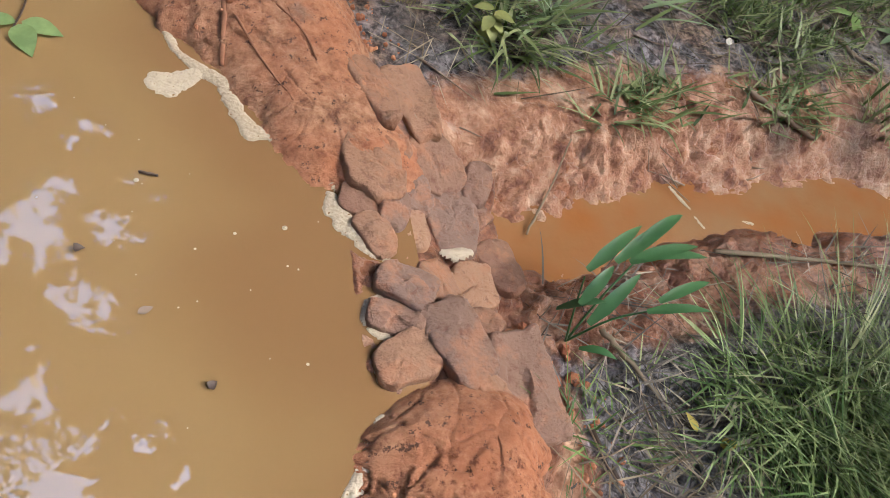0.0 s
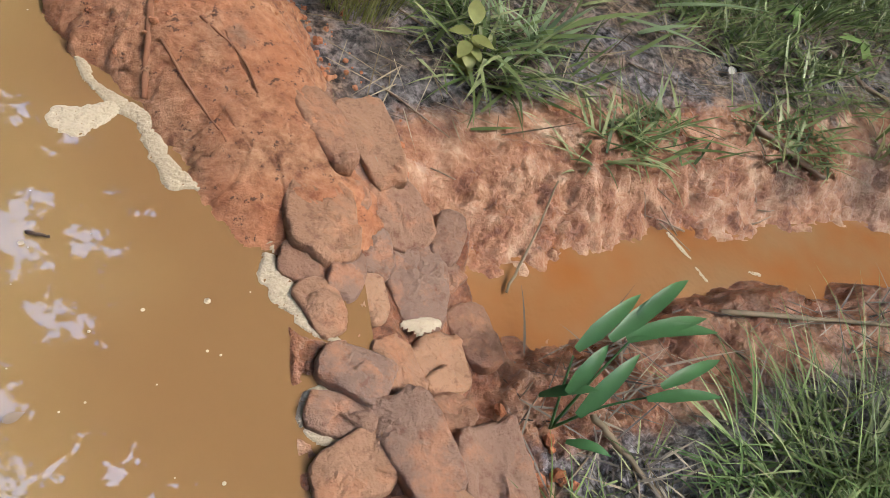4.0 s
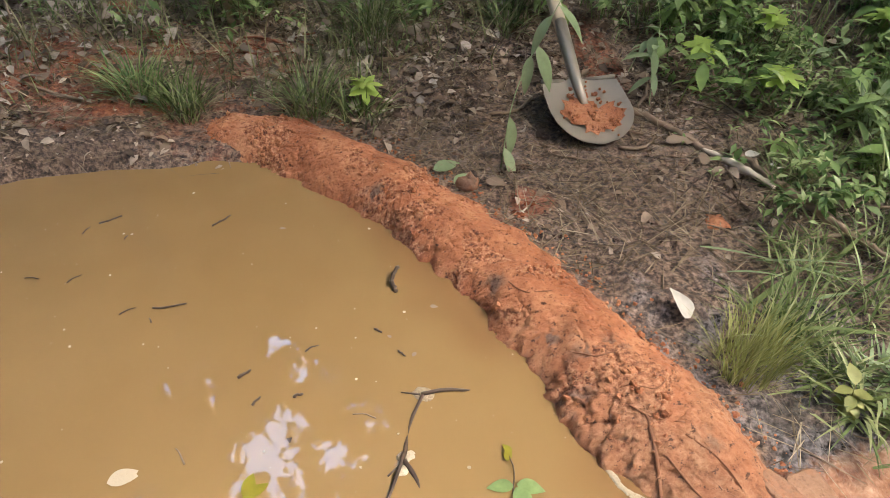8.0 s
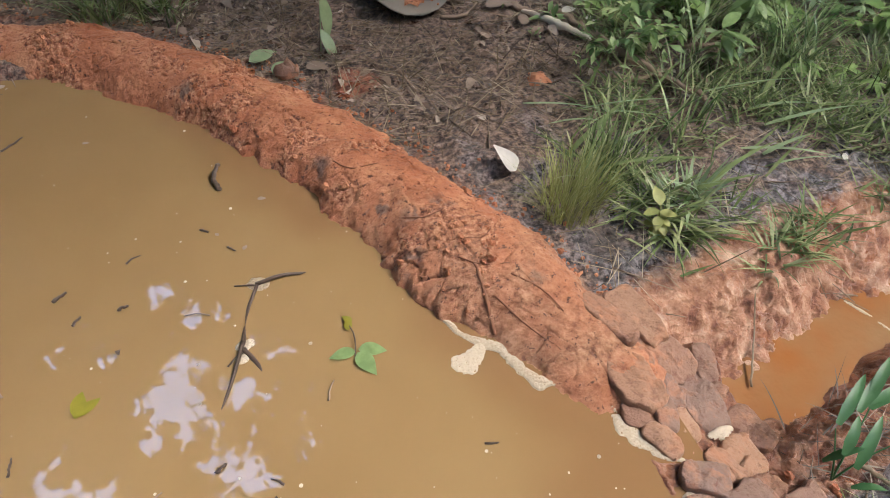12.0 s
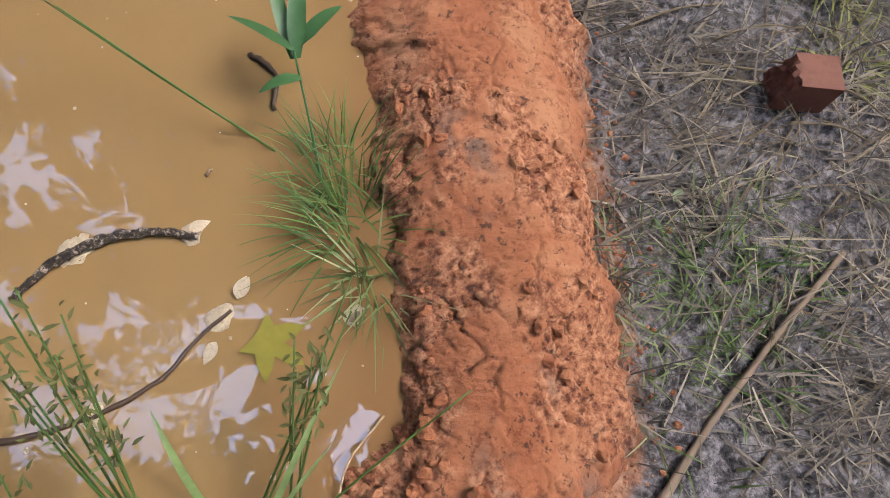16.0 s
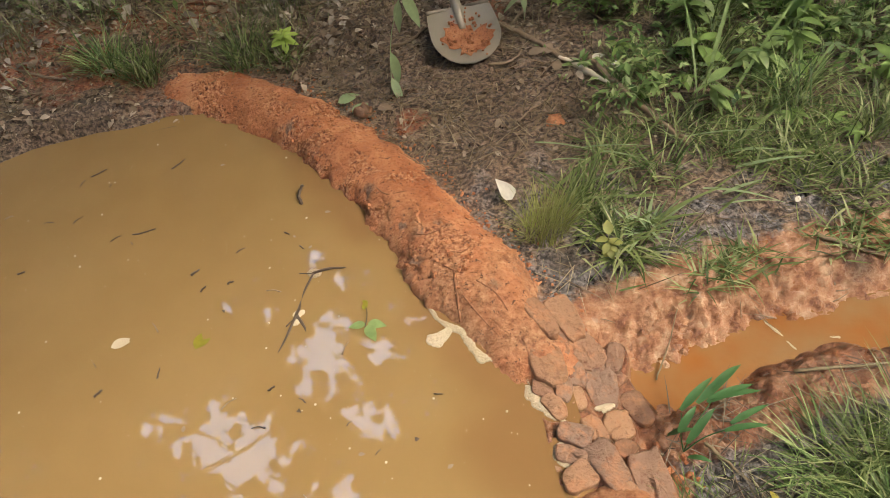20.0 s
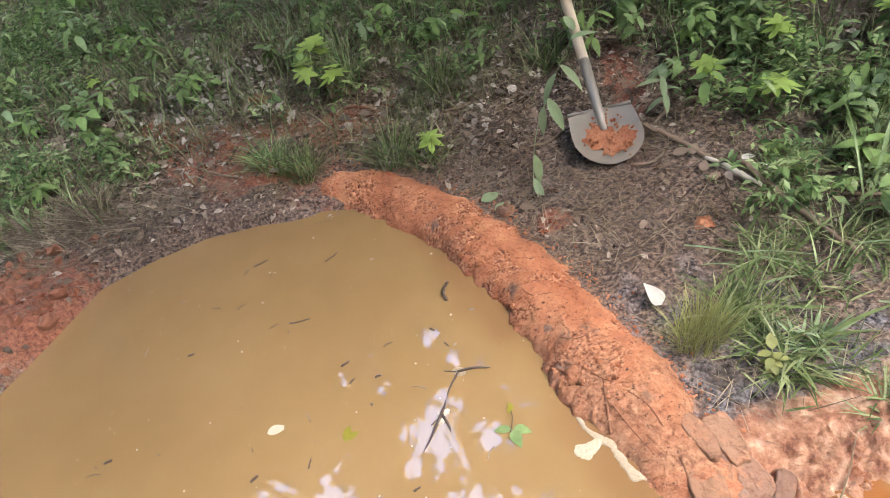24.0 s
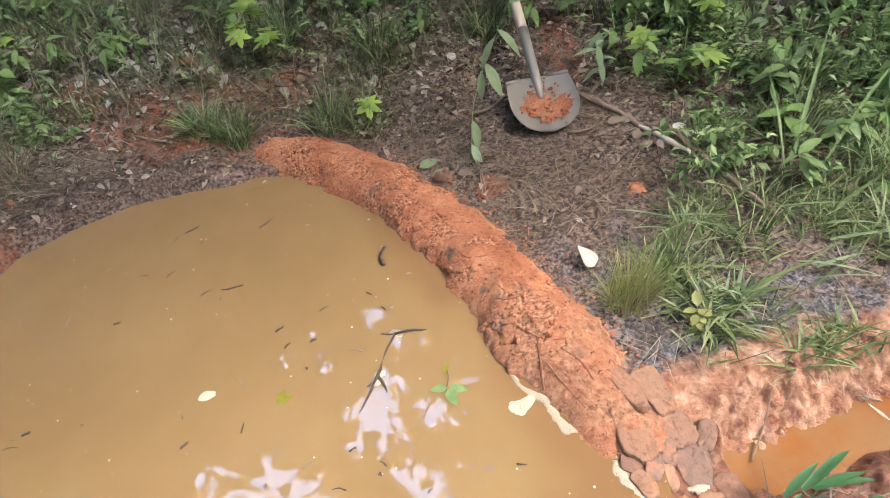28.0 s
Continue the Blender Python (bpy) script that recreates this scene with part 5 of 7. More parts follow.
# taller weeds with broad pointed leaves at the top of the slope
broad = leaf_shape(0.085, 0.034, 7, 0.22, 0.5, 0.75)
for k, (x, y) in enumerate(((0.315, 1.97), (0.47, 1.91), (0.64, 1.95), (0.15, 2.03), (-2.09, 2.81), (-1.89, 2.87), (-0.765, 2.42), (0.79, 1.53), (0.88, 1.56), (0.30, 2.12), (0.55, 2.10), (0.75, 2.05), (-1.70, 2.45), (-0.35, 2.25), (0.70, 1.30), (0.84, 1.22), (1.0, 1.40), (-1.48, 1.92), (-1.62, 2.05))):
    r = random.Random(k + 290)
    h = r.uniform(0.07, 0.15)
    stems = []
    for q_ in range(2 + k % 2):
        dx, dy = r.uniform(-0.05, 0.05), r.uniform(-0.06, 0.02)
        stems.append(([(0, 0, 0), (dx * 0.4, dy * 0.4, h * 0.55), (dx, dy, h)], 0.0014,
                      [(0.35 + 0.65 * m_ / 6, r.uniform(0, 6.28), r.uniform(-0.1, 0.7), r.uniform(-0.3, 0.3), r.uniform(0.5, 1.0)) for m_ in range(7)]))
    leafy("broad_leaf_weed", x, y, "upright weed with broad pointed green leaves on the slope", "weed", stems, FRESH if k % 3 else LUSH, broad, group="broad-leaved weeds")

# more of them, thicker towards the west and the top of the slope
r = np.random.RandomState(515)
for k in range(62):
    x, y = (r.uniform(-2.1, -1.1), r.uniform(1.95, 2.75)) if k < 26 else (r.uniform(-1.1, 0.1), r.uniform(2.15, 2.7)) if k < 42 else (r.uniform(0.3, 1.2), r.uniform(1.45, 2.2))
    h = r.uniform(0.06, 0.17)
    stems = []
    for q_ in range(r.randint(1, 3)):
        dx, dy = r.uniform(-0.05, 0.05), r.uniform(-0.06, 0.02)
        stems.append(([(0, 0, 0), (dx * 0.4, dy * 0.4, h * 0.55), (dx, dy, h)], 0.0013,
                      [(0.3 + 0.7 * m_ / 7, r.uniform(0, 6.28), r.uniform(-0.2, 0.6), r.uniform(-0.3, 0.3), r.uniform(0.35, 0.85)) for m_ in range(8)]))
    leafy("broad_leaf_weed", x, y, "bushy weed with mid-green pointed leaves on the shaded slope", "weed", stems, (LUSH, PALE, FRESH)[k % 3], broad, group="broad-leaved weeds")

# low star-shaped rosettes among the grass on the mud
star = leaf_shape(0.045, 0.014, 6, 0.25, 0.35, 0.8)
r = np.random.RandomState(616)
for k in range(24):
    x, y = r.uniform(0.48, 1.15), r.uniform(0.86, 1.42)
    lv = [(r.uniform(0.6, 1.0), 6.283 * m_ / 8 + r.uniform(-0.3, 0.3), r.uniform(-0.1, 0.25), r.uniform(-0.2, 0.2), r.uniform(0.6, 1.1)) for m_ in range(8)]
    leafy("rosette_weed", x, y, "low star-shaped weed with yellowish green leaves on dark mud", "weed", [([(0, 0, 0), (0, 0, 0.012), (0.002, 0, 0.026)], 0.0012, lv)], FRESH if k % 2 else PALE, star, group="rosette weeds")

# willow-leaved shoot beside the shovel
will = leaf_shape(0.098, 0.029, 8, 0.25, 0.5, 0.8)
leafy("narrow_leaf_shoot", -0.06, 1.40, "tall shoot with pale narrow drooping leaves in front of the shovel", "plant",
      [([(0, 0, 0), (0.03, 0.05, 0.14), (0.10, 0.10, 0.27), (0.16, 0.13, 0.36)], 0.0014,
        [(0.25, *rad(-60, 75, 0), 1.0), (0.55, *rad(-120, 60, 0), 0.8), (0.6, *rad(-50, 55, 20), 1.0), (0.75, *rad(-150, 45, 0), 0.9), (0.8, *rad(-40, 35, 0), 0.9), (0.95, *rad(30, 0, 0), 1.0), (1.0, *rad(100, -20, 0), 0.8), (0.1, *rad(-70, 40, 0), 0.8)])], PALE, will)
leafy("narrow_leaf_shoot", 0.34, 1.62, "small shoot with pale narrow leaves beside the shovel", "plant",
      [([(0, 0, 0), (0.0, 0.02, 0.07), (-0.01, 0.02, 0.13)], 0.0012,
        [(0.5, *rad(190, 20, 0), 0.7), (0.7, *rad(10, 10, 0), 0.6), (0.9, *rad(170, 0, 0), 0.75), (1.0, *rad(-80, 60, 0), 0.7), (0.6, *rad(-90, 40, 0), 0.6), (1.0, *rad(60, 0, 0), 0.6)])], PALE, will)

# broad-leaved rosette above the bank
oval_leaf = leaf_shape(0.029, 0.018, 7, 0.2, 0.4, 0.85)
leafy("broad_leaf_weed", 0.312, 0.765, "low weed with rounded pale green leaves among grass", "plant",
      [([(0, 0, 0), (0, 0.004, 0.02), (0.0, 0.01, 0.045)], 0.001,
        [(1.0, *rad(80, -30, 0), 1.1), (0.8, *rad(170, 0, 0), 0.9), (0.6, *rad(230, 10, 0), 0.9), (0.7, *rad(-20, 0, 0), 1.0), (0.5, *rad(30, 10, 0), 1.0), (0.4, *rad(-90, 15, 0), 0.9), (0.3, *rad(130, 15, 0), 0.9), (0.5, *rad(-50, 10, 0), 0.8), (0.2, *rad(60, 20, 0), 0.9), (0.25, *rad(-120, 20, 0), 0.8), (0.2, *rad(200, 25, 0), 0.8), (0.3, *rad(5, 20, 0), 0.85), (0.15, *rad(-70, 25, 0), 0.75), (0.15, *rad(100, 25, 0), 0.75)])], YELLOWGRASS, oval_leaf)

# seedling and grass standing at the inner foot of the south dam
ob = thing("water_edge_seedling", None, "slender seedling with long green leaves in shallow water", "plant", at=(-0.10, -0.01, 0.0))
foot = np.array(ob.location)
for a, b, w in (((-0.063, 0.085, 0.055), (-0.017, 0.150, 0.085), 0.016), ((-0.064, 0.089, 0.05), (-0.042, 0.168, 0.08), 0.013), ((-0.055, 0.092, 0.06), (-0.008, 0.100, 0.07), 0.014), ((-0.062, 0.09, 0.06), (-0.092, 0.148, 0.06), 0.010), ((-0.068, 0.07, 0.05), (-0.105, 0.075, 0.05), 0.012)):
    part("leaf", solid("leaf", bowed(np.array(a) - foot, np.array(b) - foot, 0.005, w, 9), DARKLEAF), ob)
v, q, t = tube(curve_line([(0, 0, -0.01), (0.02, 0.05, 0.03), (0.038, 0.10, 0.06)], 8), [0.0015, 0.0009], 6)
part("stem", mesh_of("stem", v, [q, t], DARKLEAF), ob)
tuft("grass_tuft", -0.095, -0.045, 135, 0.105, 0.0018, 0.034, SEDGE, "green grass tuft standing in the water at the dam's foot", 81, (0.3, 1.3), (0.4, 1.5), 2.3, z0=-0.006)
tuft("grass_tuft", -0.075, 0.01, 70, 0.085, 0.0017, 0.030, SEDGE, "thin green grass tuft at the water's edge", 82, (0.3, 1.2), (0.4, 1.5), 2.0, z0=-0.006)
tuft("grass_tuft", -0.105, -0.10, 60, 0.085, 0.0022, 0.022, GRASS, "small green grass tuft trailing in the water", 83, (0.5, 1.4), (0.1, 0.6), 3.6, z0=-0.006)


# ---- reeds on the near bank ----
def reed(blades_, label, mat=LUSH):
    """A clump of strap blades, each a part, given as foot, tip and width."""
    foot = np.array(blades_[0][0])
    ob = thing("reed", None, label, "reed", "reeds on the bank", at=tuple(foot))
    for a, b, w in blades_:
        part("blade", solid("blade", bowed(np.array(a) - foot, np.array(b) - foot, 0.09 * math.dist(a, b), w), mat), ob)
    return ob


def rush(x, y, n_, height, lean, seed):
    """Thin round rush stems with small seed heads near their tips."""
    r = np.random.RandomState(seed)
    ob = thing("rush", None, "green rush with thin stems and brown-green seed heads", "rush", "rushes", at=(x, y, 0.0))
    for _ in range(n_):
        h = height * r.uniform(0.6, 1.0)
        a, s = lean[0] + r.normal(0, 0.14), lean[1] + r.normal(0, 0.06)
        tip = np.array([math.cos(a) * s * h, math.sin(a) * s * h, h * math.cos(s * 0.8)])
        line = curve_line([(r.normal(0, 0.006), r.normal(0, 0.006), -0.01), tip * 0.5 + [0, 0, 0.02 * h], tip], 8)
        v, q, t = tube(line, [0.0013, 0.0006], 5)
        stem = part("stem", mesh_of("stem", v, [q, t], SEDGE), ob)
        if h > height * 0.68:
            c, ms_ = line[5], []
            for _k in range(20):
                pos = c + r.normal(0, 0.005, 3) + (line[7] - line[5]) * (r.randint(-1, 4) * 0.3 + r.normal(0, 0.05))
                ms_.append((*pos, r.uniform(0, 6.28), r.uniform(-1, 0.3), 0, r.uniform(0.6, 1.1)))
            ms_ = np.array(ms_)
            part("seed_head", solid("seed_head", many(leaf_shape(0.010, 0.0028, 4, 0.4, 0.2, 0.8), poses(ms_[:, :3], *ms_[:, 3:6].T, ms_[:, 6])), SEED), stem, "brown-green seed head")["kind"] = "stuff"
    return ob


rush(-0.338, -0.205, 8, 0.23, (1.25, 0.80), 5)
rush(-0.26, -0.235, 4, 0.16, (0.75, 0.85), 6)
rush(-0.112, 0.035, 2, 0.25, (2.1, 1.25), 7)
rush(-0.40, -0.20, 4, 0.16, (1.3, 0.7), 8)
rush(-0.30, -0.23, 3, 0.27, (0.6, 1.1), 9)
reed([((-0.532, -0.225, 0.0), (-0.356, -0.007, 0.18), 0.009), ((-0.520, -0.221, 0.0), (-0.362, -0.044, 0.16), 0.009), ((-0.501, -0.206, 0.01), (-0.392, -0.123, 0.10), 0.008), ((-0.544, -0.206, 0.0), (-0.453, -0.12, 0.12), 0.010), ((-0.543, -0.17, 0.0), (-0.438, -0.068, 0.12), 0.007)], "clump of tall green strap-bladed reeds at the pond edge")
reed([((-0.466, -0.202, 0.0), (-0.284, -0.042, 0.20), 0.009), ((-0.556, -0.159, 0.0), (-0.327, -0.03, 0.12), 0.005), ((-0.521, -0.173, 0.0), (-0.318, -0.183, 0.08), 0.007), ((-0.491, -0.158, 0.0), (-0.351, -0.215, 0.09), 0.008), ((-0.422, -0.184, 0.01), (-0.317, -0.179, 0.07), 0.006)], "clump of thin green reed blades over the water")
reed([((-0.62, -0.24, 0.02), (-0.278, -0.257, 0.09), 0.015), ((-0.60, -0.28, 0.02), (-0.36, -0.29, 0.07), 0.012)], "long reed blades arching low across the bank")
reed([((-0.371, -0.246, 0.0), (-0.273, -0.21, 0.07), 0.022), ((-0.322, -0.256, 0.01), (-0.157, -0.156, 0.10), 0.005), ((-0.30, -0.229, 0.0), (-0.194, -0.195, 0.06), 0.004), ((-0.299, -0.191, -0.01), (-0.288, -0.107, 0.05), 0.006), ((-0.316, -0.25, 0.02), (-0.302, -0.329, 0.02), 0.006), ((-0.326, -0.259, 0.02), (-0.344, -0.311, 0.03), 0.004), ((-0.419, -0.278, 0.02), (-0.336, -0.275, 0.05), 0.006)], "broad-bladed green reed leaning over the clay")
reed([((-0.30, -0.38, 0.01), (-0.20, -0.335, 0.16), 0.012), ((-0.31, -0.39, 0.01), (-0.24, -0.36, 0.12), 0.010)], "green reed blade rising beside the dam")
reed([((-0.452, -0.19, 0.01), (-0.394, -0.146, 0.10), 0.012), ((-0.470, -0.225, 0.0), (-0.386, -0.201, 0.08), 0.014)], "withered bright yellow reed blades", YELLOW)
for k, (x, y, n_, L) in enumerate(((-0.42, -0.25, 90, 0.09), (-0.50, -0.24, 90, 0.10), (-0.36, -0.27, 80, 0.08), (-0.57, -0.22, 80, 0.11), (-0.45, -0.29, 90, 0.10), (-0.53, -0.29, 90, 0.11), (-0.39, -0.31, 80, 0.09))):
    tuft("grass_tuft", x, y, n_, L, 0.0022, 0.04, STRAW if k % 4 == 3 else GRASS if k % 2 else LUSH, "tangled green sedge tuft at the pond's near edge", 95 + k, (0.3, 1.4), (0.1, 1.0), z0=-0.004)
p, r = scatter(1600, (-0.75, -0.28, -0.45, -0.20), lambda x, y: 0.9 + 0 * x, 91, 0.07)
n = len(p)
b = blades(p, r.uniform(0.03, 0.11, n), r.uniform(0.0012, 0.004, n), r.uniform(0, 6.28, n), r.uniform(0.2, 1.2, n), r.uniform(0.3, 1.3, n))
thing("bank_grass", solid("bank_grass", b, GRASS), "mixed green grass and sedge on the near bank", "grass", kind="stuff")


# ---- shovel ----
def shovel(x, y):
    """A round-point shovel: dished blade with a rolled step, socket and long handle propped on the slope."""
    ob = thing("shovel", None, "round-point steel shovel with a wooden handle, orange clay on its blade", "shovel", at=(x, y, 0.03))
    U, V = np.meshgrid(np.linspace(0, 1, 30), np.linspace(-1, 1, 25), indexing="ij")
    half = 0.093 * np.where(U < 0.45, np.sqrt(np.clip(1 - np.abs((0.45 - U) / 0.45) ** 2.2, 0, 1)), 1 - 0.06 * ((U - 0.45) / 0.55) ** 2)
    half = np.maximum(half, 0.004)
    X_, Y_ = V * half, U * 0.215 - 0.030 * np.clip(U - 0.6, 0, 1) / 0.4 * np.abs(V) ** 2
    Z_ = 0.030 * (X_ / 0.104) ** 2 + 0.020 * (U - 0.45) ** 2 - 0.012 * np.exp(-(X_ / 0.02) ** 2) * (U > 0.6) * (U - 0.6) / 0.4 * -1
    top = np.stack([X_, Y_, Z_ + 0.0012], -1).reshape(-1, 3)
    low = np.stack([X_, Y_, Z_ - 0.0012], -1).reshape(-1, 3)
    f = grid_faces(30, 25)
    part("blade", mesh_of("blade", np.concatenate([top, low]), np.concatenate([f, f[:, ::-1] + len(top)]), STEEL), ob, "scuffed grey steel blade", pose(0, 0, 0, 8, 0, 0))
    for sx in (-1, 1):
        v, q, t = tube([(sx * 0.025, 0.214, 0.036), (sx * 0.055, 0.204, 0.044), (sx * 0.086, 0.188, 0.056)], [0.006, 0.005], 8)
        part("foot_step", mesh_of("foot_step", v, [q, t], STEEL), ob, "rolled steel step")
    v, q, t = tube([(0, 0.13, 0.022), (0, 0.20, 0.045), (0.0, 0.27, 0.075), (0.0, 0.36, 0.115)], [0.009, 0.013, 0.015, 0.0155], 14)
    part("socket", mesh_of("socket", v, [q, t], STEEL), ob, "long grey steel socket")
    v, q, t = tube(curve_line([(0, 0.33, 0.10), (-0.002, 0.6, 0.215), (0.0, 1.0, 0.385), (0.0, 1.42, 0.56)], 16), [0.0155, 0.018, 0.019], 14, 0.02, 4)
    part("handle", mesh_of("handle", v, [q, t], plain("ash_handle", (0.28, 0.21, 0.14), (0.50, 0.42, 0.31), 40, 0.6, 0.4)), ob, "pale worn wooden handle")
    u, w = np.meshgrid(np.linspace(0, 1, 14), np.linspace(0, 2 * np.pi, 44), indexing="ij")
    k = u * (0.95 + 0.9 * fbm(np.cos(w) * 1.0, np.sin(w) * 1.0, 0.6, 4, 23, 0.6))
    sx, sy = 0.008 + 0.074 * k * np.cos(w), 0.082 + 0.072 * k * np.sin(w)
    sz = 0.009 + 0.030 * (sx / 0.104) ** 2 + 0.14 * sy + 0.020 * (sy / 0.245 - 0.45) ** 2 + 0.004 * (1 - u ** 2) * (0.4 + np.abs(fbm(sx, sy, 0.014, 3, 24))) - 0.004
    part("clay_smear", mesh_of("clay_smear", np.stack([sx, sy, sz], -1).reshape(-1, 3), grid_faces(14, 44), CLAY), ob, "orange clay smeared over the blade")
    r = np.random.RandomState(3)
    cl = []
    for _ in range(50):
        u, w = abs(r.normal(0.10, 0.05)) + 0.01, r.normal(0.01, 0.032)
        if math.hypot(w / 0.095, (u - 0.11) / 0.115) < 0.95:
            cl.append((w, u, 0.010 + 0.030 * (w / 0.104) ** 2 + 0.14 * u, r.uniform(0.002, 0.006)))
    cl = np.array(cl)
    M_ = poses(cl[:, :3], r.uniform(0, 6, len(cl)), r.uniform(0, 6, len(cl)), r.uniform(0, 6, len(cl)), cl[:, 3])
    part("clay_crumb", solid("clay_crumb", many(lump, M_), CLAY, False), ob, "wet orange clay crumbs on the blade")["kind"] = "stuff"
    return ob


sh = shovel(0.158, 1.445)
sh.matrix_world = pose(0.166, 1.436, 0.026, 3, 0, 3)


# ---- half brick ----
def half_brick(x, y, z, turn):
    bm = bmesh.new()
    bmesh.ops.create_cube(bm, size=1)
    bmesh.ops.subdivide_edges(bm, edges=bm.edges[:], cuts=9, use_grid_fill=True)
    for v in bm.verts:
        c = v.co
        broken = c.x < -0.25
        n = noise.noise(Vector((c.x * 3, c.y * 5, c.z * 5)) * 2.0)
        k = min(0.5 - abs(c.x), 0.06) + min(0.5 - abs(c.y), 0.06) + min(0.5 - abs(c.z), 0.06)
        q = c * (1.0 - 0.05 * max(0.0, 0.06 - k)) * (1 + 0.012 * n)
        if broken:
            q.x += (0.34 * n + 0.25 * c.z + 0.12 * noise.noise(c * 9)) * (-0.25 - c.x) / 0.25
        v.co = Vector((q.x * 0.050, q.y * 0.040, q.z * 0.042))
    me = bpy.data.meshes.new("half_brick")
    bm.to_mesh(me)
    bm.free()
    me.materials.append(BRICKM)
    mod = thing("half_brick", me, "broken half of a red brick lying on grey mud", "brick", at=(x, y, z), turn=turn)
    return mod


half_brick(0.374, -0.155, gz(0.374, -0.155) + 0.023, -38)


# ---- sticks and branches ----
def stick(name, pts, radii, mat, label, category="stick", rough=0.12, seed=1, n=14, group=""):
    p = np.array(pts, float)
    o = p[0].copy()
    line = curve_line(p - o, n) if len(p) > 2 else np.linspace(p[0], p[-1], n) - o
    line = line + np.random.RandomState(seed).normal(0, radii[0] * 0.25, line.shape)
    v, q, t = tube(line, radii, 8, rough, seed)
    return thing(name, mesh_of(name, v, [q, t], mat), label, category, group, at=tuple(o))


def on_ground(pts, lift=0.004):
    return [(x, y, gz(x, y) + lift) for x, y in pts]


def on_dam(pts, lift=0.0):
    return [(x, y, dz(x, y) + lift) for x, y in pts]


PALEROOT = plain("pale_root", (0.30, 0.20, 0.12), (0.50, 0.37, 0.24), 120, 0.8)
REDWOOD = plain("red_stained_root", (0.06, 0.022, 0.014), (0.20, 0.075, 0.042), 120, 0.8, 0.6)
CLAYWOOD = plain("clay_stained_wood", (0.10, 0.04, 0.022), (0.24, 0.105, 0.055), 150, 0.8, 0.6)
stick("root", on_dam([(0.008, 0.755), (0.007, 0.725), (0.005, 0.695), (0.002, 0.665)], 0.001), [0.0030, 0.0024], CLAYWOOD, "clay-stained root lying down the dam's side", "root", seed=2)
for k, q in enumerate((((0.016, 0.70), (0.04, 0.655), (0.065, 0.605)), ((-0.01, 0.77), (0.02, 0.745), (0.05, 0.735)), ((0.0, 0.80), (0.03, 0.785), (0.05, 0.80)), ((0.045, 0.72), (0.075, 0.69), (0.09, 0.65)), ((-0.06, 0.87), (-0.03, 0.85), (0.01, 0.855)), ((-0.12, 1.02), (-0.10, 0.99), (-0.06, 0.985)), ((0.13, 0.12), (0.14, 0.09), (0.13, 0.06)))):
    stick("stick", on_dam(q, 0.0006), [0.0013, 0.0009], CLAYWOOD, "thin clay-stained twig pressed into the dam", "stick", 0.1, k + 4, 10, "sticks on the dam")
stick("fallen_branch", on_ground([(0.262, 1.62), (0.33, 1.52), (0.397, 1.406)], 0.010), [0.007, 0.008], WOOD, "grey weathered branch lying beside the shovel", "branch", n=24)
stick("fallen_branch", on_ground([(0.385, 1.42), (0.43, 1.34), (0.473, 1.27)], 0.012), [0.004, 0.009, 0.004], plain("peeled_wood", (0.42, 0.35, 0.26), (0.66, 0.59, 0.47), 90, 0.7), "broken branch with pale peeled wood", "branch", 0.2, 3, 20)
stick("fallen_branch", on_ground([(0.455, 1.39), (0.50, 1.22), (0.53, 1.10), (0.56, 1.0)], 0.011), [0.008, 0.008, 0.005], WOOD, "grey weathered branch lying on the mud", "branch", n=24)
stick("dry_stick", [(-1.337, 2.293, gz(-1.337, 2.293) + 0.02), (-1.22, 2.06, gz(-1.22, 2.06) + 0.05), (-1.131, 1.866, gz(-1.131, 1.866) + 0.004)], [0.003, 0.002], WOOD, "long dry grey stick leaning on the slope", "stick")
stick("root_stub", [(-0.655, 1.96, gz(-0.655, 1.96) - 0.01), (-0.662, 1.985, gz(-0.66, 1.985) + 0.03), (-0.678, 2.03, gz(-0.678, 2.03) + 0.07)], [0.012, 0.009, 0.006], WOOD, "short broken brown root standing in red soil", "root", 0.2, 8, 12)
for k in range(16):
    r = np.random.RandomState(840 + k)
    x, y, a, L = r.normal(-0.58, 0.09), r.normal(1.90, 0.045), r.uniform(2.4, 4.2), r.uniform(0.05, 0.13)
    stick("root", on_ground([(x, y), (x + L / 2 * math.cos(a), y + L / 2 * math.sin(a) * 0.5 + 0.01), (x + L * math.cos(a), y + L * math.sin(a) * 0.5)], 0.006), [r.uniform(0.0018, 0.0036), 0.001], REDWOOD, "thin torn red-brown root in red soil", "root", 0.15, k, 8, "torn roots")
v, q, t = tube([(0, 0, -0.05), (0.004, 0, 0.2), (0.006, 0.004, 0.45)], [0.021, 0.021, 0.020], 14)
thing("post", mesh_of("post", v, [q, t], WHITE_LEAF), "pale weathered post standing in the undergrowth", "post", at=(-0.70, 2.65, gz(-0.70, 2.65)))
reed([((0.66, 1.16, gz(0.66, 1.16)), (0.83, 1.42, 0.20), 0.009), ((0.70, 1.12, gz(0.70, 1.12)), (0.95, 1.30, 0.18), 0.008), ((0.64, 1.14, gz(0.64, 1.14)), (0.68, 1.40, 0.15), 0.006)], "tall arching green grass blades beside the mud", LUSH)
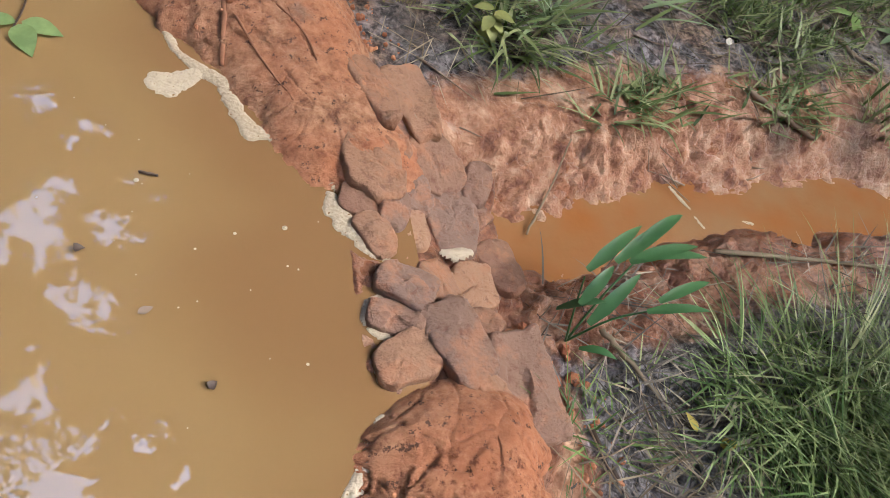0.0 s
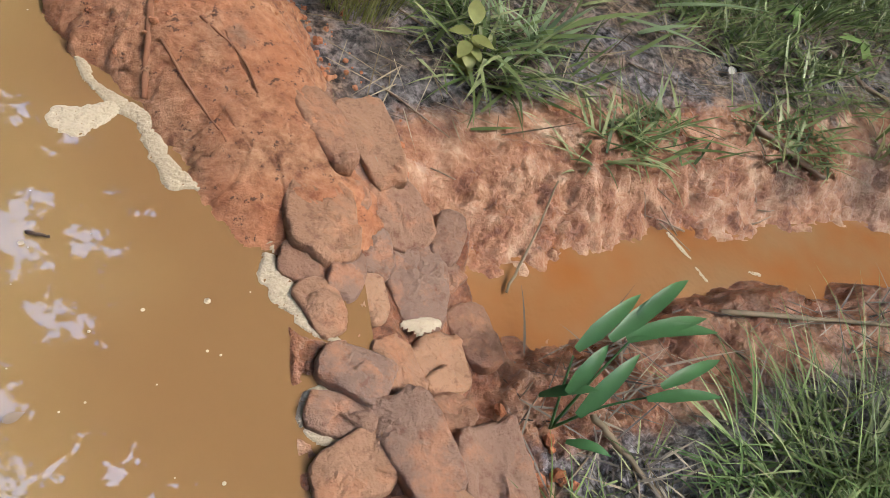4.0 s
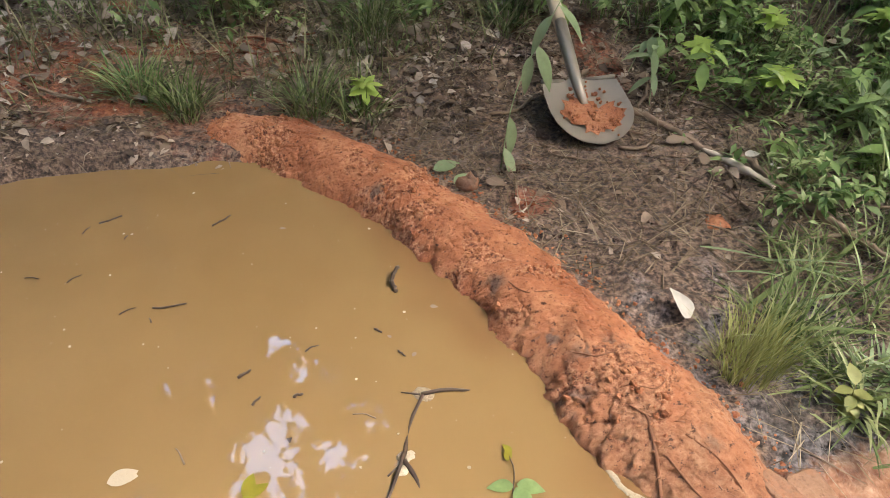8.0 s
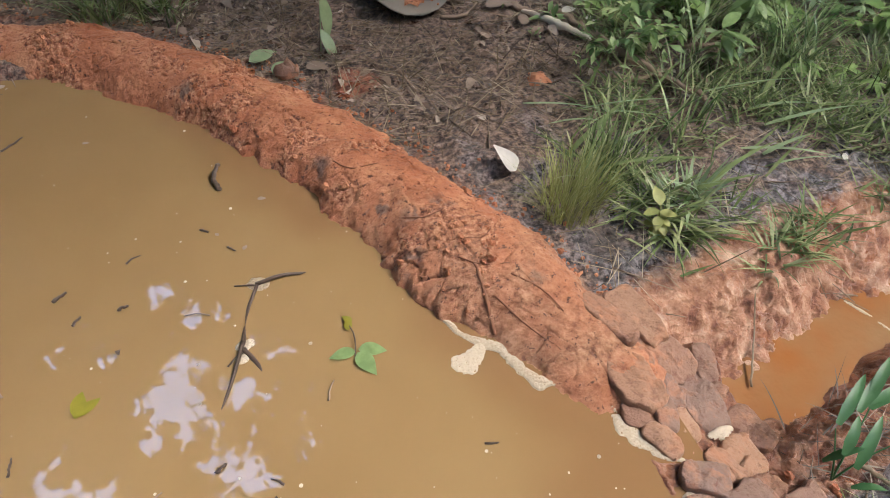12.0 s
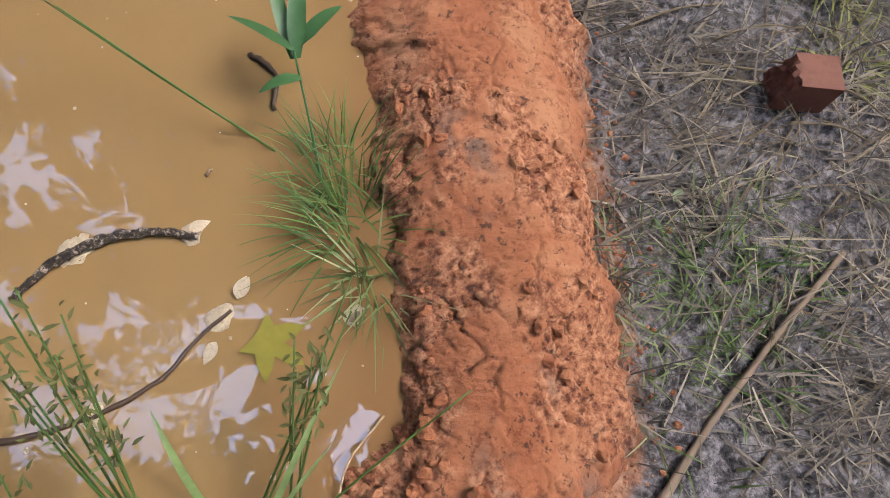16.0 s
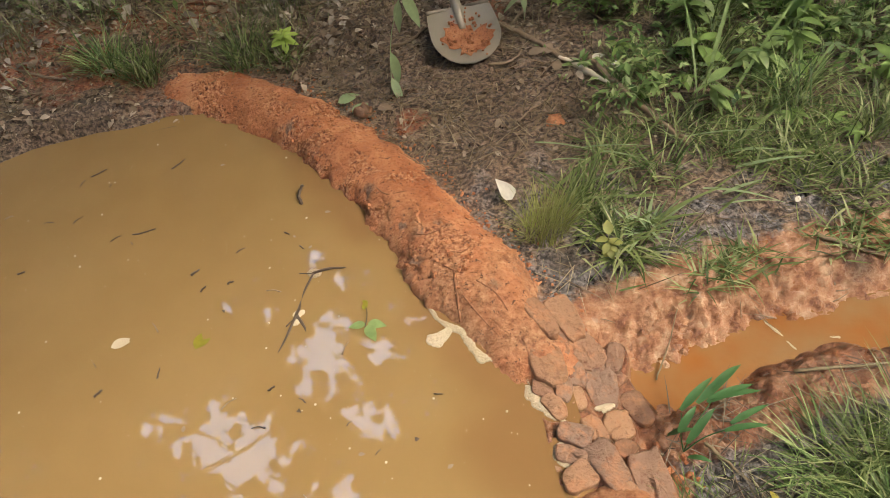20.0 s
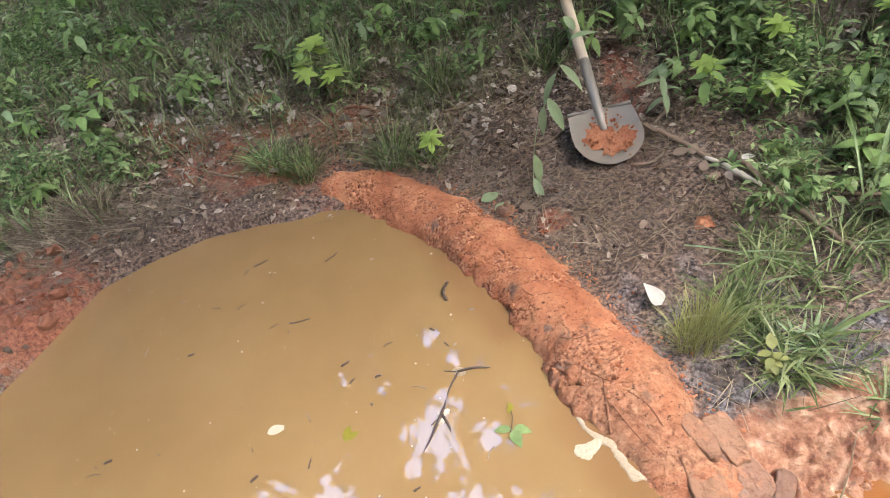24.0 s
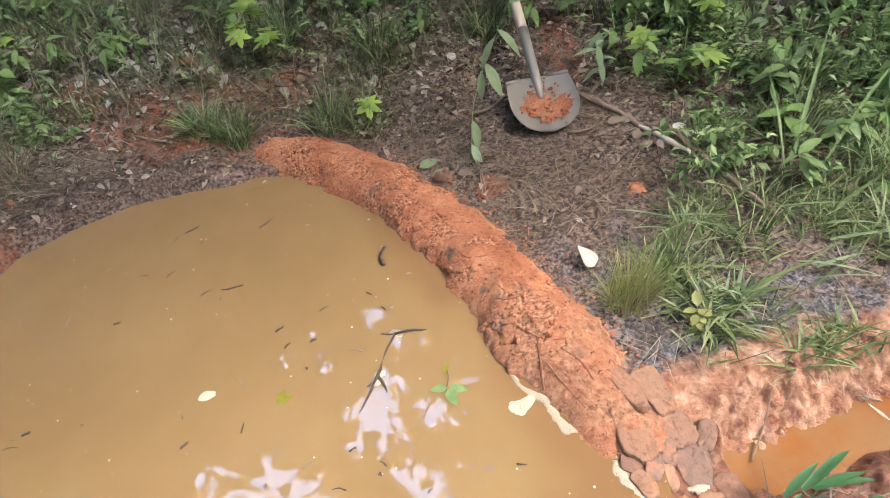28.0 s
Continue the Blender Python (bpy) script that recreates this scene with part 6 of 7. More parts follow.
for k in range(40):
    r = np.random.RandomState(640 + k)
    x, y, a, L = r.uniform(0.05, 0.75), r.uniform(1.10, 1.62), r.uniform(0, 3.14), r.uniform(0.05, 0.15)
    stick("twig", on_ground([(x, y), (x + L / 2 * math.cos(a), y + L / 2 * math.sin(a) + 0.006), (x + L * math.cos(a), y + L * math.sin(a))], 0.006), [r.uniform(0.0012, 0.0028), 0.001], WOOD if k % 3 else DARKWOOD, "thin dry twig lying on the plum-brown mud", "twig", 0.15, k, 8, "twigs on the mud")
for k, q in enumerate((((0.50, 1.30), (0.72, 1.28)), ((0.45, 1.12), (0.60, 1.13)), ((0.20, 1.43), (0.30, 1.47)), ((-0.05, 1.60), (0.06, 1.66)), ((-0.30, 1.83), (-0.18, 1.88)), ((0.30, 1.60), (0.36, 1.72)), ((-0.95, 1.66), (-1.15, 1.76)), ((0.62, 1.20), (0.80, 1.12)), ((0.92, 0.866), (1.01, 0.776)), ((0.70, 0.72), (0.82, 0.66)))):
    stick("stick", on_ground([q[0], ((q[0][0] + q[1][0]) / 2 + 0.01, (q[0][1] + q[1][1]) / 2 - 0.01), q[1]], 0.007), [0.0042, 0.003], WOOD, "dry brown stick lying on the ground", "stick", 0.15, k + 5, group="sticks on the ground")
stick("stick", on_ground([(-0.11, -0.412), (0.02, -0.370), (0.15, -0.335), (0.285, -0.308)], 0.007), [0.0040, 0.0028], WOOD, "long straight dry stick lying on muddy grass", "stick", group="sticks on the ground")
stick("stick", on_ground([(0.305, 0.285), (0.325, 0.22), (0.365, 0.14), (0.392, 0.05)], 0.005), [0.0026, 0.0016], DARKWOOD, "long thin dark root lying on grey mud", "root", 0.15, 31, 20, "sticks on the ground")
stick("reed_stalk", on_ground([(0.54, 0.472), (0.68, 0.452), (0.82, 0.44)], 0.012), [0.0030, 0.0018], STRAW, "pale dry stalk lying along the stream bank", "stalk")
stick("reed_stalk", on_ground([(0.345, 0.378), (0.362, 0.345), (0.388, 0.308)], 0.012), [0.0032, 0.0018], STRAW, "pale dry blade beside the strap-leaved shoot", "stalk")
stick("reed_stalk", on_ground([(0.26, 0.392), (0.268, 0.386), (0.282, 0.378)], 0.01), [0.004, 0.002], STRAW, "short pale stalk among the stones", "stalk")
stick("reed_stalk", on_ground([(0.325, 0.52), (0.37, 0.58), (0.40, 0.63)], 0.01), [0.0016, 0.001], STRAW, "bent dry stalk on the clay bank", "stalk")
for k in range(22):
    r = np.random.RandomState(300 + k)
    x, y, a = r.uniform(0.22, 0.50), r.uniform(-0.3, 0.25), r.uniform(-1.2, -0.1)
    L = r.uniform(0.07, 0.16)
    stick("reed_stalk", on_ground([(x, y), (x + L / 2 * math.cos(a), y + L / 2 * math.sin(a) + 0.01), (x + L * math.cos(a), y + L * math.sin(a))], 0.006), [0.0016, 0.001], STRAW, "dry straw stalk lying on grey mud", "stalk", 0.1, k, 8, "stalks on the mud")
for k in range(22):
    r = np.random.RandomState(400 + k)
    x, y, a = r.uniform(0.24, 0.70), r.uniform(0.72, 1.12), r.uniform(-0.8, 0.5)
    L = r.uniform(0.08, 0.22)
    z0 = gz(x, y)
    b = blades(np.array([[0, 0, 0.0]]), [L], [r.uniform(0.005, 0.011)], [a], [radians(r.uniform(55, 75))], [radians(r.uniform(15, 40))], 8)
    thing("fallen_grass", solid("fallen_grass", b, PALE if k % 2 else GRASS), "long pale flattened grass leaf on the mud", "grass", "fallen grass", at=(x, y, z0 + 0.004))

# branch lying in the pond, and other things afloat
br = thing("sunken_branch", None, "dark forked branch breaking the surface of the pond", "branch", at=(-0.271, 0.851, 0.0))
for pts, rr in (([(-0.002, 0.0, 0.003), (0.03, 0.002, 0.006), (0.075, 0.002, -0.004)], [0.0030, 0.0018]), ([(0, 0, 0.003), (-0.018, -0.035, -0.001), (-0.028, -0.07, -0.002), (-0.032, -0.093, 0.004)], [0.0024, 0.003]),
                ([(-0.032, -0.09, 0.004), (-0.05, -0.135, 0.002), (-0.072, -0.18, -0.002)], [0.0032, 0.0015]), ([(-0.033, -0.10, 0.003), (-0.02, -0.125, 0.0), (-0.013, -0.152, -0.004)], [0.0035, 0.0015]),
                ([(-0.004, 0.0, 0.003), (-0.03, 0.008, 0.001)], [0.0015, 0.001])):
    v, q, t = tube(curve_line(pts, 10) if len(pts) > 2 else pts, rr, 8, 0.15, 3)
    part("limb", mesh_of("limb", v, [q, t], DARKWOOD), br)
stick("driftwood", [(-0.351, 0.040, 0.003), (-0.318, 0.050, 0.006), (-0.282, 0.050, 0.006), (-0.237, 0.035, 0.006), (-0.206, 0.011, 0.003)], [0.003, 0.0042, 0.003], PEEL_M, "dark wet stick with peeling bark floating on the pond", "stick", 0.3, 4, 40, "sticks afloat")
stick("driftwood", [(-0.52, 0.10, 0.001), (-0.479, 0.038, 0.003), (-0.434, -0.025, 0.002), (-0.397, -0.056, 0.003), (-0.333, -0.075, 0.002), (-0.278, -0.077, 0.003), (-0.244, -0.064, 0.002), (-0.213, -0.059, 0.003)], [0.0021, 0.0025, 0.0014], DARKWOOD, "long thin dark twig floating on the pond", "stick", 0.3, 3, 44, "sticks afloat")
stick("root", [(-0.252, -0.249, 0.012), (-0.225, -0.236, 0.006), (-0.20, -0.212, 0.008), (-0.156, -0.196, 0.006)], [0.0011, 0.0008], PALEROOT, "thin pale root trailing along the water's edge", "root", 0.15, 12, 24)
for k, (x, y, L, a, w) in enumerate(((-0.834, 1.304, 0.040, 0.5, 0.0017), (-0.625, 1.274, 0.042, 0.8, 0.0019), (-0.532, 0.911, 0.020, 0.6, 0.0024), (-0.684, 1.067, 0.050, 0.1, 0.0018), (-0.335, 0.985, 0.016, -0.7, 0.0019), (-0.30, 0.935, 0.014, -0.9, 0.0016),
                                       (-0.45, 0.867, 0.013, 0.4, 0.0026), (-0.507, 0.860, 0.016, 0.9, 0.0020), (-1.034, 0.74, 0.016, 0.3, 0.0028), (-0.682, 0.657, 0.018, 0.7, 0.0026), (-0.931, 1.011, 0.014, 0.2, 0.0024), (-0.566, 0.671, 0.022, 1.5, 0.0015), (-0.065, 0.534, 0.016, -0.3, 0.0014), (-0.355, 0.601, 0.013, 0.5, 0.0022))):
    stick("twig", [(x, y, 0.0015), (x + L / 2 * math.cos(a), y + L / 2 * math.sin(a) - L * 0.08, 0.003), (x + L * math.cos(a), y + L * math.sin(a), 0.0015)], [w, w * 0.7], DARKWOOD, "short dark twig drifting on the muddy pond", "twig", 0.35, 60 + k, 9, "drifting twigs")
stick("driftwood", [(-0.298, 1.062, 0.004), (-0.302, 1.085, 0.010), (-0.290, 1.105, 0.018)], [0.004, 0.003], DARKWOOD, "short dark stub sticking out of the water", "stick", group="sticks afloat")
stick("driftwood", [(-0.085, 0.15, 0.002), (-0.075, 0.12, 0.003), (-0.095, 0.085, 0.002)], [0.003, 0.002], DARKWOOD, "small dark twig in the shallows", "stick", group="sticks afloat")
stick("driftwood", [(-0.53, 0.30, 0.003), (-0.56, 0.24, 0.006), (-0.575, 0.20, 0.003)], [0.006, 0.005], PEEL_M, "stick with pale peeling bark afloat", "stick", 0.25, 6, 20, "sticks afloat")
for k in range(46):
    r = np.random.RandomState(500 + k)
    x, y, a, L = r.uniform(-1.15, 0.0), r.uniform(0.05, 1.4), r.uniform(0, 3.1), r.uniform(0.006, 0.035)
    if not inside(np.array([x]), np.array([y]), [(-1.1, 1.2), (-0.7, 1.4), (-0.35, 1.1), (-0.2, 0.8), (-0.1, 0.55), (0.0, 0.3), (-0.15, 0.0), (-0.6, 0.0), (-1.1, 0.4)])[0]:
        continue
    stick("twig", [(x, y, 0.0015), (x + L / 2 * math.cos(a), y + L / 2 * math.sin(a) + L * 0.1, 0.0025), (x + L * math.cos(a), y + L * math.sin(a), 0.0015)], [r.uniform(0.0007, 0.0016), 0.0007], DARKWOOD if k % 3 else WOOD, "tiny dark twig floating on the muddy water", "twig", 0.2, k, 6, "twigs afloat")


def flat_leaf(name, x, y, z, size, mat, label, shape, turn, tilt=(0, 0), group=""):
    me = solid(name, (shape[0] * size, shape[1], shape[2]), mat)
    ob = thing(name, me, label, "leaf", group)
    ob.matrix_world = pose(x, y, z, tilt[0], tilt[1], turn)
    return ob


round_leaf = leaf_shape(1.0, 0.55, 9, 0.16, 0.35, 0.75)
flat_leaf("white_leaf", 0.160, 0.948, gz(0.160, 0.948) + 0.008, 0.056, WHITE_LEAF, "bleached white leaf lying on dark mud", leaf_shape(1.0, 0.75, 9, 0.2, 0.2, 0.55), 125, (10, -40))
for x, y, s, tn, mat in ((-0.172, 0.700, 0.034, 175, LUSH), (-0.170, 0.698, 0.040, -70, LUSH), (-0.168, 0.702, 0.036, -20, LUSH), (-0.174, 0.735, 0.020, 70, SUNK), (-0.166, 0.745, 0.018, 120, SUNK)):
    flat_leaf("floating_leaf", x, y, 0.004, s, mat, "green leaf of a sunken sprig on the water", round_leaf, tn, (4, -4), "floating leaves")
stick("sprig_stem", [(-0.175, 0.69, 0.002), (-0.168, 0.72, 0.006), (-0.172, 0.755, 0.002)], [0.001, 0.0008], DARKWOOD, "thin stem of a leafy sprig in the water", "stem", 0.1, 3, 8)
flat_leaf("floating_leaf", -0.670, 0.760, 0.004, 0.042, FOAM, "pale cream leaf floating on the pond", round_leaf, 20, (3, 0), "floating leaves")
for x, y, s, tn in ((-0.245, 1.02, 0.014, 0), (-0.28, 0.92, 0.012, 60), (-0.31, 0.96, 0.010, 120), (-0.5, 1.25, 0.012, 10), (-0.205, -0.053, 0.023, 40), (-0.235, -0.075, 0.020, 210), (-0.14, -0.118, 0.016, 0), (-0.21, 0.02, 0.019, 0), (-0.35, 0.33, 0.018, 80), (-0.06, 0.40, 0.012, 30), (-0.5, 0.55, 0.014, 100), (-0.2, 0.45, 0.012, 0)):
    flat_leaf("floating_leaf", x, y, 0.0035, s, FOAM if s > 0.016 else LITTER, "small pale leaf scrap floating on the pond", round_leaf, tn, (2, 2), "floating scraps")
flat_leaf("floating_leaf", -0.205, -0.090, 0.0025, 1.0, SUNK, "lobed yellow-green leaf lying in the water", maple_shape(0.056), -65, (1, 1), "floating leaves")
flat_leaf("floating_leaf", -0.50, 0.72, 0.002, 0.055, SUNK, "dull yellow-green leaf just under the water", round_leaf, 60, (2, 2), "floating leaves")
for x, y in ((-0.012, 0.338), (-0.106, 0.456), (-0.45, 0.80), (-0.30, 0.55)):
    flat_leaf("dead_leaf_scrap", x, y, 0.004, 0.0085, DARKWOOD, "small black scrap of dead leaf afloat", leaf_shape(1.0, 0.9, 5, 0.6, 1.3, 0.55), 40 + 300 * x, (10, -20), "dead leaf scraps")
for x, y, s, tn, m_ in ((-0.165, 1.345, 0.05, 30, PALE), (-0.20, 1.40, 0.06, 15, PALE), (-0.10, 1.35, 0.045, -30, LITTER), (0.36, 1.36, 0.045, 60, LITTER), (0.31, 1.44, 0.05, 10, LITTER), (0.46, 1.38, 0.035, 0, WHITE_LEAF), (0.27, 1.33, 0.03, 100, LITTER), (0.185, -0.178, 0.018, 20, PALE), (0.121, -0.097, 0.02, 80, PALE), (-1.17, 2.06, 0.04, 40, WHITE_LEAF), (-1.14, 2.03, 0.035, 120, WHITE_LEAF), (-1.20, 2.02, 0.03, 220, WHITE_LEAF), (-1.47, 2.36, 0.06, 100, LITTER), (-1.44, 2.34, 0.05, 60, WHITE_LEAF), (0.50, 1.345, 0.016, 0, WHITE_LEAF), (0.515, 1.35, 0.014, 90, WHITE_LEAF), (0.52, 1.335, 0.015, 200, WHITE_LEAF), (0.367, 1.326, 0.04, 30, LITTER), (0.355, 1.434, 0.05, 60, LITTER), (-0.56, 1.88, 0.06, 80, LITTER), (-0.95, 2.02, 0.05, 10, LITTER), (-1.2, 1.75, 0.05, 140, LITTER), (-1.05, 1.72, 0.04, 70, LITTER), (0.43, 0.255, 0.022, 0, YELLOW), (0.412, 0.27, 0.02, 100, YELLOW), (0.70, 0.80, 0.02, 40, WHITE_LEAF)):
    flat_leaf("fallen_leaf", x, y, gz(x, y) + 0.010, s, m_, "single fallen leaf lying on the ground", round_leaf, tn, (12, -10), "fallen leaves")
stick("rock_chip", on_ground([(-0.155, 1.335), (-0.14, 1.34), (-0.115, 1.345)], 0.012), [0.012, 0.020, 0.010], STONE, "pale flat stone beside the clay dam", "stone", 0.2, 5, 8)


# clods on the west bank
REDSOIL = plain("red_soil", (0.07, 0.026, 0.017), (0.27, 0.112, 0.064), 90, 0.85, 0.6, 0.004)
REDCLODS = []
for me in CLODS:
    me = me.copy()
    me.materials[0] = REDSOIL
    REDCLODS.append(me)
r = np.random.RandomState(77)
for k in range(210):
    x, y = r.uniform(-1.80, -1.22), r.uniform(0.90, 1.46)
    if inside(np.array([x]), np.array([y]), SHORE)[0]:
        continue
    kk = 0.004 + 0.024 * r.uniform(0, 1) ** 2
    ob = thing("clay_clod", REDCLODS[r.randint(0, 5)], "rounded reddish clay clod on the west bank", "clay clod", "clods on the west bank")
    ob.matrix_world = pose(x, y, gz(x, y) + 0.25 * kk, *r.uniform(0, 360, 3)) @ Matrix.Diagonal((kk, kk * 0.8, kk * 0.65, 1))
for k in range(12):
    x, y = r.uniform(0.265, 0.32), r.uniform(0.33, 0.41)
    kk = r.uniform(0.003, 0.009)
    ob = thing("clay_clod", CLODS[r.randint(0, 5)], "small wet clay clod beside the spillway slab", "clay clod", "clods beside the spillway")
    ob.matrix_world = pose(x, y, gz(x, y) + 0.25 * kk, *r.uniform(0, 360, 3)) @ Matrix.Diagonal((kk, kk * 0.8, kk * 0.65, 1))


# a trodden lump of clay on the mud
def smear(x, y, rx, ry, height, label, mat=None):
    u, w = np.meshgrid(np.linspace(0, 1, 16), np.linspace(0, 2 * np.pi, 48), indexing="ij")
    k = u * (1 + 0.7 * fbm(np.cos(w) + x * 9, np.sin(w) + y * 9, 0.5, 3, 17))
    px_, py_ = x + rx * k * np.cos(w), y + ry * k * np.sin(w)
    g = np.array([gz(a, b) for a, b in zip(px_.ravel(), py_.ravel())]).reshape(px_.shape)
    z = g + height * (1 - u ** 3) * (0.6 + 1.2 * np.abs(fbm(px_, py_, 0.02, 3, 19))) - 0.003 * u ** 4
    thing("clay_lump", mesh_of("clay_lump", np.stack([px_ - x, py_ - y, z], -1).reshape(-1, 3), grid_faces(16, 48), mat or CLAY), label, "clay lump", "clay lumps", at=(x, y, 0))


smear(0.316, 1.185, 0.030, 0.026, 0.008, "bright orange clay lump trodden into dark mud")
smear(-0.93, 2.02, 0.035, 0.028, 0.02, "reddish clay lump on the slope", REDSOIL)
smear(-1.52, 1.30, 0.05, 0.04, 0.012, "reddish clay lump on the west bank", REDSOIL)
smear(-1.62, 1.20, 0.06, 0.05, 0.014, "reddish clay lump on the west bank", REDSOIL)


# ---- foam along the shore ----
def foam(chain, label, level=0.0):
    """Scum: discs joined along a line, thin, with an uneven outline and a domed edge."""
    c = np.array(chain, float)
    lo, hi = c[:, :2].min(0) - 0.03, c[:, :2].max(0) + 0.03
    U, V = np.meshgrid(np.arange(lo[0], hi[0], 0.0018), np.arange(lo[1], hi[1], 0.0018), indexing="ij")
    f = np.full(U.shape, -1.0)
    for (ax, ay, ar), (bx, by, b_r) in zip(c[:-1], c[1:]):
        n2 = max((bx - ax) ** 2 + (by - ay) ** 2, 1e-9)
        k = np.clip(((U - ax) * (bx - ax) + (V - ay) * (by - ay)) / n2, 0, 1)
        rr = 1.3 * (ar + (b_r - ar) * k)
        f = np.maximum(f, 1 - np.hypot(U - ax - k * (bx - ax), V - ay - k * (by - ay)) / rr)
    f = f - 0.05 + 0.55 * fbm(U, V, 0.02, 3, 7) + 0.25 * fbm(U, V, 0.006, 2, 8)
    d1, _ = cells(U, V, 0.009, 3)
    z = np.where(f > 0, 0.0008 + 0.0016 * np.sqrt(np.clip(f, 0, 1)), 0.0008 + 0.012 * f) - 0.0025 * step(0.22, 0.05, d1) + 0.0007 * fbm(U, V, 0.004, 2, 4)
    q = grid_faces(*U.shape)
    q = q[(f.ravel()[q] > -0.3).all(1)]
    used = np.unique(q)
    back = np.zeros(U.size, int)
    back[used] = np.arange(len(used))
    v = np.stack([U, V, z], -1).reshape(-1, 3)[used]
    thing("foam", mesh_of("foam", v, back[q], FOAM), label, "foam", "foam patches", at=(0, 0, level))


foam([(-0.052, 0.720, 0.003), (-0.039, 0.685, 0.004), (-0.018, 0.664, 0.006), (0.004, 0.645, 0.006), (0.016, 0.608, 0.006), (0.029, 0.584, 0.007), (0.056, 0.577, 0.005), (0.078, 0.558, 0.004), (0.092, 0.540, 0.004), (0.097, 0.520, 0.003)], "thin cream foam line along the clay dam")
foam([(-0.020, 0.658, 0.005), (-0.032, 0.646, 0.009), (-0.043, 0.638, 0.012), (-0.055, 0.643, 0.009)], "cream foam blob spreading from the dam's foot")
foam([(0.094, 0.512, 0.005), (0.095, 0.500, 0.009), (0.101, 0.482, 0.009), (0.115, 0.465, 0.008), (0.125, 0.450, 0.005), (0.138, 0.441, 0.003)], "bubbly cream foam against the spillway stones")
foam([(0.118, 0.482, 0.004), (0.129, 0.488, 0.006), (0.138, 0.486, 0.004)], "small cream foam patch between stones")
foam([(0.128, 0.408, 0.003), (0.113, 0.400, 0.005), (0.110, 0.387, 0.005), (0.118, 0.375, 0.005), (0.137, 0.369, 0.005), (0.155, 0.377, 0.003)], "ring of cream foam round a stone")
foam([(0.112, 0.348, 0.004), (0.116, 0.335, 0.005)], "small cream foam patch by the dam")
foam([(0.108, 0.303, 0.004), (0.095, 0.276, 0.005), (0.076, 0.244, 0.006), (0.056, 0.226, 0.010), (0.045, 0.200, 0.009), (0.030, 0.158, 0.004)], "long cream foam strip along the south dam")
# three foam patches that stand for the white sparkle of the running water
foam([(0.560, 0.596, 0.002), (0.568, 0.576, 0.0032), (0.576, 0.560, 0.002)], "broken white foam standing for sparkle across the stream", -0.081)
foam([(0.578, 0.547, 0.0022), (0.584, 0.530, 0.0026)], "white foam standing for a sparkling riffle in the stream", -0.081)
foam([(0.655, 0.540, 0.002), (0.668, 0.537, 0.0024)], "small white foam fleck standing for sparkle on the stream", -0.081)
foam([(0.196, 0.462, 0.003), (0.210, 0.461, 0.005), (0.224, 0.462, 0.003)], "white foam at the lip of the spillway", -0.020)
for x, y, r_ in ((-0.272, 0.853, 0.010), (-0.303, 0.757, 0.008), (-0.307, 0.740, 0.006), (-0.295, 0.052, 0.010), (-0.21, 0.018, 0.008), (-0.137, -0.116, 0.006), (-0.225, -0.058, 0.008), (-0.34, -0.075, 0.007)):
    foam([(x, y, r_), (x + 0.006, y + 0.002, r_ * 0.8)], "small white scum patch caught on a floating twig")

# pale flecks on the water, standing for scum and glints of reflected sky
r = np.random.RandomState(61)
fl = []
for _ in range(380):
    x, y = r.uniform(-1.3, 0.1), r.uniform(-0.2, 1.4)
    fl.append((x, y, 0.0012, r.uniform(0, 6.28), 0.0, 0.0, 0.0006 + 0.0024 * r.uniform(0, 1) ** 3))
fl = np.array(fl)
fl = fl[inside(fl[:, 0], fl[:, 1], SHORE)]
disc = (np.array([(0, 0, 0.35)] + [(math.cos(k) * (1 + 0.4 * math.sin(3 * k)), math.sin(k), 0) for k in np.linspace(0, 6.28, 7)[:-1]]), np.zeros((0, 4), int), np.array([(0, k, k % 6 + 1) for k in range(1, 7)]))
thing("scum_flecks", solid("scum_flecks", many(disc, poses(fl[:, :3], *fl[:, 3:6].T, fl[:, 6])), FOAM), "tiny pale flecks standing for scum and sky glints on the pond", "scum", kind="stuff")


# ---- unseen trees round the clearing, for light and reflections ----
POND_MID = np.array([-0.35, 0.6])
# sky gaps the pond mirrors; the last five are unseen, added for light
GAPS = [(-2.45, 5.8, 0.62), (-2.6, 5.3, 0.35), (-4.3, 4.6, 0.85), (-4.6, 3.4, 0.9), (-3.4, 4.3, 0.85), (-1.65, 4.6, 0.35), (-2.2, 6.7, 0.35), (-1.7, 7.5, 0.6), (-2.3, 8.2, 0.5), (-3.4, 2.9, 0.4),
        (-2.0, 6.5, 0.3), (-1.4, 4.5, 0.28), (-2.0, 3.4, 0.35), (-1.2, 2.9, 0.25), (-1.3, 5.8, 0.28), (-5.2, 5.3, 0.5), (-2.7, 4.4, 0.35),
        (5.7, -2.0, 3.8), (1.2, -3.2, 2.9), (1.0, -5.5, 2.6), (-7.0, -1.5, 2.8), (-9.5, 1.0, 2.4)]


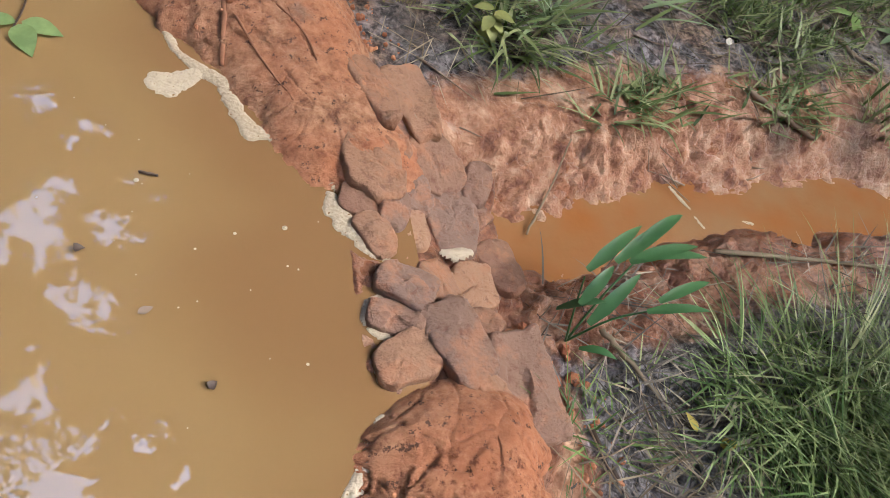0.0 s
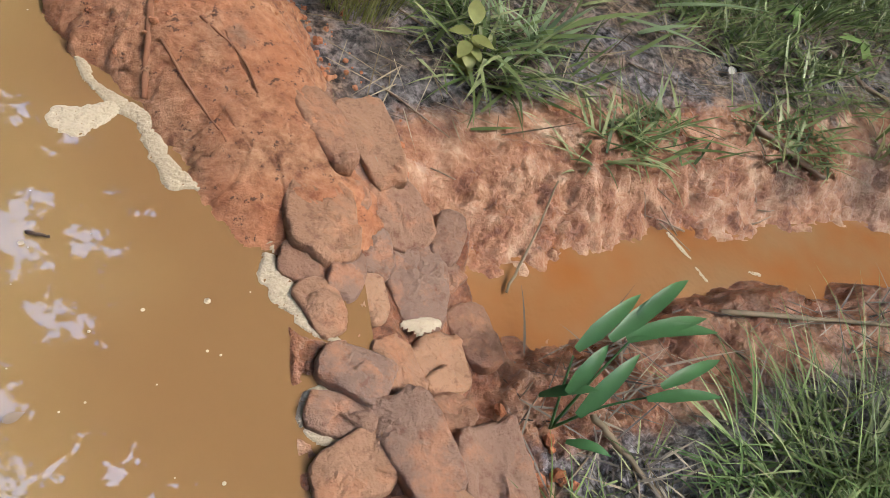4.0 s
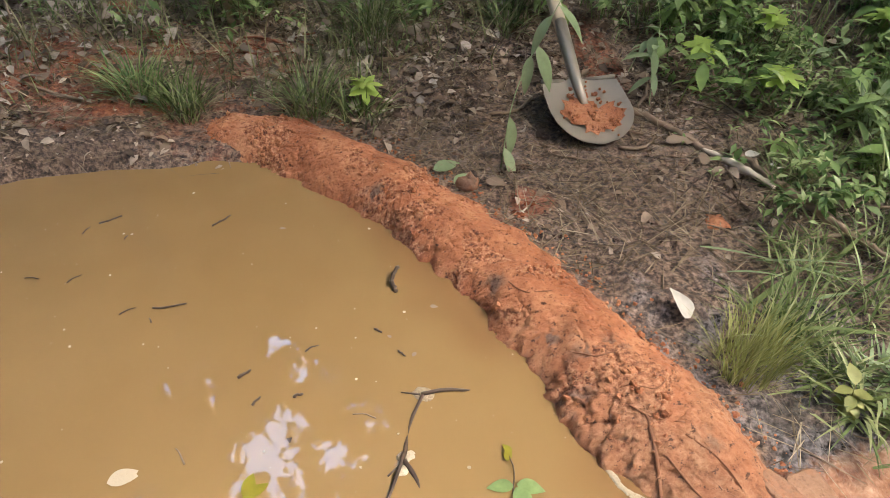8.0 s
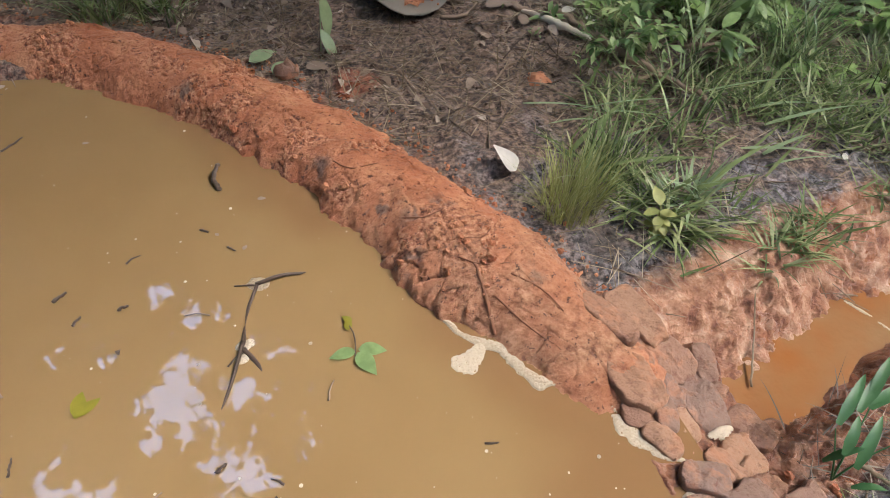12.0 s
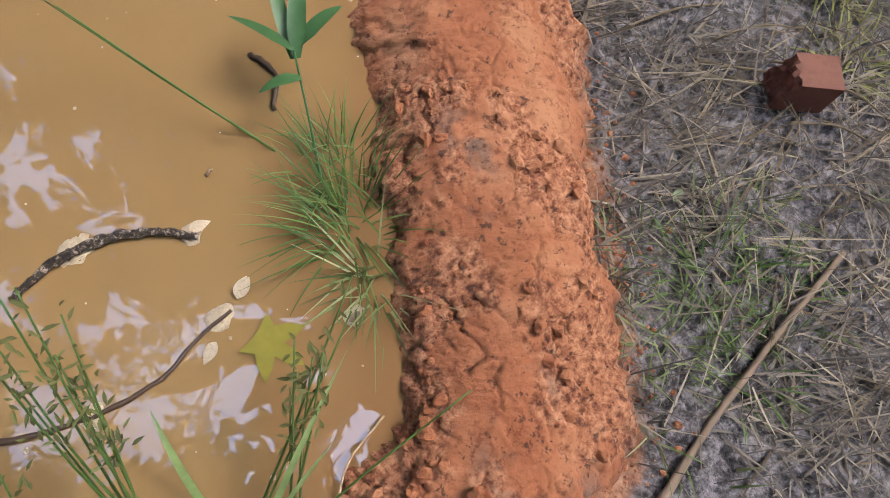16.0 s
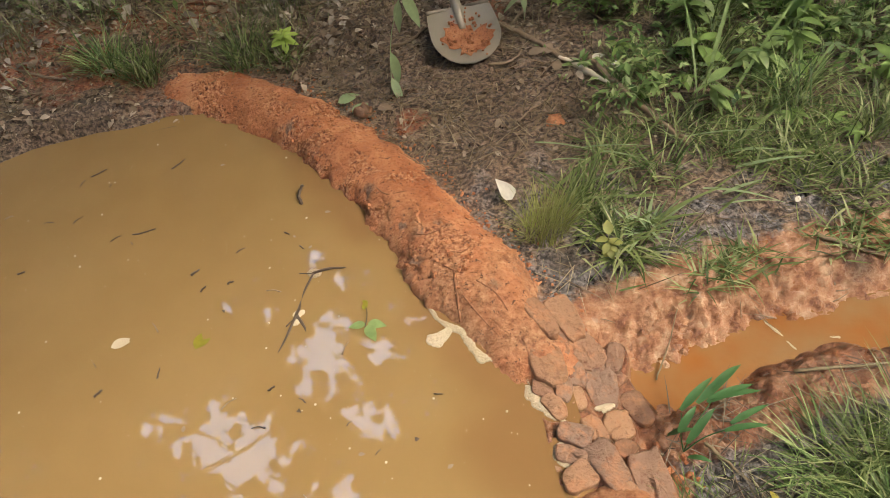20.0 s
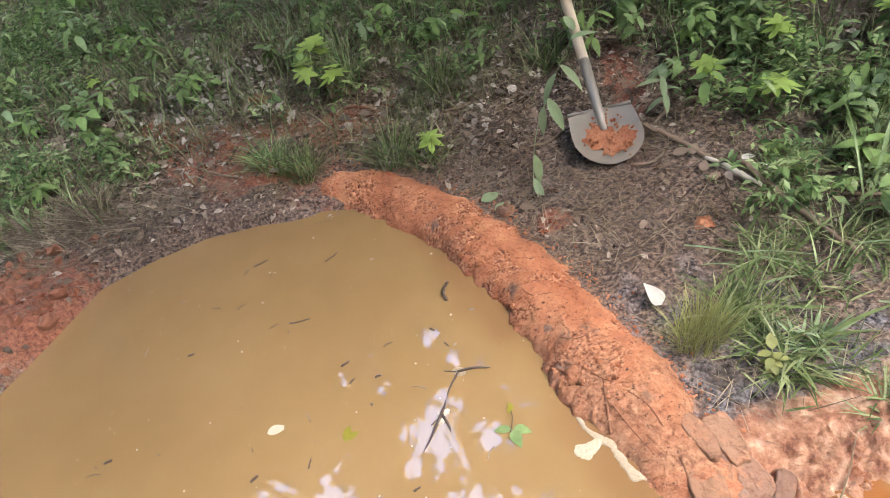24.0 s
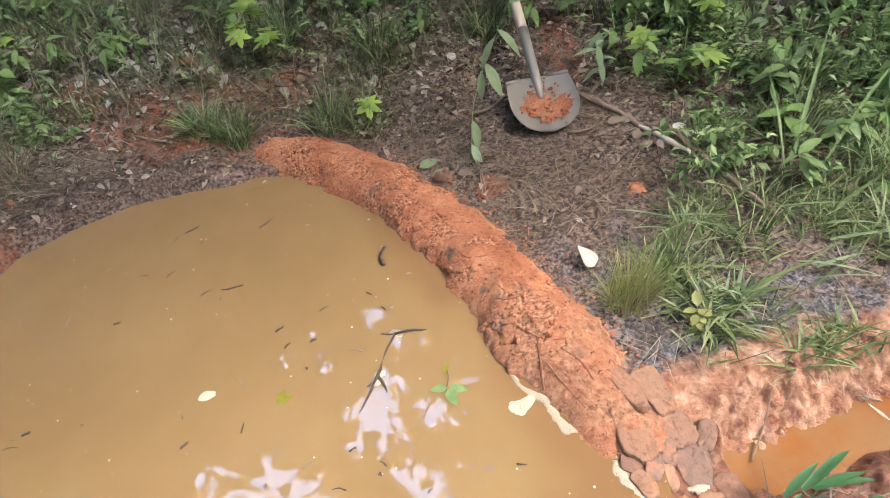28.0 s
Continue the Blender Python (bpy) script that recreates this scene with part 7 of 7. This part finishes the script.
def open_sky(p, r):
    """Which leaves to leave out, for the ragged gaps and the openings added for light."""
    q = POND_MID + (p[:, :2] - POND_MID) * (8 / np.maximum(p[:, 2:3], 1.0))
    n = 0.8 * fbm(q[:, 0], q[:, 1], 0.9, 3, 5) + 0.9 * fbm(q[:, 0], q[:, 1], 0.22, 2, 6) + 1.3 * fbm(q[:, 0], q[:, 1], 0.08, 2, 16, 0.7) + r.normal(0, 0.12, len(p))
    gone = np.zeros(len(p), bool)
    for x, y, rad_ in GAPS:
        gone |= np.hypot(q[:, 0] - x, q[:, 1] - y) < rad_ * (1 + 0.8 * n)
    thin = (np.hypot((q[:, 0] + 2.8) / 2.6, (q[:, 1] - 5.2) / 3.2) < 1) & (fbm(q[:, 0], q[:, 1], 0.12, 2, 9, 0.6) + 0.6 * fbm(q[:, 0], q[:, 1], 0.8, 2, 19) > 0.15)
    # an opening added along the sun's path, so that it lights the clearing
    k = p[:, 2] / math.tan(radians(SUN_ELEV))
    fx, fy = p[:, 0] - k * math.sin(radians(SUN_AZ)), p[:, 1] - k * math.cos(radians(SUN_AZ))
    lit = (np.hypot((fx + 0.1) / 3.0, (fy - 1.2) / 2.7) < 1 + 0.5 * n) & (q[:, 0] > 1.3) & (r.uniform(0, 1, len(p)) < 0.93)
    return gone | thin | lit


def tree(x, y, height, spread_, seed, leaves=5200, lowest=1.6):
    r = np.random.RandomState(seed)
    z0 = gz(x, y)
    ob = thing("tree", None, "tall leafy tree out of view, shaping the pond's light and reflections", "tree", "trees round the pond", at=(x, y, z0 - 0.1))
    top = np.array([r.normal(0, 0.4), r.normal(0, 0.4), height])
    trunk = curve_line([(0, 0, 0), (r.normal(0, 0.1), r.normal(0, 0.1), height * 0.35), top * [0.7, 0.7, 0.7], top], 12)
    v, q, t = tube(trunk, [0.16, 0.12, 0.07, 0.02], 10, 0.06, seed)
    part("trunk", mesh_of("trunk", v, [q, t], BARK), ob)
    cs = []
    for _ in range(14):
        k = r.uniform(0.25, 1.0)
        a, d = r.uniform(0, 6.28), spread_ * (1.15 - 0.55 * k) * r.uniform(0.5, 1.0)
        base = trunk[int(k * 10)]
        end = base + [d * math.cos(a), d * math.sin(a), r.uniform(0.1, 0.9)]
        v, q, t = tube(curve_line([base, (base + end) / 2 + [0, 0, 0.2], end], 7), [0.05, 0.012], 6, 0.1, seed)
        part("limb", mesh_of("limb", v, [q, t], BARK), ob)
        cs += [base + (end - base) * f for f in (0.45, 0.75, 1.0)]
    cs = np.array(cs)
    c = cs[r.randint(0, len(cs), leaves)] + r.normal(0, 0.42, (leaves, 3)) * [1, 1, 0.7]
    w = c + [x, y, z0]
    q = POND_MID + (w[:, :2] - POND_MID) * (8 / np.maximum(w[:, 2:3], 1.0))
    size = r.uniform(0.7, 1.4, leaves)
    # thinner twigs with small leaves round the gaps over the pond
    rim = np.hypot((q[:, 0] + 2.9) / 3.2, (q[:, 1] - 5.2) / 3.8) < 1
    c = np.concatenate([c[~rim]] + [c[rim] + r.normal(0, 0.16, (rim.sum(), 3)) for _ in range(9)])
    size = np.r_[size[~rim], np.tile(size[rim] * 0.26, 9)]
    w = c + [x, y, z0]
    ok = ~open_sky(w, r) & (w[:, 2] > lowest)
    c, size = c[ok], size[ok]
    n_ = len(c)
    rhomb = (np.array([(0, 0, 0), (0.13, -0.10, 0.025), (0.34, 0, -0.04), (0.13, 0.10, 0.025)]), np.zeros((0, 4), int), np.array([(0, 1, 2), (0, 2, 3)]))
    lf_ = many(rhomb, poses(c, r.uniform(0, 6.28, n_), r.uniform(-0.3, 0.9, n_), r.uniform(-0.6, 0.6, n_), size))
    part("crown", solid("crown", lf_, CANOPY), ob, "crown of many small dark green leaves with gaps")


def shrub(x, y, height, width, seed):
    """A dense bush of several stems and many leaves."""
    r = np.random.RandomState(seed)
    z0 = gz(x, y)
    ob = thing("shrub", None, "unseen dense green bush added to block low light", "shrub", "bushes round the clearing", at=(x, y, z0 - 0.05))
    for k in range(5):
        a = r.uniform(0, 6.28)
        end = np.array([width * 0.35 * math.cos(a), width * 0.35 * math.sin(a), height * r.uniform(0.6, 0.9)])
        v, q, t = tube(curve_line([(0, 0, 0), end * [0.3, 0.3, 0.5], end], 8), [0.03, 0.01], 6, 0.1, seed + k)
        part("stem", mesh_of("stem", v, [q, t], BARK), ob)
    n_ = 5200
    d = r.normal(0, 1, (n_, 3))
    d /= np.linalg.norm(d, axis=1)[:, None]
    c = d * (r.uniform(0.25, 1, n_) ** 0.5)[:, None] * [width / 2, width / 2, height / 2] * (1 + 0.5 * fbm(d[:, 0] + seed, d[:, 1] + d[:, 2], 0.6, 2, seed))[:, None] + [0, 0, height * 0.5]
    c = c[c[:, 2] > 0.05]
    n_ = len(c)
    rhomb = (np.array([(0, 0, 0), (0.13, -0.10, 0.025), (0.34, 0, -0.04), (0.13, 0.10, 0.025)]), np.zeros((0, 4), int), np.array([(0, 1, 2), (0, 2, 3)]))
    part("crown", solid("crown", many(rhomb, poses(c, r.uniform(0, 6.28, n_), r.uniform(-0.3, 0.9, n_), r.uniform(-0.6, 0.6, n_), r.uniform(0.7, 1.2, n_))), CANOPY), ob, "crown of many small dark green leaves")


# ring of bushes out of view, added to keep low skylight out
for k in range(20):
    a = k / 20 * 6.2832
    shrub(-0.3 + 8.2 * math.cos(a), 0.8 + 8.2 * math.sin(a), 4.2 + 0.8 * math.sin(5 * k), 3.3, 900 + k)

# unseen trees: the pond mirrors some, the rest are added to hold light back
for k, (x, y, h, s) in enumerate(((-5.6, 1.6, 9.5, 3.2), (-4.6, 4.4, 10.0, 3.2), (-2.6, 5.2, 10.5, 2.6), (-2.2, -1.3, 9.0, 3.0), (2.0, 1.6, 9.0, 2.2), (-0.5, 6.6, 9.5, 2.6), (2.2, 5.4, 9.0, 2.8), (4.4, 3.0, 9.0, 2.8), (-3.2, 7.8, 10.0, 2.6), (-5.8, 7.0, 10.0, 2.8), (1.0, 8.6, 11.0, 3.0), (3.0, 1.0, 8.6, 2.9), (-8.0, 5.2, 9.5, 2.8), (-1.9, 9.6, 12.0, 3.0), (-8.6, 2.4, 9.5, 2.8), (-4.6, 9.8, 12.0, 3.0), (2.6, 2.9, 9.4, 3.0), (-7.0, 8.8, 11.0, 3.0), (4.2, 7.0, 10.0, 3.0), (0.6, 4.6, 9.6, 2.6),
                                    (3.4, -3.6, 9.0, 2.8), (-0.4, -4.2, 9.2, 3.0), (-3.6, -3.4, 9.2, 2.9), (-6.4, -1.4, 9.5, 3.0), (6.0, -0.6, 9.0, 2.8), (0.8, -7.0, 11.0, 3.2), (-4.4, -6.6, 11.0, 3.2), (5.4, -6.4, 11.0, 3.2),
                                    (9.5, 2.0, 12.0, 3.4), (8.0, 7.0, 13.0, 3.4), (3.0, 11.5, 14.0, 3.6), (-3.0, 12.5, 14.0, 3.6), (-9.5, 10.0, 13.0, 3.6), (-12.0, 5.0, 13.0, 3.6), (-11.0, -2.5, 12.0, 3.4), (-8.0, -8.0, 13.0, 3.6), (1.0, -11.0, 14.0, 3.6), (9.0, -5.0, 13.0, 3.4))):
    tree(x, y, h, s, 700 + k, 14000, 5.2 if k < 6 else 1.6)
